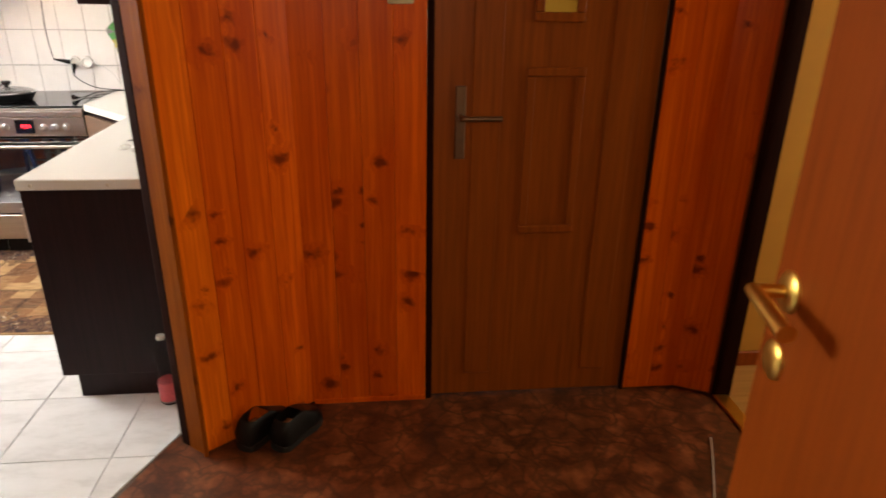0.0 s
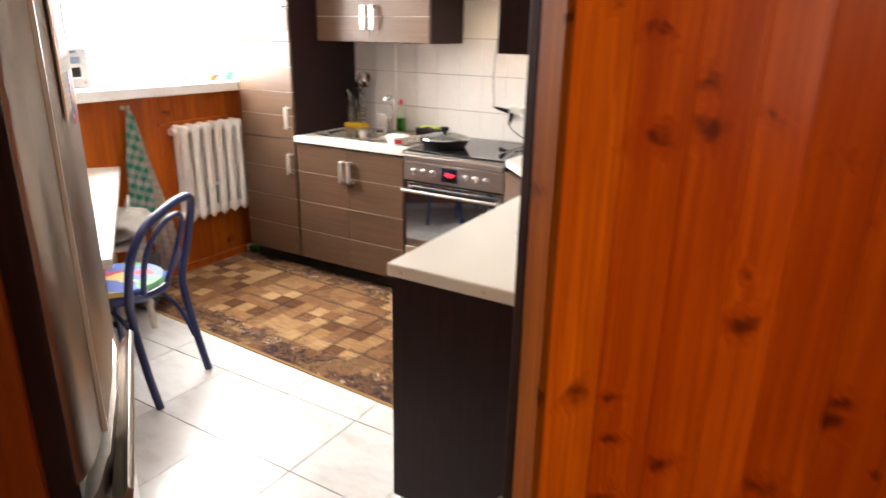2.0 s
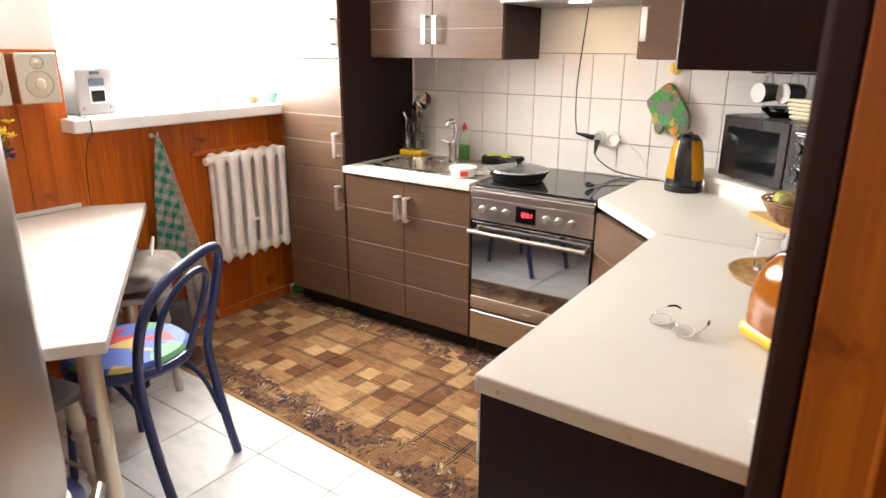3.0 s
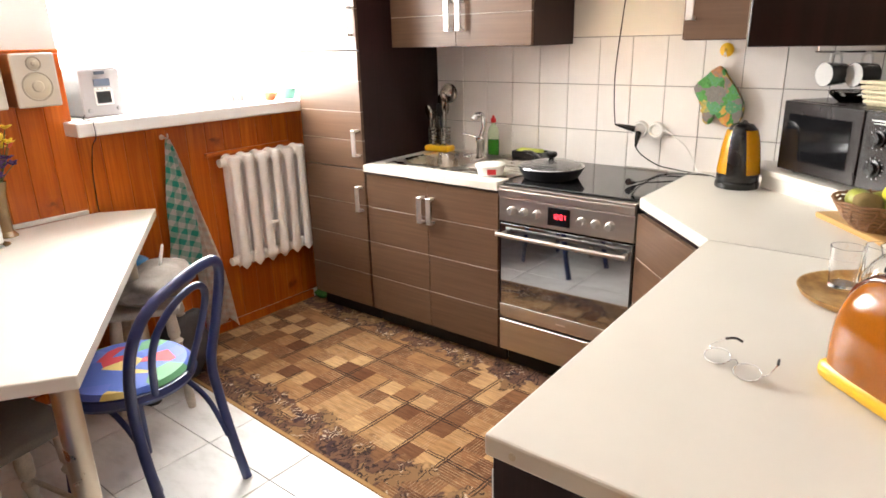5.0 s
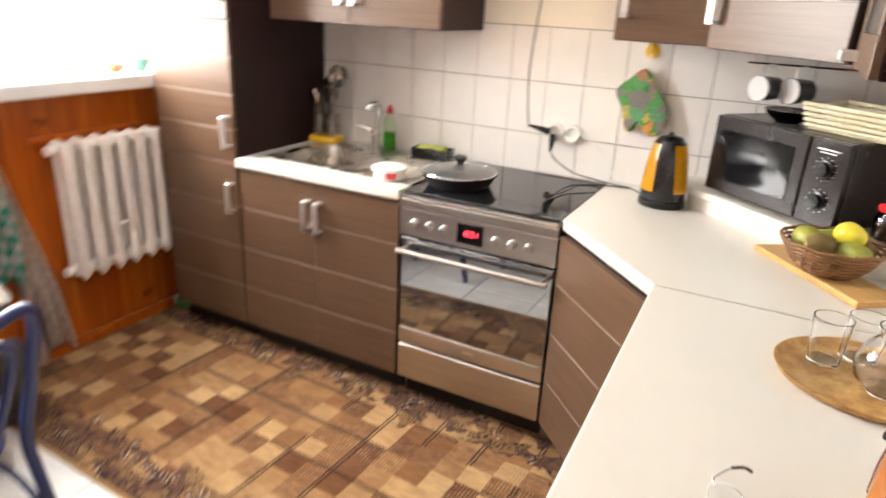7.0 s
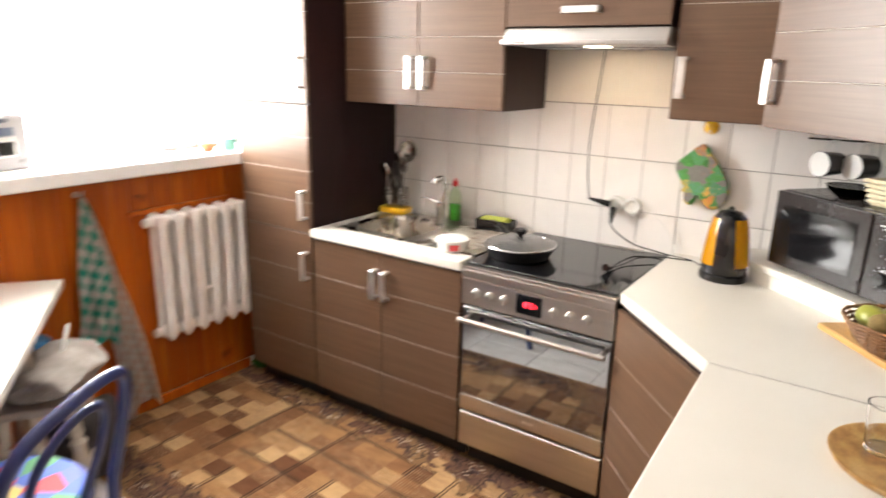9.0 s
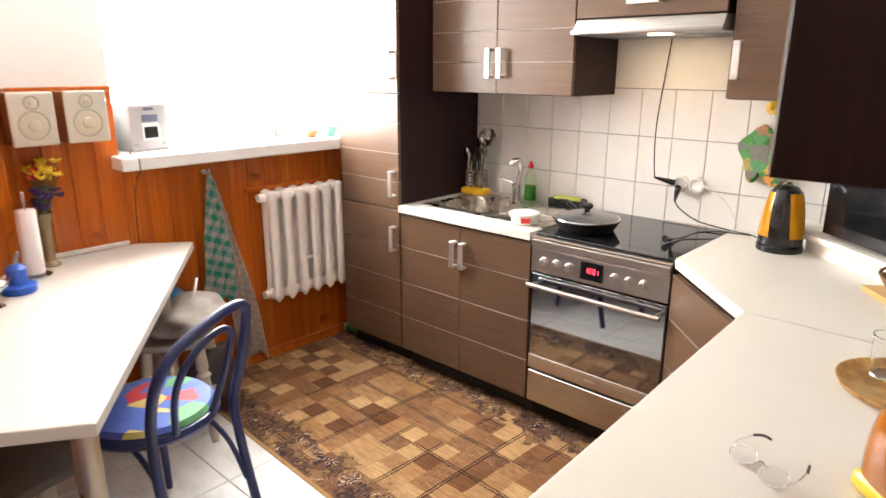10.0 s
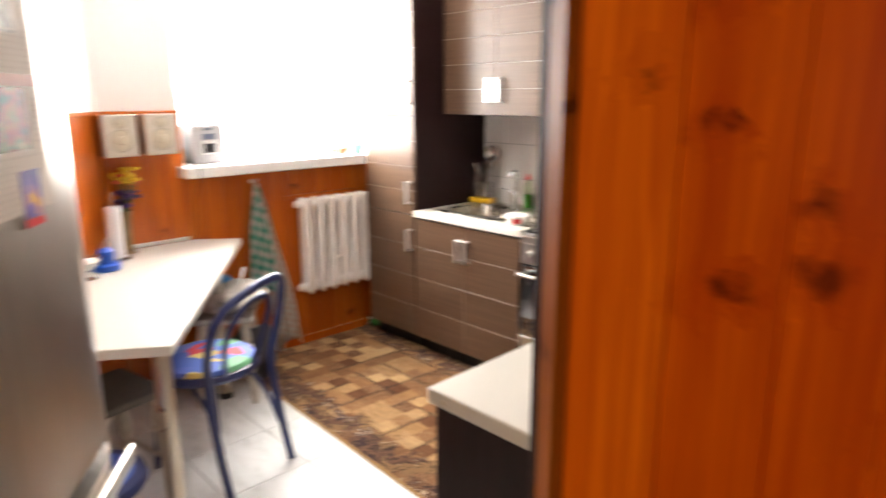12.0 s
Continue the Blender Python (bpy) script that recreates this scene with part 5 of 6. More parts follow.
bm = prism([(p.x, p.y) for p in outline], -0.015, 0.015, 0.010, 3)
part("glove", bm, mitt_cloth(), mitt, smooth=True)
part("loop", tube([(-0.010, 0.232, 0.0), (-0.002, 0.262, 0.003), (0.004, 0.290, 0.005), (0.010, 0.262, 0.003), (-0.004, 0.232, 0)], 0.002, 6, 5), PLASTIC_WHITE, mitt, smooth=True)
hook = thing("wall_hook", pose(-1.308, 4.0985, 1.378, 90, 0, 0), "round yellow stick-on wall hook", "hook")
part("disc", turned([(0.027, 0.0), (0.027, 0.005), (0.022, 0.009), (0.0, 0.010)], 24), YELLOW, hook, smooth=True)
part("peg", tube([(0, 0, 0.008), (0, 0.002, 0.03), (0, 0.012, 0.033)], 0.005, 8, 4), YELLOW, hook, smooth=True)

# ---- corner of the worktop ----
kettle = thing("kettle", pose(-1.158, 3.872, Z_TOP, 0, 0, -80) @ scaled(0.88, 0.88, 0.94), "black and orange cordless electric kettle", "kettle")
part("base", turned([(0.088, 0.0), (0.090, 0.006), (0.090, 0.022), (0.084, 0.028)], 36), BLACK, kettle, smooth=True)
SHAPE = [(0.086, 0.030), (0.086, 0.060), (0.081, 0.110), (0.075, 0.160), (0.068, 0.200), (0.059, 0.232), (0.042, 0.252), (0.0, 0.262)]
part("body", turned(SHAPE, 36), BLACK, kettle, smooth=True)
for a0, a1 in ((18, 150), (-160, -36)):
    bm = bmesh.new()
    rows = []
    for r, z in SHAPE[1:6]:
        lean = 10 * (0.23 - z) / 0.2
        rows.append([bm.verts.new(((r + 0.0022) * math.cos(radians(a0 + (a1 - a0) * k / 14 + lean)), (r + 0.0022) * math.sin(radians(a0 + (a1 - a0) * k / 14 + lean)), z)) for k in range(15)])
    for a, b in zip(rows, rows[1:]):
        for k in range(14):
            bm.faces.new((a[k], a[k + 1], b[k + 1], b[k]))
    bmesh.ops.solidify(bm, geom=bm.faces, thickness=0.003)
    part("side_panel", bm, AMBER, kettle, "orange side panel", True)
part("handle", tube([(-0.05, 0, 0.235), (-0.09, 0, 0.245), (-0.118, 0, 0.20), (-0.118, 0, 0.11), (-0.088, 0, 0.06)], 0.013, 10, 6), BLACK, kettle, smooth=True)

ledge = thing("corner_shelf", pose(0, 0, Z_TOP), "raised white corner shelf under the microwave", "shelf")
part("slab", prism([(-1.13, 4.09), (-1.095, 3.905), (-0.60, 3.49), (-0.402, 3.49), (-0.402, 4.09)], 0.048, 0.072, 0.004, 2), TOP_EDGE, ledge)
part("riser", prism([(-1.11, 4.088), (-1.080, 3.912), (-0.595, 3.505), (-0.404, 3.505), (-0.404, 4.088)], 0.0, 0.0478), TOP_EDGE, ledge)

micro = thing("microwave", pose(-1.022, 3.888, Z_TOP + 0.073, 0, 0, -40), "dark brown microwave oven with two dials", "microwave")
MICRO = plain("dark_microwave_case", (0.013, 0.008, 0.007), 0.25, vary=0.12)
part("case", box(0.0, 0.485, 0.012, 0.27, 0.012, 0.258, 0.006, 2), MICRO, micro)
for x in (0.04, 0.44):
    for y in (0.04, 0.24):
        part("foot", turned([(0.012, 0.0), (0.012, 0.0119)], 12, Matrix.Translation((x, y, 0))), RUBBER, micro)
d = part("door", box(0.002, 0.355, -0.012, 0.0115, 0.014, 0.256, 0.004, 2), MICRO, micro)
part("window", box(0.035, 0.315, -0.0145, -0.0122, 0.055, 0.215, 0.001), BLACK_GLASS, d, "dark glass window")
d = part("control_panel", box(0.358, 0.483, -0.010, 0.0115, 0.014, 0.256, 0.004, 2), MICRO, micro)
for z in (0.175, 0.085):
    k = part("dial", turned([(0.026, 0.0), (0.026, 0.004), (0.020, 0.006), (0.019, 0.020), (0.0, 0.021)], 24, Matrix.Translation((0.42, -0.0102, z)) @ pose(0, 0, 0, 90)), BLACK, d, "black round dial", True)
    for a in range(0, 360, 30):
        c, s = math.cos(radians(a)), math.sin(radians(a))
        part("mark", moved(box(-0.0012, 0.0012, -0.0112, -0.0102, 0.030, 0.035), Matrix.Translation((0.42, 0, z)) @ pose(0, 0, 0, 0, a, 0)), SILVER_PLASTIC, d)
part("label_bars", join(box(0.385, 0.455, -0.0112, -0.0102, 0.226, 0.230), box(0.395, 0.445, -0.0112, -0.0102, 0.218, 0.221)), PLASTIC_WHITE, d)

MICRO_TOP = Z_TOP + 0.073 + 0.258
basket = thing("bread_basket", pose(-0.625, 3.755, MICRO_TOP, 0, 0, -38) @ scaled(1.05, 1.05, 1.35), "cream woven basket on top of the microwave", "basket")
part("floor", box(-0.115, 0.115, -0.075, 0.075, 0.0005, 0.006, 0.002), CREAM_WICKER, basket)
for z in (0.006, 0.017, 0.028, 0.039, 0.050):
    g = 0.004 + z * 0.25
    part("strand", tube([(-0.115 - g, -0.075 - g, z + 0.004), (0.115 + g, -0.075 - g, z + 0.004), (0.115 + g, 0.075 + g, z + 0.004), (-0.115 - g, 0.075 + g, z + 0.004)], 0.0045, 6, 0, True), CREAM_WICKER, basket)
for k in range(26):
    t = k / 26
    x, y = (-0.115 + 0.23 * (t * 4 % 1), (-0.078, 0.078)[k % 2]) if k < 20 else ((-0.118, 0.118)[k % 2], -0.06 + 0.024 * (k - 20))
    x = -0.11 + 0.022 * (k // 2) if k < 20 else x
    part("stake", tube([(x, y, 0.002), (x * 1.06, y * 1.14, 0.056)], 0.003, 6, 0), CREAM_WICKER, basket)
cloth = thing("folded_cloth", pose(-0.625, 3.755, MICRO_TOP + 0.0065, 0, 0, -30), "folded yellow cloth in the basket", "cloth")
part("fold", blob(Matrix.Translation((0, 0, 0.030)) @ scaled(0.10, 0.065, 0.029), 3, 0.25, 3), plain("yellow_cloth", (0.66, 0.50, 0.14), 0.9, vary=0.2, scale=30, bump=0.4), cloth, smooth=True)
saucer = thing("glass_dish", pose(-0.825, 3.85, MICRO_TOP) @ scaled(1.15, 1.15, 1.5), "small clear glass dish on the microwave", "dish")
part("dish", turned([(0.03, 0.0), (0.058, 0.018), (0.062, 0.026), (0.058, 0.026), (0.03, 0.005), (0.0, 0.005)], 28), CLEAR, saucer, smooth=True)

rack = thing("mug_rack", pose(-0.86, 4.02, 1.37), "thin metal mug rail under the wall cabinet", "mug rack")
part("rail", tube([(-0.12, 0.0, 0.0), (0.20, 0.0, 0.0)], 0.004, 8, 0), CHROME, rack)
for x in (-0.11, 0.18):
    part("bracket", tube([(x, 0.0, 0.0), (x, 0.0, 0.044)], 0.004, 8, 0), CHROME, rack)
MUG_OUT = plain("dark_mug_glaze", (0.035, 0.034, 0.036), 0.2, vary=0.2)
MUG_IN = plain("white_mug_glaze", (0.78, 0.77, 0.74), 0.2, vary=0.04)


def mug(x, turn):
    ob = thing("mug", pose(x, 3.985, 1.295, 90, 0, turn), "dark mug with a white inside hanging on the rail", "mug", "hanging mugs")
    part("outside", turned([(0.028, -0.040), (0.036, -0.034), (0.041, 0.030), (0.042, 0.042), (0.039, 0.042)], 28), MUG_OUT, ob, smooth=True)
    part("inside", turned([(0.0, -0.034), (0.032, -0.030), (0.0388, 0.0425), (0.0400, 0.0428)], 28), MUG_IN, ob, "white glazed inside", True)
    part("handle", tube([(0.0, 0.038, 0.022), (0.0, 0.066, 0.018), (0.0, 0.070, -0.012), (0.0, 0.034, -0.022)], 0.0055, 8, 6), MUG_IN, ob, smooth=True)
    return ob


mug(-0.905, -38)
mug(-0.812, -42)

board = thing("cutting_board", pose(-0.835, 3.555, Z_TOP, 0, 0, -51.5), "light beech cutting board under the fruit bowl", "cutting board")
part("board", box(0.0, 0.39, 0.0, 0.135, 0.0, 0.018, 0.004, 2), WOOD_LIGHT, board)
bowl = thing("fruit_bowl", pose(-0.655, 3.43, Z_TOP + 0.0185), "brown wicker bowl full of pears and kiwis", "fruit bowl")
for k in range(8):
    z = 0.004 + 0.011 * k
    r = 0.062 + 0.062 * (k / 7) ** 0.7
    part("strand", tube([(r * math.cos(2 * math.pi * j / 20), r * math.sin(2 * math.pi * j / 20), z + 0.004 * (j % 2)) for j in range(20)], 0.0042, 6, 2, True), WICKER, bowl, smooth=True)
for k in range(22):
    a = 2 * math.pi * k / 22
    part("stake", tube([(r0 * math.cos(a + 0.25 * s), r0 * math.sin(a + 0.25 * s), z) for s, (r0, z) in enumerate(((0.056, 0.002), (0.092, 0.03), (0.126, 0.088)))], 0.003, 6, 3), WICKER, bowl, smooth=True)
part("floor", turned([(0.062, 0.001), (0.062, 0.006), (0.0, 0.007)], 24), WICKER, bowl)
KIWI = plain("kiwi_skin", (0.19, 0.13, 0.04), 0.85, vary=0.25, scale=40, bump=0.4)
PEAR = plain("green_pear_skin", (0.30, 0.31, 0.05), 0.4, vary=0.3, scale=25)
LEMON = plain("yellow_pear_skin", (0.70, 0.60, 0.05), 0.38, vary=0.15, scale=25)
for name, skin, x, y, z, sx, sy, sz, rot in (("pear", PEAR, -0.060, 0.02, 0.075, 0.036, 0.050, 0.032, 20), ("kiwi", KIWI, -0.03, -0.05, 0.084, 0.040, 0.029, 0.028, 30), ("lemon", LEMON, 0.032, 0.015, 0.104, 0.040, 0.032, 0.031, -25), ("pear", PEAR, 0.045, -0.045, 0.072, 0.045, 0.032, 0.030, -30), ("kiwi", KIWI, 0.07, 0.03, 0.062, 0.035, 0.028, 0.027, 60), ("pear", PEAR, -0.01, 0.06, 0.068, 0.042, 0.034, 0.030, 75), ("kiwi", KIWI, 0.0, -0.01, 0.038, 0.042, 0.034, 0.030, 0)):
    fruit = part(name, blob(pose(0, 0, 0, 0, 8, rot) @ scaled(sx, sy, sz), 3, 0.10, x * 50), skin, None, smooth=True)
    fruit.location = (-0.655 + x, 3.43 + y, Z_TOP + 0.0185 + z)
    tagged(fruit, {"pear": "green pear lying in the wicker bowl", "kiwi": "brown kiwi lying in the wicker bowl", "lemon": "yellow pear lying on top of the bowl"}[name], "fruit", "fruit in the bowl")

jar = thing("jar", pose(-0.530, 3.590, Z_TOP + 0.0725) @ scaled(0.72, 0.72, 0.68), "dark glass jar with a red lid", "jar")
part("glass", turned([(0.046, 0.0), (0.050, 0.006), (0.050, 0.105), (0.040, 0.125), (0.040, 0.135), (0.038, 0.135), (0.038, 0.124), (0.048, 0.104), (0.048, 0.006), (0.0, 0.003)], 24), glass("smoked_glass", (0.5, 0.45, 0.42), 0.03), jar, smooth=True)
part("filling", turned([(0.045, 0.004), (0.045, 0.080), (0.0, 0.082)], 20), plain("coffee", (0.035, 0.016, 0.008), 0.8, vary=0.3, scale=80), jar, smooth=True)
part("lid", turned([(0.044, 0.1355), (0.045, 0.140), (0.045, 0.155), (0.030, 0.162), (0.018, 0.165), (0.018, 0.180), (0.0, 0.182)], 24), RED, jar, "red plastic lid", True)

def burr_wood():
    """Amber cork-like veneer with blotches."""
    m, tree, bsdf = shader("burr_wood")
    at = place(tree, (1, 1, 1), 1.0)
    big, fine = clouds(tree, at, 22, 5, 0.6), clouds(tree, at, 150, 2)
    c = ramp(tree, big, (0.32, (0.30, 0.135, 0.030)), (0.50, (0.52, 0.29, 0.085)), (0.66, (0.66, 0.43, 0.16)))
    tree.links.new(blend(tree, 0.25, c, ramp(tree, fine, (0.35, 0.45), (0.65, 1.0)), "MULTIPLY"), bsdf.inputs["Base Color"])
    bsdf.inputs["Roughness"].default_value = 0.42
    relief(tree, bsdf, fine, 0.1, 0.001)
    return m


tray = thing("wooden_tray", pose(-0.590, 2.878, Z_TOP), "oval light wooden tray with glasses", "tray")
part("plate", turned([(0.150, 0.0), (0.158, 0.004), (0.165, 0.016), (0.160, 0.016), (0.150, 0.008), (0.0, 0.007)], 44, scaled(1.0, 0.92, 1)), burr_wood(), tray, smooth=True)


def tumbler(x, y, r, h, label):
    ob = thing("drinking_glass", pose(x, y, Z_TOP + 0.0085), label, "glass", "glasses on the tray")
    part("glass", turned([(r * 0.8, 0.0), (r, h), (r - 0.003, h), (r * 0.8 - 0.003, 0.008), (0.0, 0.008)], 28), CLEAR, ob, smooth=True)


tumbler(-0.668, 2.905, 0.036, 0.095, "clear drinking glass on the tray")
tumbler(-0.605, 2.950, 0.036, 0.095, "clear drinking glass on the tray")
jug = thing("glass_jug", pose(-0.565, 2.845, Z_TOP + 0.0085), "round clear glass jug on the tray", "jug")
part("body", turned([(0.040, 0.0), (0.062, 0.025), (0.066, 0.055), (0.052, 0.085), (0.036, 0.105), (0.042, 0.125), (0.039, 0.125), (0.033, 0.105), (0.049, 0.084), (0.063, 0.055), (0.059, 0.027), (0.038, 0.004), (0.0, 0.004)], 32), CLEAR, jug, smooth=True)
part("handle", tube([(0.040, 0.0, 0.112), (0.085, 0.0, 0.105), (0.092, 0.0, 0.06), (0.063, 0.0, 0.04)], 0.006, 10, 6), CLEAR, jug, smooth=True)

specs = thing("eyeglasses", pose(-0.762, 2.380, Z_TOP, 0, 0, -29), "thin metal eyeglasses lying on the worktop", "eyeglasses")
for sx in (-0.034, 0.034):
    ring = [(sx + 0.025 * math.cos(2 * math.pi * k / 16), 0.019 * math.sin(2 * math.pi * k / 16), 0.009 + 0.007 * math.sin(2 * math.pi * k / 16)) for k in range(16)]
    rim_part = part("rim", tube(ring, 0.0011, 6, 2, True), CHROME, specs, smooth=True)
    part("lens", moved(turned([(0.024, 0.0), (0.0, 0.0015)], 20, scaled(1, 0.82, 1)), Matrix.Translation((sx, 0.0, 0.009)) @ pose(0, 0, 0, 20)), CLEAR, rim_part)
    out = 1 if sx > 0 else -1
    arm = part("temple", tube([(sx + out * 0.025, 0.008, 0.012), (sx + out * 0.030, 0.014, 0.015), (sx + out * 0.024, 0.042, 0.024)], 0.0011, 6, 6), CHROME, specs, smooth=True)
    part("tip", tube([(sx + out * 0.024, 0.042, 0.024), (sx + out * 0.014, 0.056, 0.026), (sx + out * 0.006, 0.066, 0.020)], 0.0024, 6, 5), BLACK, arm, "dark plastic ear tip", True)
part("bridge", tube([(-0.010, 0.004, 0.010), (0.0, 0.008, 0.014), (0.010, 0.004, 0.010)], 0.0012, 6, 5), CHROME, specs, smooth=True)

toaster = thing("toaster", pose(-0.505, 2.412, Z_TOP, 0, 0, -42), "brown rounded toaster with an amber side and yellow base", "toaster")
part("base", box(-0.120, 0.120, -0.078, 0.078, 0.0, 0.040, 0.018, 3), YELLOW, toaster, "yellow plastic base", True)


def dome(rx, ry, rz, y0=-2.0, y1=2.0, sides=40, rows=14):
    """Upper half of a rounded box, cut to a band across y."""
    bm, rings = bmesh.new(), []
    power = lambda c, e: math.copysign(abs(c) ** e, c)
    for k in range(rows + 1):
        t = math.pi / 2 * k / rows
        rings.append([bm.verts.new((rx * power(math.cos(t), 0.6) * power(math.cos(2 * math.pi * j / sides), 0.6), min(y1, max(y0, ry * power(math.cos(t), 0.6) * power(math.sin(2 * math.pi * j / sides), 0.6))), rz * power(math.sin(t), 0.7))) for j in range(sides)])
    for p, q in zip(rings, rings[1:]):
        bridge(bm, p, q)
    bm.faces.new(rings[0][::-1])
    bmesh.ops.remove_doubles(bm, verts=bm.verts, dist=0.0004)
    return bm


part("shell", moved(dome(0.130, 0.082, 0.165), Matrix.Translation((0, 0, 0.036))), AMBER_SHELL, toaster, "amber glossy shell", True)
part("top_band", moved(dome(0.134, 0.080, 0.169, -0.040, 0.040), Matrix.Translation((0, 0, 0.038))), BROWN_PLASTIC, toaster, "brown glossy band over the top", True)
part("slot", box(-0.075, 0.075, -0.020, 0.020, 0.200, 0.2095, 0.002), BLACK, toaster)
part("lever", box(-0.150, -0.130, -0.014, 0.014, 0.105, 0.120, 0.004, 2), BLACK, toaster)

pack = thing("paper_packet", pose(-0.500, 2.066, Z_TOP, 0, 0, -35), "small red and white paper packet lying flat", "packet")
part("box", box(-0.028, 0.028, -0.040, 0.040, 0.0, 0.022, 0.002), PLASTIC_WHITE, pack)
part("print", box(-0.027, 0.027, 0.0, 0.039, 0.0222, 0.0232), RED, pack, "red printed band")
part("print_bars", join(box(-0.020, 0.018, -0.012, -0.007, 0.0222, 0.0232), box(-0.020, 0.010, -0.024, -0.020, 0.0222, 0.0232)), RED, pack)

heart = thing("heart_sticker", pose(-0.566, 1.9575, 1.528, 90, 0, 0), "red heart stuck on the dark cabinet side", "sticker")
shape = [(0.045 * 16 * math.sin(t) ** 3 / 16, 0.040 + 0.045 * (13 * math.cos(t) - 5 * math.cos(2 * t) - 2 * math.cos(3 * t) - math.cos(4 * t)) / 16) for t in [2 * math.pi * k / 36 for k in range(36)]]
part("heart", prism(shape, 0.0, 0.004, 0.001, 1), RED, heart)

bottle = thing("plastic_bottle", pose(-0.603, 1.930, 0.0022) @ scaled(1.0, 1.0, 1.06), "clear plastic bottle with a pinkish red label on the floor", "bottle")
part("body", turned([(0.028, 0.0), (0.035, 0.010), (0.036, 0.06), (0.035, 0.11), (0.030, 0.135), (0.031, 0.15), (0.038, 0.185), (0.036, 0.205), (0.018, 0.240), (0.013, 0.250), (0.013, 0.258), (0.0122, 0.258), (0.0172, 0.239), (0.0352, 0.204), (0.0372, 0.185), (0.0302, 0.15), (0.0292, 0.135), (0.0342, 0.11), (0.0352, 0.06), (0.0342, 0.011), (0.0, 0.002)], 24), THIN, bottle, smooth=True)
part("label", turned([(0.0358, 0.018), (0.0368, 0.06), (0.0362, 0.092)], 24), LABEL_PINK, bottle, "pinkish red printed label", True)
part("cap", turned([(0.015, 0.2585), (0.015, 0.272), (0.0, 0.273)], 16), PLASTIC_WHITE, bottle, "white cap", True)


# ---- window side ----
SPEAKER_RING = plain("speaker_ring", (0.40, 0.36, 0.28), 0.4, vary=0.05)


def loudspeaker(y):
    ob = thing("loudspeaker", pose(-3.378, y, 1.241, 0, 0, 90), "small silver-grey two-way loudspeaker on the panelling", "loudspeaker", "loudspeakers")
    part("case", box(-0.074, 0.074, -0.115, 0.0, 0.0, 0.194, 0.006, 2), plain("speaker_case", (0.30, 0.10, 0.025), 0.5, vary=0.2), ob)
    face = part("front", box(-0.077, 0.077, -0.130, -0.1155, -0.001, 0.195, 0.007, 2), plain("speaker_front", (0.58, 0.53, 0.45), 0.45, vary=0.05), ob, "silver-grey front")
    for r, z in ((0.051, 0.075), (0.024, 0.157)):
        part("ring", tube([(r * math.cos(2 * math.pi * k / 24), -0.131, z + r * math.sin(2 * math.pi * k / 24)) for k in range(24)], 0.0035, 6, 1, True), SPEAKER_RING, face, smooth=True)
        part("cone", turned([(r * 0.93, 0.0004), (r * 0.90, 0.001), (r * 0.42, 0.003), (r * 0.34, 0.009), (0.0, 0.012)], 24, Matrix.Translation((0, -0.1302, z)) @ pose(0, 0, 0, 90)), GREY_PAPER, face, smooth=True)
    return ob


loudspeaker(2.084)
loudspeaker(2.270)

radio = thing("stereo", pose(-3.515, 2.572, 1.1635, 0, 0, 98) @ scaled(1.2, 1.0, 1.0), "silver compact stereo on the window sill", "stereo")
part("case", box(-0.075, 0.075, -0.07, 0.09, 0.0, 0.205, 0.010, 2), SILVER_PLASTIC, radio)
face = part("front", box(-0.078, 0.078, -0.082, -0.0705, -0.0, 0.20, 0.009, 2), plain("stereo_front", (0.34, 0.32, 0.32), 0.4, 0.1, vary=0.05), radio)
part("display", box(-0.028, 0.034, -0.0845, -0.0822, 0.128, 0.158, 0.002), plain("blue_grey_display", (0.10, 0.12, 0.17), 0.2), face)
part("cassette", box(-0.022, 0.030, -0.0845, -0.0822, 0.058, 0.105, 0.002), BLACK, face)
bm = bmesh.new()
for x0, x1, z0, z1 in ((-0.030, 0.038, 0.108, 0.113), (-0.030, 0.038, 0.049, 0.054), (-0.030, -0.025, 0.0545, 0.1075), (0.033, 0.038, 0.0545, 0.1075)):
    box(x0, x1, -0.0850, -0.0822, z0, z1, 0.001, into=bm)
part("cassette_frame", bm, PLASTIC_WHITE, face, "white frame round the cassette window")
for k in range(4):
    part("button", box(-0.030 + 0.017 * k, -0.018 + 0.017 * k, -0.0850, -0.0822, 0.115, 0.122, 0.001), PLASTIC_WHITE, face)
part("badge", box(-0.020, 0.020, -0.0845, -0.0822, 0.176, 0.190, 0.002), plain("dark_badge", (0.06, 0.07, 0.10), 0.3), face)
for x in (-0.055, 0.055):
    part("button", turned([(0.010, 0.0), (0.010, 0.006), (0.0, 0.007)], 14, Matrix.Translation((x, -0.0822, 0.03)) @ pose(0, 0, 0, 90)), SILVER_PLASTIC, face, smooth=True)

cable("thin black cable from the stereo down to the table", [(-3.44, 2.50, 1.18), (-3.36, 2.455, 1.168), (-3.272, 2.45, 1.167), (-3.264, 2.45, 1.155), (-3.265, 2.45, 1.10), (-3.33, 2.455, 1.05), (-3.377, 2.455, 0.90), (-3.378, 2.455, 0.60)], BLACK, None, 0.0022)

bowl2 = thing("small_bowl", pose(-3.40, 3.425, 1.1635), "small orange bowl on the sill", "bowl")
part("bowl", turned([(0.022, 0.0), (0.046, 0.034), (0.048, 0.038), (0.044, 0.037), (0.02, 0.006), (0.0, 0.006)], 24), plain("orange_glaze", (0.50, 0.090, 0.025), 0.4), bowl2, smooth=True)
cup = thing("sill_cup", pose(-3.37, 3.525, 1.1635), "pale green patterned cup on the sill", "cup")
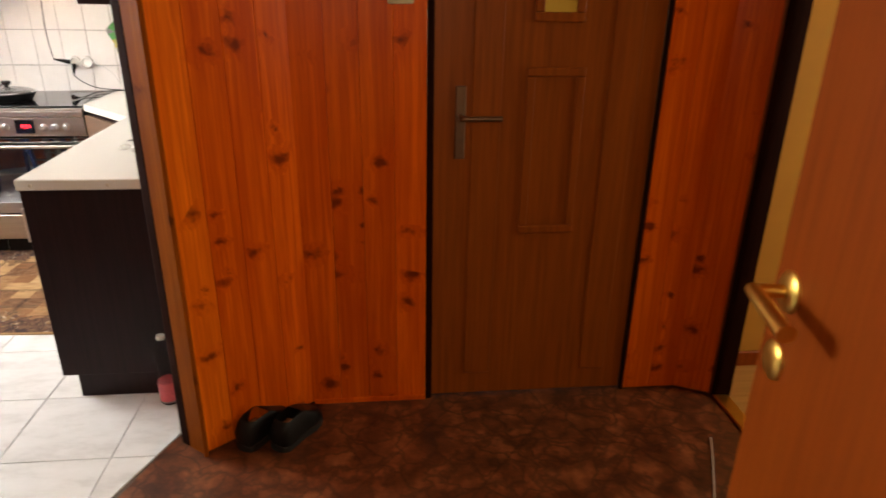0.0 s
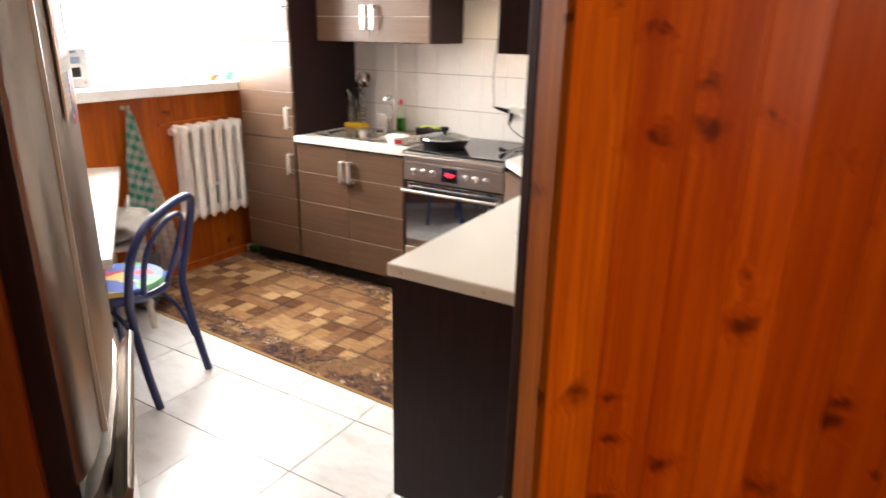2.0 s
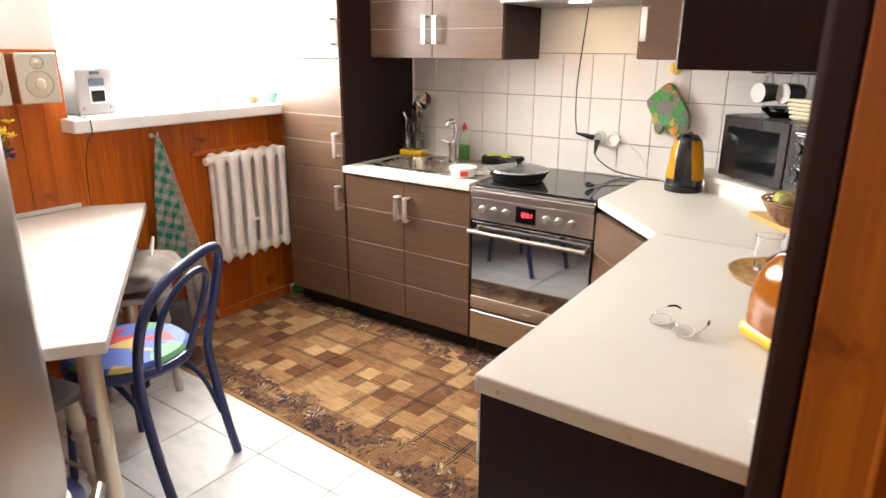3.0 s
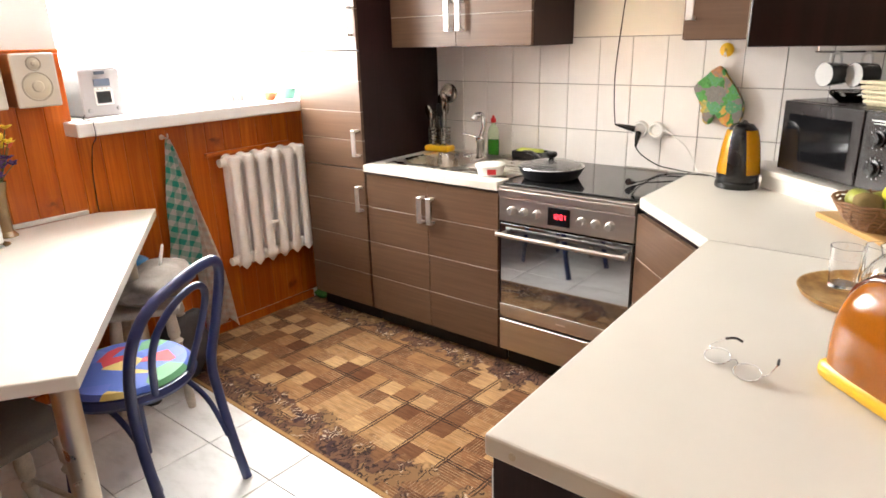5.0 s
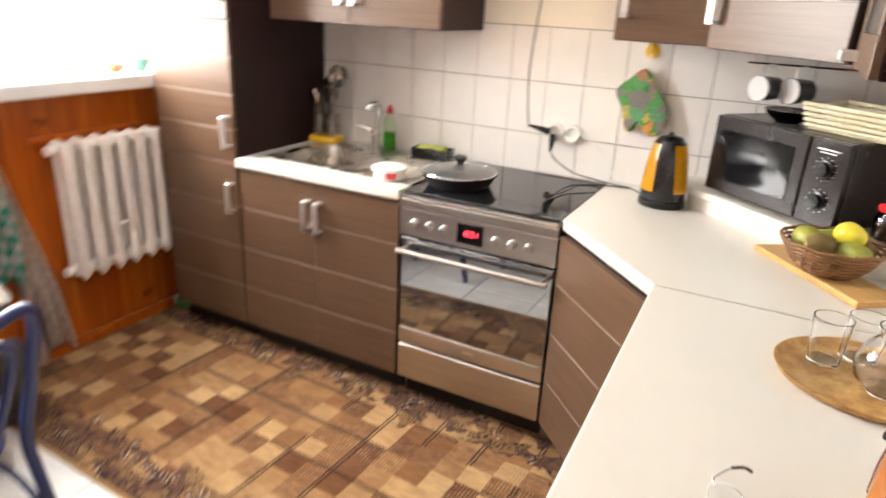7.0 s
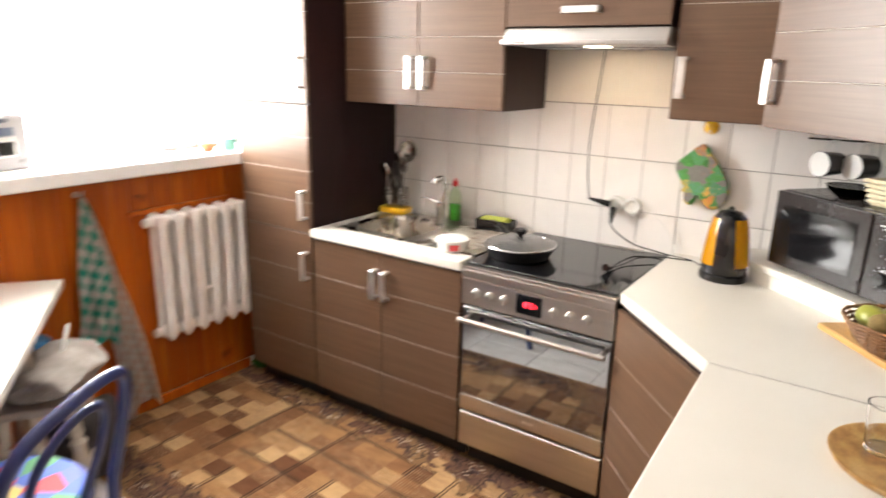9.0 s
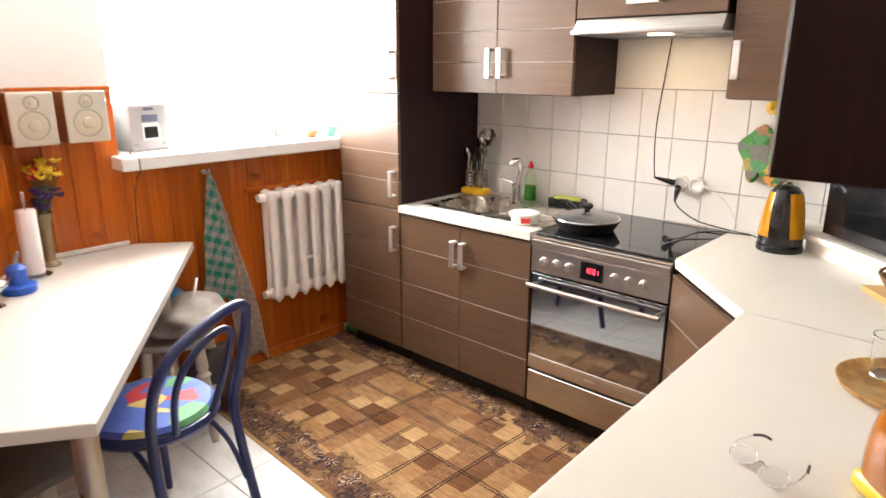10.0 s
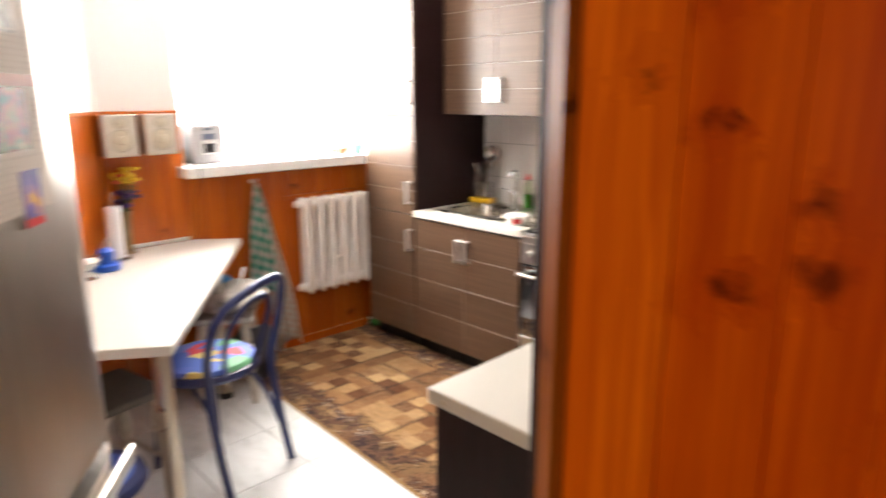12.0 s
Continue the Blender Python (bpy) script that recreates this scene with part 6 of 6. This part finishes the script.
part("cup", turned([(0.030, 0.0), (0.038, 0.05), (0.038, 0.054), (0.034, 0.052), (0.028, 0.006), (0.0, 0.006)], 24), plain("pale_green_glaze", (0.13, 0.30, 0.24), 0.4, vary=0.4, scale=40), cup, smooth=True)
vial = thing("drinking_glass", pose(-3.55, 3.33, 1.1635), "small clear glass on the sill", "glass")
part("glass", turned([(0.024, 0.0), (0.030, 0.07), (0.027, 0.07), (0.021, 0.006), (0.0, 0.006)], 24), CLEAR, vial, smooth=True)


def check_cloth(name, a, b, size):
    """Checked kitchen cloth."""
    m, tree, bsdf = shader(name)
    at = put(tree, "ShaderNodeMapping", {"Vector": put(tree, "ShaderNodeTexCoord").outputs["Object"], "Rotation": (radians(24), 0, 0)}).outputs[0]
    xyz = put(tree, "ShaderNodeSeparateXYZ", {0: at})
    one = sums(tree, "GREATER_THAN", sums(tree, "FRACT", sums(tree, "MULTIPLY_ADD", xyz.outputs[1], 1 / size, 50.0)), 0.5)
    two = sums(tree, "GREATER_THAN", sums(tree, "FRACT", sums(tree, "MULTIPLY_ADD", xyz.outputs[2], 1 / size, 50.0)), 0.5)
    c = blend(tree, sums(tree, "MULTIPLY", sums(tree, "ADD", one, two), 0.5), a, b)
    weave = clouds(tree, place(tree), 260, 2)
    tree.links.new(blend(tree, 0.2, c, weave, "MULTIPLY"), bsdf.inputs["Base Color"])
    bsdf.inputs["Roughness"].default_value = 0.95
    relief(tree, bsdf, weave, 0.4, 0.001)
    return m


def hanging(name, label, material, y, top, bottom, lean, width, folds, depth, x):
    """A cloth gathered at a hook, fanning out in folds."""
    ob = thing(name, pose(x, y, bottom), label, "towel")
    bm, rows = bmesh.new(), []
    for k in range(25):
        v = k / 24
        w = 0.022 + (width - 0.022) * v ** 0.8
        row = []
        for j in range(29):
            u = j / 28 - 0.5
            wave = math.sin(u * folds * 2 * math.pi + 1.2 * v) * depth * (0.35 + 0.65 * v) + 0.006 * noise.noise(Vector((u * 5, v * 5, y)))
            row.append(bm.verts.new((max(wave, -0.011), u * w * (0.92 + 0.10 * math.sin(9 * v + 4 * u)) + lean * v + 0.012 * math.sin(3 * v), (top - bottom) * (1 - v) + 0.035 * v ** 3 * math.sin(7 * u + 1.0))))
        rows.append(row)
    for a, b in zip(rows, rows[1:]):
        for j in range(28):
            bm.faces.new((a[j], a[j + 1], b[j + 1], b[j]))
    bmesh.ops.solidify(bm, geom=bm.faces, thickness=0.003)
    part("cloth", bm, material, ob, smooth=True)
    return ob


hanging("tea_towel", "green and white checked tea towel on a hook", check_cloth("green_check", (0.92, 0.89, 0.83), (0.06, 0.50, 0.37), 0.052), 2.785, 1.045, 0.40, 0.005, 0.215, 3.0, 0.016, -3.332)
hanging("towel", "long beige printed towel hanging behind the tea towel", check_cloth("beige_print", (0.95, 0.88, 0.80), (0.86, 0.68, 0.56), 0.034), 2.80, 1.03, 0.05, 0.160, 0.21, 3.0, 0.018, -3.352)
peg = thing("wall_hook", pose(-3.386, 2.79, 1.05, 0, 90, 0), "small metal hook on the panelling", "hook")
part("plate", turned([(0.012, 0.0), (0.012, 0.003), (0.0, 0.004)], 14), BRUSHED, peg, smooth=True)
part("peg", tube([(0, 0, 0.003), (0, 0, 0.05), (-0.02, 0, 0.056)], 0.004, 8, 4), BRUSHED, peg, smooth=True)
structure(part("trim_batten", box(-3.387, -3.365, 2.99, 3.50, 0.925, 0.945, 0.003), PINE), "pine batten behind the radiator top", "trim")


# ---- stools and bags ----
def spindle_stool(m, label, seat_material):
    ob = thing("stool", m, label, "stool", "painted stools")
    part("seat", box(-0.165, 0.165, -0.145, 0.145, 0.425, 0.455, 0.010, 3), seat_material, ob, smooth=True)
    for sx in (-1, 1):
        for sy in (-1, 1):
            lean = Matrix.Translation((sx * 0.155, sy * 0.133, 0)) @ pose(0, 0, 0, sy * 4.5, -sx * 4.5, 0)
            part("leg", turned([(0.012, 0.0), (0.016, 0.05), (0.013, 0.10), (0.020, 0.14), (0.012, 0.155), (0.019, 0.17), (0.022, 0.22), (0.017, 0.28), (0.024, 0.30), (0.014, 0.315), (0.020, 0.33), (0.017, 0.425)], 14, lean @ scaled(1.25, 1.25, 1)), OLD_PAINT, ob, smooth=True)
    for sy in (-1, 1):
        part("rung", tube([(-0.142, sy * 0.122, 0.155), (0.142, sy * 0.122, 0.155)], [0.008, 0.013, 0.008], 8, 0), OLD_PAINT, ob)
    return ob


GREY_SEAT = plain("grey_worn_seat", (0.40, 0.37, 0.33), 0.7, vary=0.25, scale=20)
DARK_SEAT = plain("dark_worn_seat", (0.10, 0.085, 0.07), 0.6, vary=0.25, scale=20)
spindle_stool(pose(-3.05, 2.43, 0.0022, 0, 0, -34), "cream painted stool with turned legs by the window", GREY_SEAT)
spindle_stool(pose(-2.47, 1.69, 0.0022, 0, 0, 12), "cream painted stool with turned legs under the table", DARK_SEAT)
bag = thing("cloth_bag", pose(-3.06, 2.475, 0.458, 0, 0, -30), "crumpled grey cloth bag lying on the stool", "bag")
part("bag", blob(Matrix.Translation((0, 0, 0.058)) @ scaled(0.20, 0.165, 0.066), 4, 0.34, 4), plain("grey_bag_cloth", (0.30, 0.265, 0.235), 0.9, vary=0.4, scale=18, bump=0.6), bag, smooth=True)
part("strap", tube([(-0.08, 0.03, 0.09), (-0.10, 0.05, 0.15), (-0.05, 0.06, 0.19), (0.02, 0.05, 0.15), (0.05, 0.03, 0.09)], 0.006, 8, 6), PLASTIC_WHITE, bag, smooth=True)
blue_bag = thing("plastic_bag", pose(-3.17, 2.47, 0.578), "small blue plastic bag on top of the grey bag", "bag")
part("bag", blob(scaled(0.065, 0.055, 0.026), 3, 0.5, 9), plain("blue_bag_film", (0.03, 0.22, 0.50), 0.35, vary=0.3, scale=25, bump=0.5), blue_bag, smooth=True)
sack = thing("shopping_bag", pose(-3.13, 2.60, 0.0022, 0, 0, 15), "dark grey shopping bag on the floor by the wall", "bag")
part("bag", blob(Matrix.Translation((0, 0, 0.155)) @ scaled(0.12, 0.13, 0.157), 4, 0.3, 12), plain("dark_bag", (0.050, 0.046, 0.048), 0.55, vary=0.4, scale=14, bump=0.6), sack, smooth=True)
rag = thing("green_cloth", pose(-3.325, 3.60, 0.01), "small green cloth in the corner by the plinth", "cloth")
part("cloth", blob(Matrix.Translation((0, 0, 0.018)) @ scaled(0.05, 0.045, 0.022), 3, 0.4, 21), plain("green_rag", (0.03, 0.14, 0.02), 0.9, vary=0.3, scale=30), rag, smooth=True)

round_stool = thing("stool", pose(-1.914, 1.451, 0.0022), "round blue stool with a printed seat", "stool")
part("seat_ring", turned([(0.10, 0.415), (0.165, 0.415), (0.172, 0.428), (0.165, 0.448), (0.14, 0.452)], 36), BLUE, round_stool, smooth=True)
part("seat_pad", turned([(0.135, 0.452), (0.125, 0.458), (0.0, 0.462)], 30), SEAT_PRINT, round_stool, "printed seat pad", True)
for k in range(4):
    a = radians(45 + 90 * k)
    part("leg", tube([(0.165 * math.cos(a), 0.165 * math.sin(a), 0.0), (0.135 * math.cos(a), 0.135 * math.sin(a), 0.25), (0.115 * math.cos(a), 0.115 * math.sin(a), 0.42)], [0.012, 0.015, 0.017], 10, 5), BLUE, round_stool, smooth=True)


# ---- on the table ----
Z_TABLE = 0.7705


def on_table(x, y, out=0.03):
    p = Vector((x, y)) + INTO * out
    return pose(p.x, p.y, Z_TABLE)


vase = thing("vase", on_table(-3.315, 2.055, 0.025), "brown glass vase of yellow and purple flowers", "vase")
part("vase", turned([(0.036, 0.0), (0.036, 0.004), (0.022, 0.02), (0.021, 0.12), (0.026, 0.17), (0.036, 0.21), (0.033, 0.21), (0.022, 0.165), (0.016, 0.12), (0.0, 0.03)], 24), plain("brown_vase_glass", (0.22, 0.14, 0.06), 0.15, vary=0.2, scale=20), vase, smooth=True)
YELLOW_PETAL = plain("yellow_petals", (0.75, 0.52, 0.02), 0.6, vary=0.2, scale=60)
PURPLE_PETAL = plain("purple_petals", (0.05, 0.018, 0.11), 0.7, vary=0.3, scale=60)
RED_PETAL = plain("red_petals", (0.55, 0.06, 0.03), 0.6, vary=0.2, scale=60)
STALK = plain("green_stalks", (0.06, 0.10, 0.03), 0.7, vary=0.3)
rng = random.Random(5)
for k in range(40):
    a, r = rng.uniform(0, 2 * math.pi), rng.uniform(0.01, 0.105)
    low = k % 2
    z = rng.uniform(0.23, 0.31) if low else rng.uniform(0.33, 0.41)
    petal = PURPLE_PETAL if low else (RED_PETAL if k % 10 == 4 else YELLOW_PETAL)
    tip = Vector((r * math.cos(a), abs(r * math.sin(a)) * 1.0 - 0.02, z))
    stem = part("stem", tube([(0, 0, 0.10), (tip.x * 0.25, tip.y * 0.25, 0.20), tip], 0.0018, 5, 4), STALK, vase)
    bm = bmesh.new()
    for j in range(6):
        b = 2 * math.pi * j / 6 + rng.uniform(-0.2, 0.2)
        join(bm, blob(Matrix.Translation(tip) @ pose(0, 0, 0, 0, -35 + rng.uniform(-20, 20), math.degrees(b)) @ Matrix.Translation((0.012, 0, 0)) @ scaled(0.018, 0.010, 0.003), 1))
    part("flower", bm, petal, stem, smooth=True)

roll = thing("paper_towel", on_table(-3.205, 1.97, 0.025), "white paper towel roll on a wire stand", "paper towel")
part("roll", turned([(0.020, 0.012), (0.033, 0.012), (0.034, 0.014), (0.034, 0.250), (0.033, 0.252), (0.020, 0.252)], 28), plain("kitchen_paper", (0.80, 0.79, 0.77), 0.95, vary=0.04, bump=0.5), roll, smooth=True)
part("stand", turned([(0.055, 0.0), (0.056, 0.004), (0.0, 0.006)], 28), CHROME, roll, smooth=True)
part("loop", tube([(-0.012, 0, 0.006), (-0.012, 0, 0.28), (-0.010, 0, 0.31), (0.0, 0, 0.322), (0.010, 0, 0.31), (0.012, 0, 0.28), (0.012, 0, 0.006)], 0.0022, 8, 4), CHROME, roll, smooth=True)
BLUE_PLASTIC = plain("bright_blue_plastic", (0.01, 0.09, 0.52), 0.35, vary=0.08)
caddy = thing("sugar_dispenser", on_table(-3.05, 1.870, 0.03), "bright blue plastic dish with glass and spoon", "dispenser")
part("dish", turned([(0.052, 0.0), (0.056, 0.004), (0.056, 0.026), (0.050, 0.030), (0.0, 0.031)], 28), BLUE_PLASTIC, caddy, smooth=True)
part("cup", turned([(0.030, 0.0315), (0.033, 0.085), (0.022, 0.098), (0.012, 0.102)], 24), BLUE_PLASTIC, caddy, smooth=True)
part("spout", tube([(0.0, 0.0, 0.10), (0.006, 0.004, 0.125), (0.020, 0.01, 0.145)], [0.010, 0.007, 0.005], 10, 5), SILVER_PLASTIC, caddy, smooth=True)
coupe = thing("dessert_glass", on_table(-2.945, 1.765, 0.035), "clear glass dessert bowl on a short foot", "dessert glass")
part("bowl", turned([(0.032, 0.0), (0.030, 0.004), (0.008, 0.010), (0.007, 0.030), (0.012, 0.036), (0.052, 0.075), (0.060, 0.090), (0.057, 0.090), (0.048, 0.076), (0.0, 0.042)], 32), CLEAR, coupe, smooth=True)
part("filling", turned([(0.010, 0.044), (0.046, 0.075), (0.030, 0.084), (0.0, 0.087)], 24), plain("sugar", (0.78, 0.77, 0.74), 0.8), coupe, smooth=True)

# ---- calendar on the fridge ----
CARD = plain("calendar_paper", (0.60, 0.53, 0.46), 0.7, vary=0.06)
INK = plain("calendar_print", (0.55, 0.48, 0.415), 0.7)
PINK_BAND = plain("pink_print", (0.48, 0.27, 0.22), 0.6, vary=0.2, scale=30)
ORANGE = plain("orange_print", (0.72, 0.22, 0.04), 0.6, vary=0.25, scale=30)


def picture(name, *stops):
    m, tree, bsdf = shader(name)
    tree.links.new(ramp(tree, clouds(tree, place(tree), 26, 3), *stops), bsdf.inputs["Base Color"])
    bsdf.inputs["Roughness"].default_value = 0.5
    return m


FRUIT = picture("fruit_photo", (0.36, (0.015, 0.03, 0.01)), (0.45, (0.20, 0.018, 0.010)), (0.52, (0.26, 0.07, 0.012)), (0.58, (0.05, 0.08, 0.015)), (0.68, (0.42, 0.26, 0.12)))
DUSK = picture("purple_photo", (0.35, (0.04, 0.03, 0.20)), (0.5, (0.16, 0.08, 0.36)), (0.65, (0.65, 0.32, 0.05)))
GREY_PHOTO = picture("grey_photo", (0.35, (0.15, 0.12, 0.10)), (0.6, (0.55, 0.52, 0.48)))
cal = thing("wall_calendar", pose(*on_slant(2.142, 0.6245), 1.335, 0, 0, SLANT), "paper wall calendar with fruit pictures on the fridge", "calendar")
part("backing", box(0.0, 0.228, 0.0, 0.0015, 0.0, 0.46, 0.0004), CARD, cal)
for x0, x1, z0, z1, paint, name in ((0.006, 0.180, 0.196, 0.214, PINK_BAND, "band"), (0.1805, 0.218, 0.190, 0.208, ORANGE, "band"), (0.219, 0.2275, 0.0, 0.46, ORANGE, "band"), (0.052, 0.170, 0.098, 0.194, FRUIT, "photo"), (0.008, 0.050, 0.098, 0.186, CARD, "date_pad"), (0.172, 0.216, 0.098, 0.186, CARD, "date_pad"), (0.045, 0.110, -0.010, 0.066, DUSK, "photo"), (0.045, 0.110, -0.024, -0.011, RED, "band"), (0.060, 0.165, 0.275, 0.360, GREY_PHOTO, "photo"), (0.012, 0.216, 0.086, 0.090, INK, "band")):
    part(name, box(x0, x1, 0.0017, 0.0027, z0, z1), paint, cal)
for x0, x1, z0, n in ((0.016, 0.056, 0.108, 8), (0.174, 0.210, 0.108, 8), (0.118, 0.214, 0.008, 8), (0.012, 0.216, 0.222, 7)):
    for k in range(n):
        part("print_line", box(x0, x1, 0.0029, 0.0034, z0 + 0.0095 * k, z0 + 0.0095 * k + 0.0028), INK, cal)

# ---- hall things ----
switch = thing("light_switch", pose(0.294, 1.8725, 1.490, 90, 0, 0), "ivory light switch on the pine wall", "light switch")
part("frame", box(-0.041, 0.041, -0.041, 0.041, 0.0, 0.010, 0.006, 2), IVORY, switch, smooth=True)
part("rocker", box(-0.028, 0.028, -0.028, 0.028, 0.0102, 0.014, 0.003, 2), IVORY, switch, smooth=True)


def shoe(x, y, turn):
    ob = thing("shoe", pose(x, y, 0.0, 0, 0, turn) @ scaled(0.78, 1.15, 1.38), "black leather slip-on shoe with a tan insole", "shoe", "pair of shoes")
    foot_line = smooth_line([(0.0, 0.036, 0), (-0.035, 0.028, 0), (-0.042, 0.0, 0), (-0.035, -0.028, 0), (0.0, -0.036, 0), (0.10, -0.040, 0), (0.18, -0.050, 0), (0.235, -0.034, 0), (0.252, 0.0, 0), (0.235, 0.034, 0), (0.18, 0.046, 0), (0.10, 0.036, 0)], 3, True)
    part("sole", prism([(p.x, p.y) for p in foot_line], 0.0, 0.018, 0.003, 1), RUBBER, ob)
    bm, rows = bmesh.new(), []
    n = len(foot_line)
    for lift, shrink in ((0.0182, 0.97), (0.045, 0.99), (0.070, 0.86), (0.078, 0.74)):
        row = []
        for p in foot_line:
            toe = max(0.0, min(1.0, (p.x - 0.10) / 0.15))
            z = lift if lift < 0.02 else lift * (1 - 0.42 * toe)
            row.append(bm.verts.new((0.10 + (p.x - 0.10) * (shrink if lift > 0.02 else 0.98), p.y * shrink, z)))
        rows.append(row)
    for a, b in zip(rows, rows[1:]):
        bridge(bm, a, b)
    top = rows[-1]
    cap = [v for v in top if v.co.x > 0.085]
    bm.faces.new(cap) if len(cap) > 2 else None
    bmesh.ops.solidify(bm, geom=bm.faces, thickness=0.003)
    part("upper", bm, SHOE, ob, smooth=True)
    part("insole", prism([(0.05 + (p.x - 0.05) * 0.8, p.y * 0.72) for p in foot_line if p.x < 0.12], 0.0185, 0.046), INSOLE, ob, "tan insole")
    return ob


shoe(-0.258, 1.640, 58)
shoe(-0.138, 1.628, 60)

# thin cord on the hall floor
cord = thing("cord", Matrix.Identity(4), "thin white cord lying on the brown hall floor", "cord")
part("cord", tube([(1.387, 1.549, 0.0045), (1.348, 1.458, 0.0045), (1.296, 1.348, 0.0045), (1.255, 1.260, 0.0045)], 0.0022, 8, 6), PLASTIC_WHITE, cord, smooth=True)


# ---- boards and tiles, last ----
boards(wall_window, (-3.40, 2.03), (-3.40, 2.42), 0.05, 1.43, 0.098, PINE, side=-1)
boards(wall_window, (-3.40, 2.42), (-3.40, 4.10), 0.05, 1.104, 0.099, PINE, side=-1)
boards(wall_slant, on_slant(0.012, 0), on_slant(2.0, 0), 0.05, 1.43, 0.098, PINE)
structure(part("baseboard", box(-3.388, -3.372, 2.05, 3.575, 0.0, 0.05, 0.003), PINE), "orange pine baseboard under the window wall", "baseboard")
structure(part("trim_panelling", box(-3.40, -3.378, 2.04, 2.42, 1.4305, 1.448, 0.003), PINE), "pine ledge on top of the panelling", "trim")
structure(part("trim_panelling", moved(box(0.03, 2.0, 0.0, 0.022, 1.4305, 1.448, 0.003), pose(CORNER.x, CORNER.y, 0, 0, 0, SLANT)), PINE), "pine ledge on top of the panelling", "trim")
# first board painted brighter, as if light fell on it
boards(wall_hall_door, (-0.397, 1.613), (-0.318, 1.677), 0.012, 2.5, 0.11, PINE_LIT, side=-1)
boards(wall_hall_door, (-0.3178, 1.6772), EDGE_B, 0.012, 2.5, 0.11, PINE_HALL, side=-1)
boards(wall_hall_door, (-0.055, 1.885), (0.377, 1.885), 0.012, 2.5, 0.098, PINE_HALL, side=-1)
boards(wall_hall_end, (1.175, 1.885), (1.39, 1.885), 0.012, 2.5, 0.105, PINE_HALL, side=-1)
boards(wall_hall_side, (1.392, 1.884), (1.514, 1.823), 0.012, 2.5, 0.105, PINE_HALL, side=-1)
structure(part("baseboard", box(-0.05, 0.377, 1.868, 1.8735, 0.0, 0.02, 0.001), PINE_HALL), "pine strip at the foot of the hall wall", "baseboard")

# white wall tiles, 15 x 20 cm
TILE_X, TILE_Z = 0.1548, 0.2080
tile = part("tile", box(0.0015, TILE_X - 0.0015, -0.006, 0.001, 0.0015, TILE_Z - 0.0015, 0.0012), WHITE_TILE, wall_back)
tile.matrix_basis = Matrix.Translation((-2.013 + 9 * TILE_X, 4.105, 0.8145))
for i in range(-6, 10):
    for k in range(3):
        if (i, k) != (9, 0):
            share("tile", tile.data, wall_back, Matrix.Translation((-2.013 + i * TILE_X, 4.105, 0.8145 + k * TILE_Z)))
part("plaster", box(-3.398, -0.396, 4.1012, 4.1058, 1.4405, HEIGHT - 0.001), CREAM_PAINT, wall_back, "cream painted plaster above the tiles")
for i in range(13):
    for k in range(3):
        share("tile", tile.data, wall_right, pose(-0.395, 4.095 - i * TILE_X, 0.8145 + k * TILE_Z, 0, 0, -90))

# white floor tiles
STEP = 0.370


def inside(p, outline):
    hit, n = False, len(outline)
    for i in range(n):
        (x0, y0), (x1, y1) = outline[i], outline[(i + 1) % n]
        if (y0 > p[1]) != (y1 > p[1]) and p[0] < (x1 - x0) * (p[1] - y0) / (y1 - y0) + x0:
            hit = not hit
    return hit


def clipped(points, a, b):
    """The part of an outline to the left of the line from a to b."""
    out = []
    for i in range(len(points)):
        p, q = points[i], points[(i + 1) % len(points)]
        dp = (b[0] - a[0]) * (p[1] - a[1]) - (b[1] - a[1]) * (p[0] - a[0])
        dq = (b[0] - a[0]) * (q[1] - a[1]) - (b[1] - a[1]) * (q[0] - a[0])
        if dp >= 0:
            out.append(p)
        if dp * dq < 0:
            t = dp / (dp - dq)
            out.append((p[0] + (q[0] - p[0]) * t, p[1] + (q[1] - p[1]) * t))
    return out


whole = None
SLANT_A, SLANT_B = on_slant(3.2, 0.005), on_slant(-0.2, 0.005)
for i in range(-4, 6):
    for k in range(-4, 7):
        x, y = -2.19 + i * STEP, 1.98 + k * STEP
        square = [(x + 0.002, y + 0.002), (x + STEP - 0.002, y + 0.002), (x + STEP - 0.002, y + STEP - 0.002), (x + 0.002, y + STEP - 0.002)]
        cut = clipped(clipped(clipped(square, (-0.80, 0.93), (-0.528, 1.69)), SLANT_B, SLANT_A), (-3.398, 5.0), (-3.398, 0.0))
        cut = clipped(clipped(cut, (-0.528, 1.69), (-0.40, 1.99)) if cut else cut, (-0.41, 0.0), (-0.41, 5.0)) if cut else cut
        cut = clipped(cut, (0.0, 4.09), (-4.0, 4.09)) if cut else cut
        if len(cut) < 3:
            continue
        if len(cut) == 4 and all((Vector(a) - Vector(b)).length < 1e-6 for a, b in zip(cut, square)):
            if whole is None:
                whole = part("tile", prism([(0.002, 0.002), (STEP - 0.002, 0.002), (STEP - 0.002, STEP - 0.002), (0.002, STEP - 0.002)], -0.006, 0.002, 0.001, 1), FLOOR_TILE, floor_kitchen)
                whole.location = (x, y, 0)
            else:
                share("tile", whole.data, floor_kitchen, Matrix.Translation((x, y, 0)))
        else:
            part("tile", prism([(a - x, b - y) for a, b in cut], -0.006, 0.002), FLOOR_TILE, floor_kitchen).location = (x, y, 0)
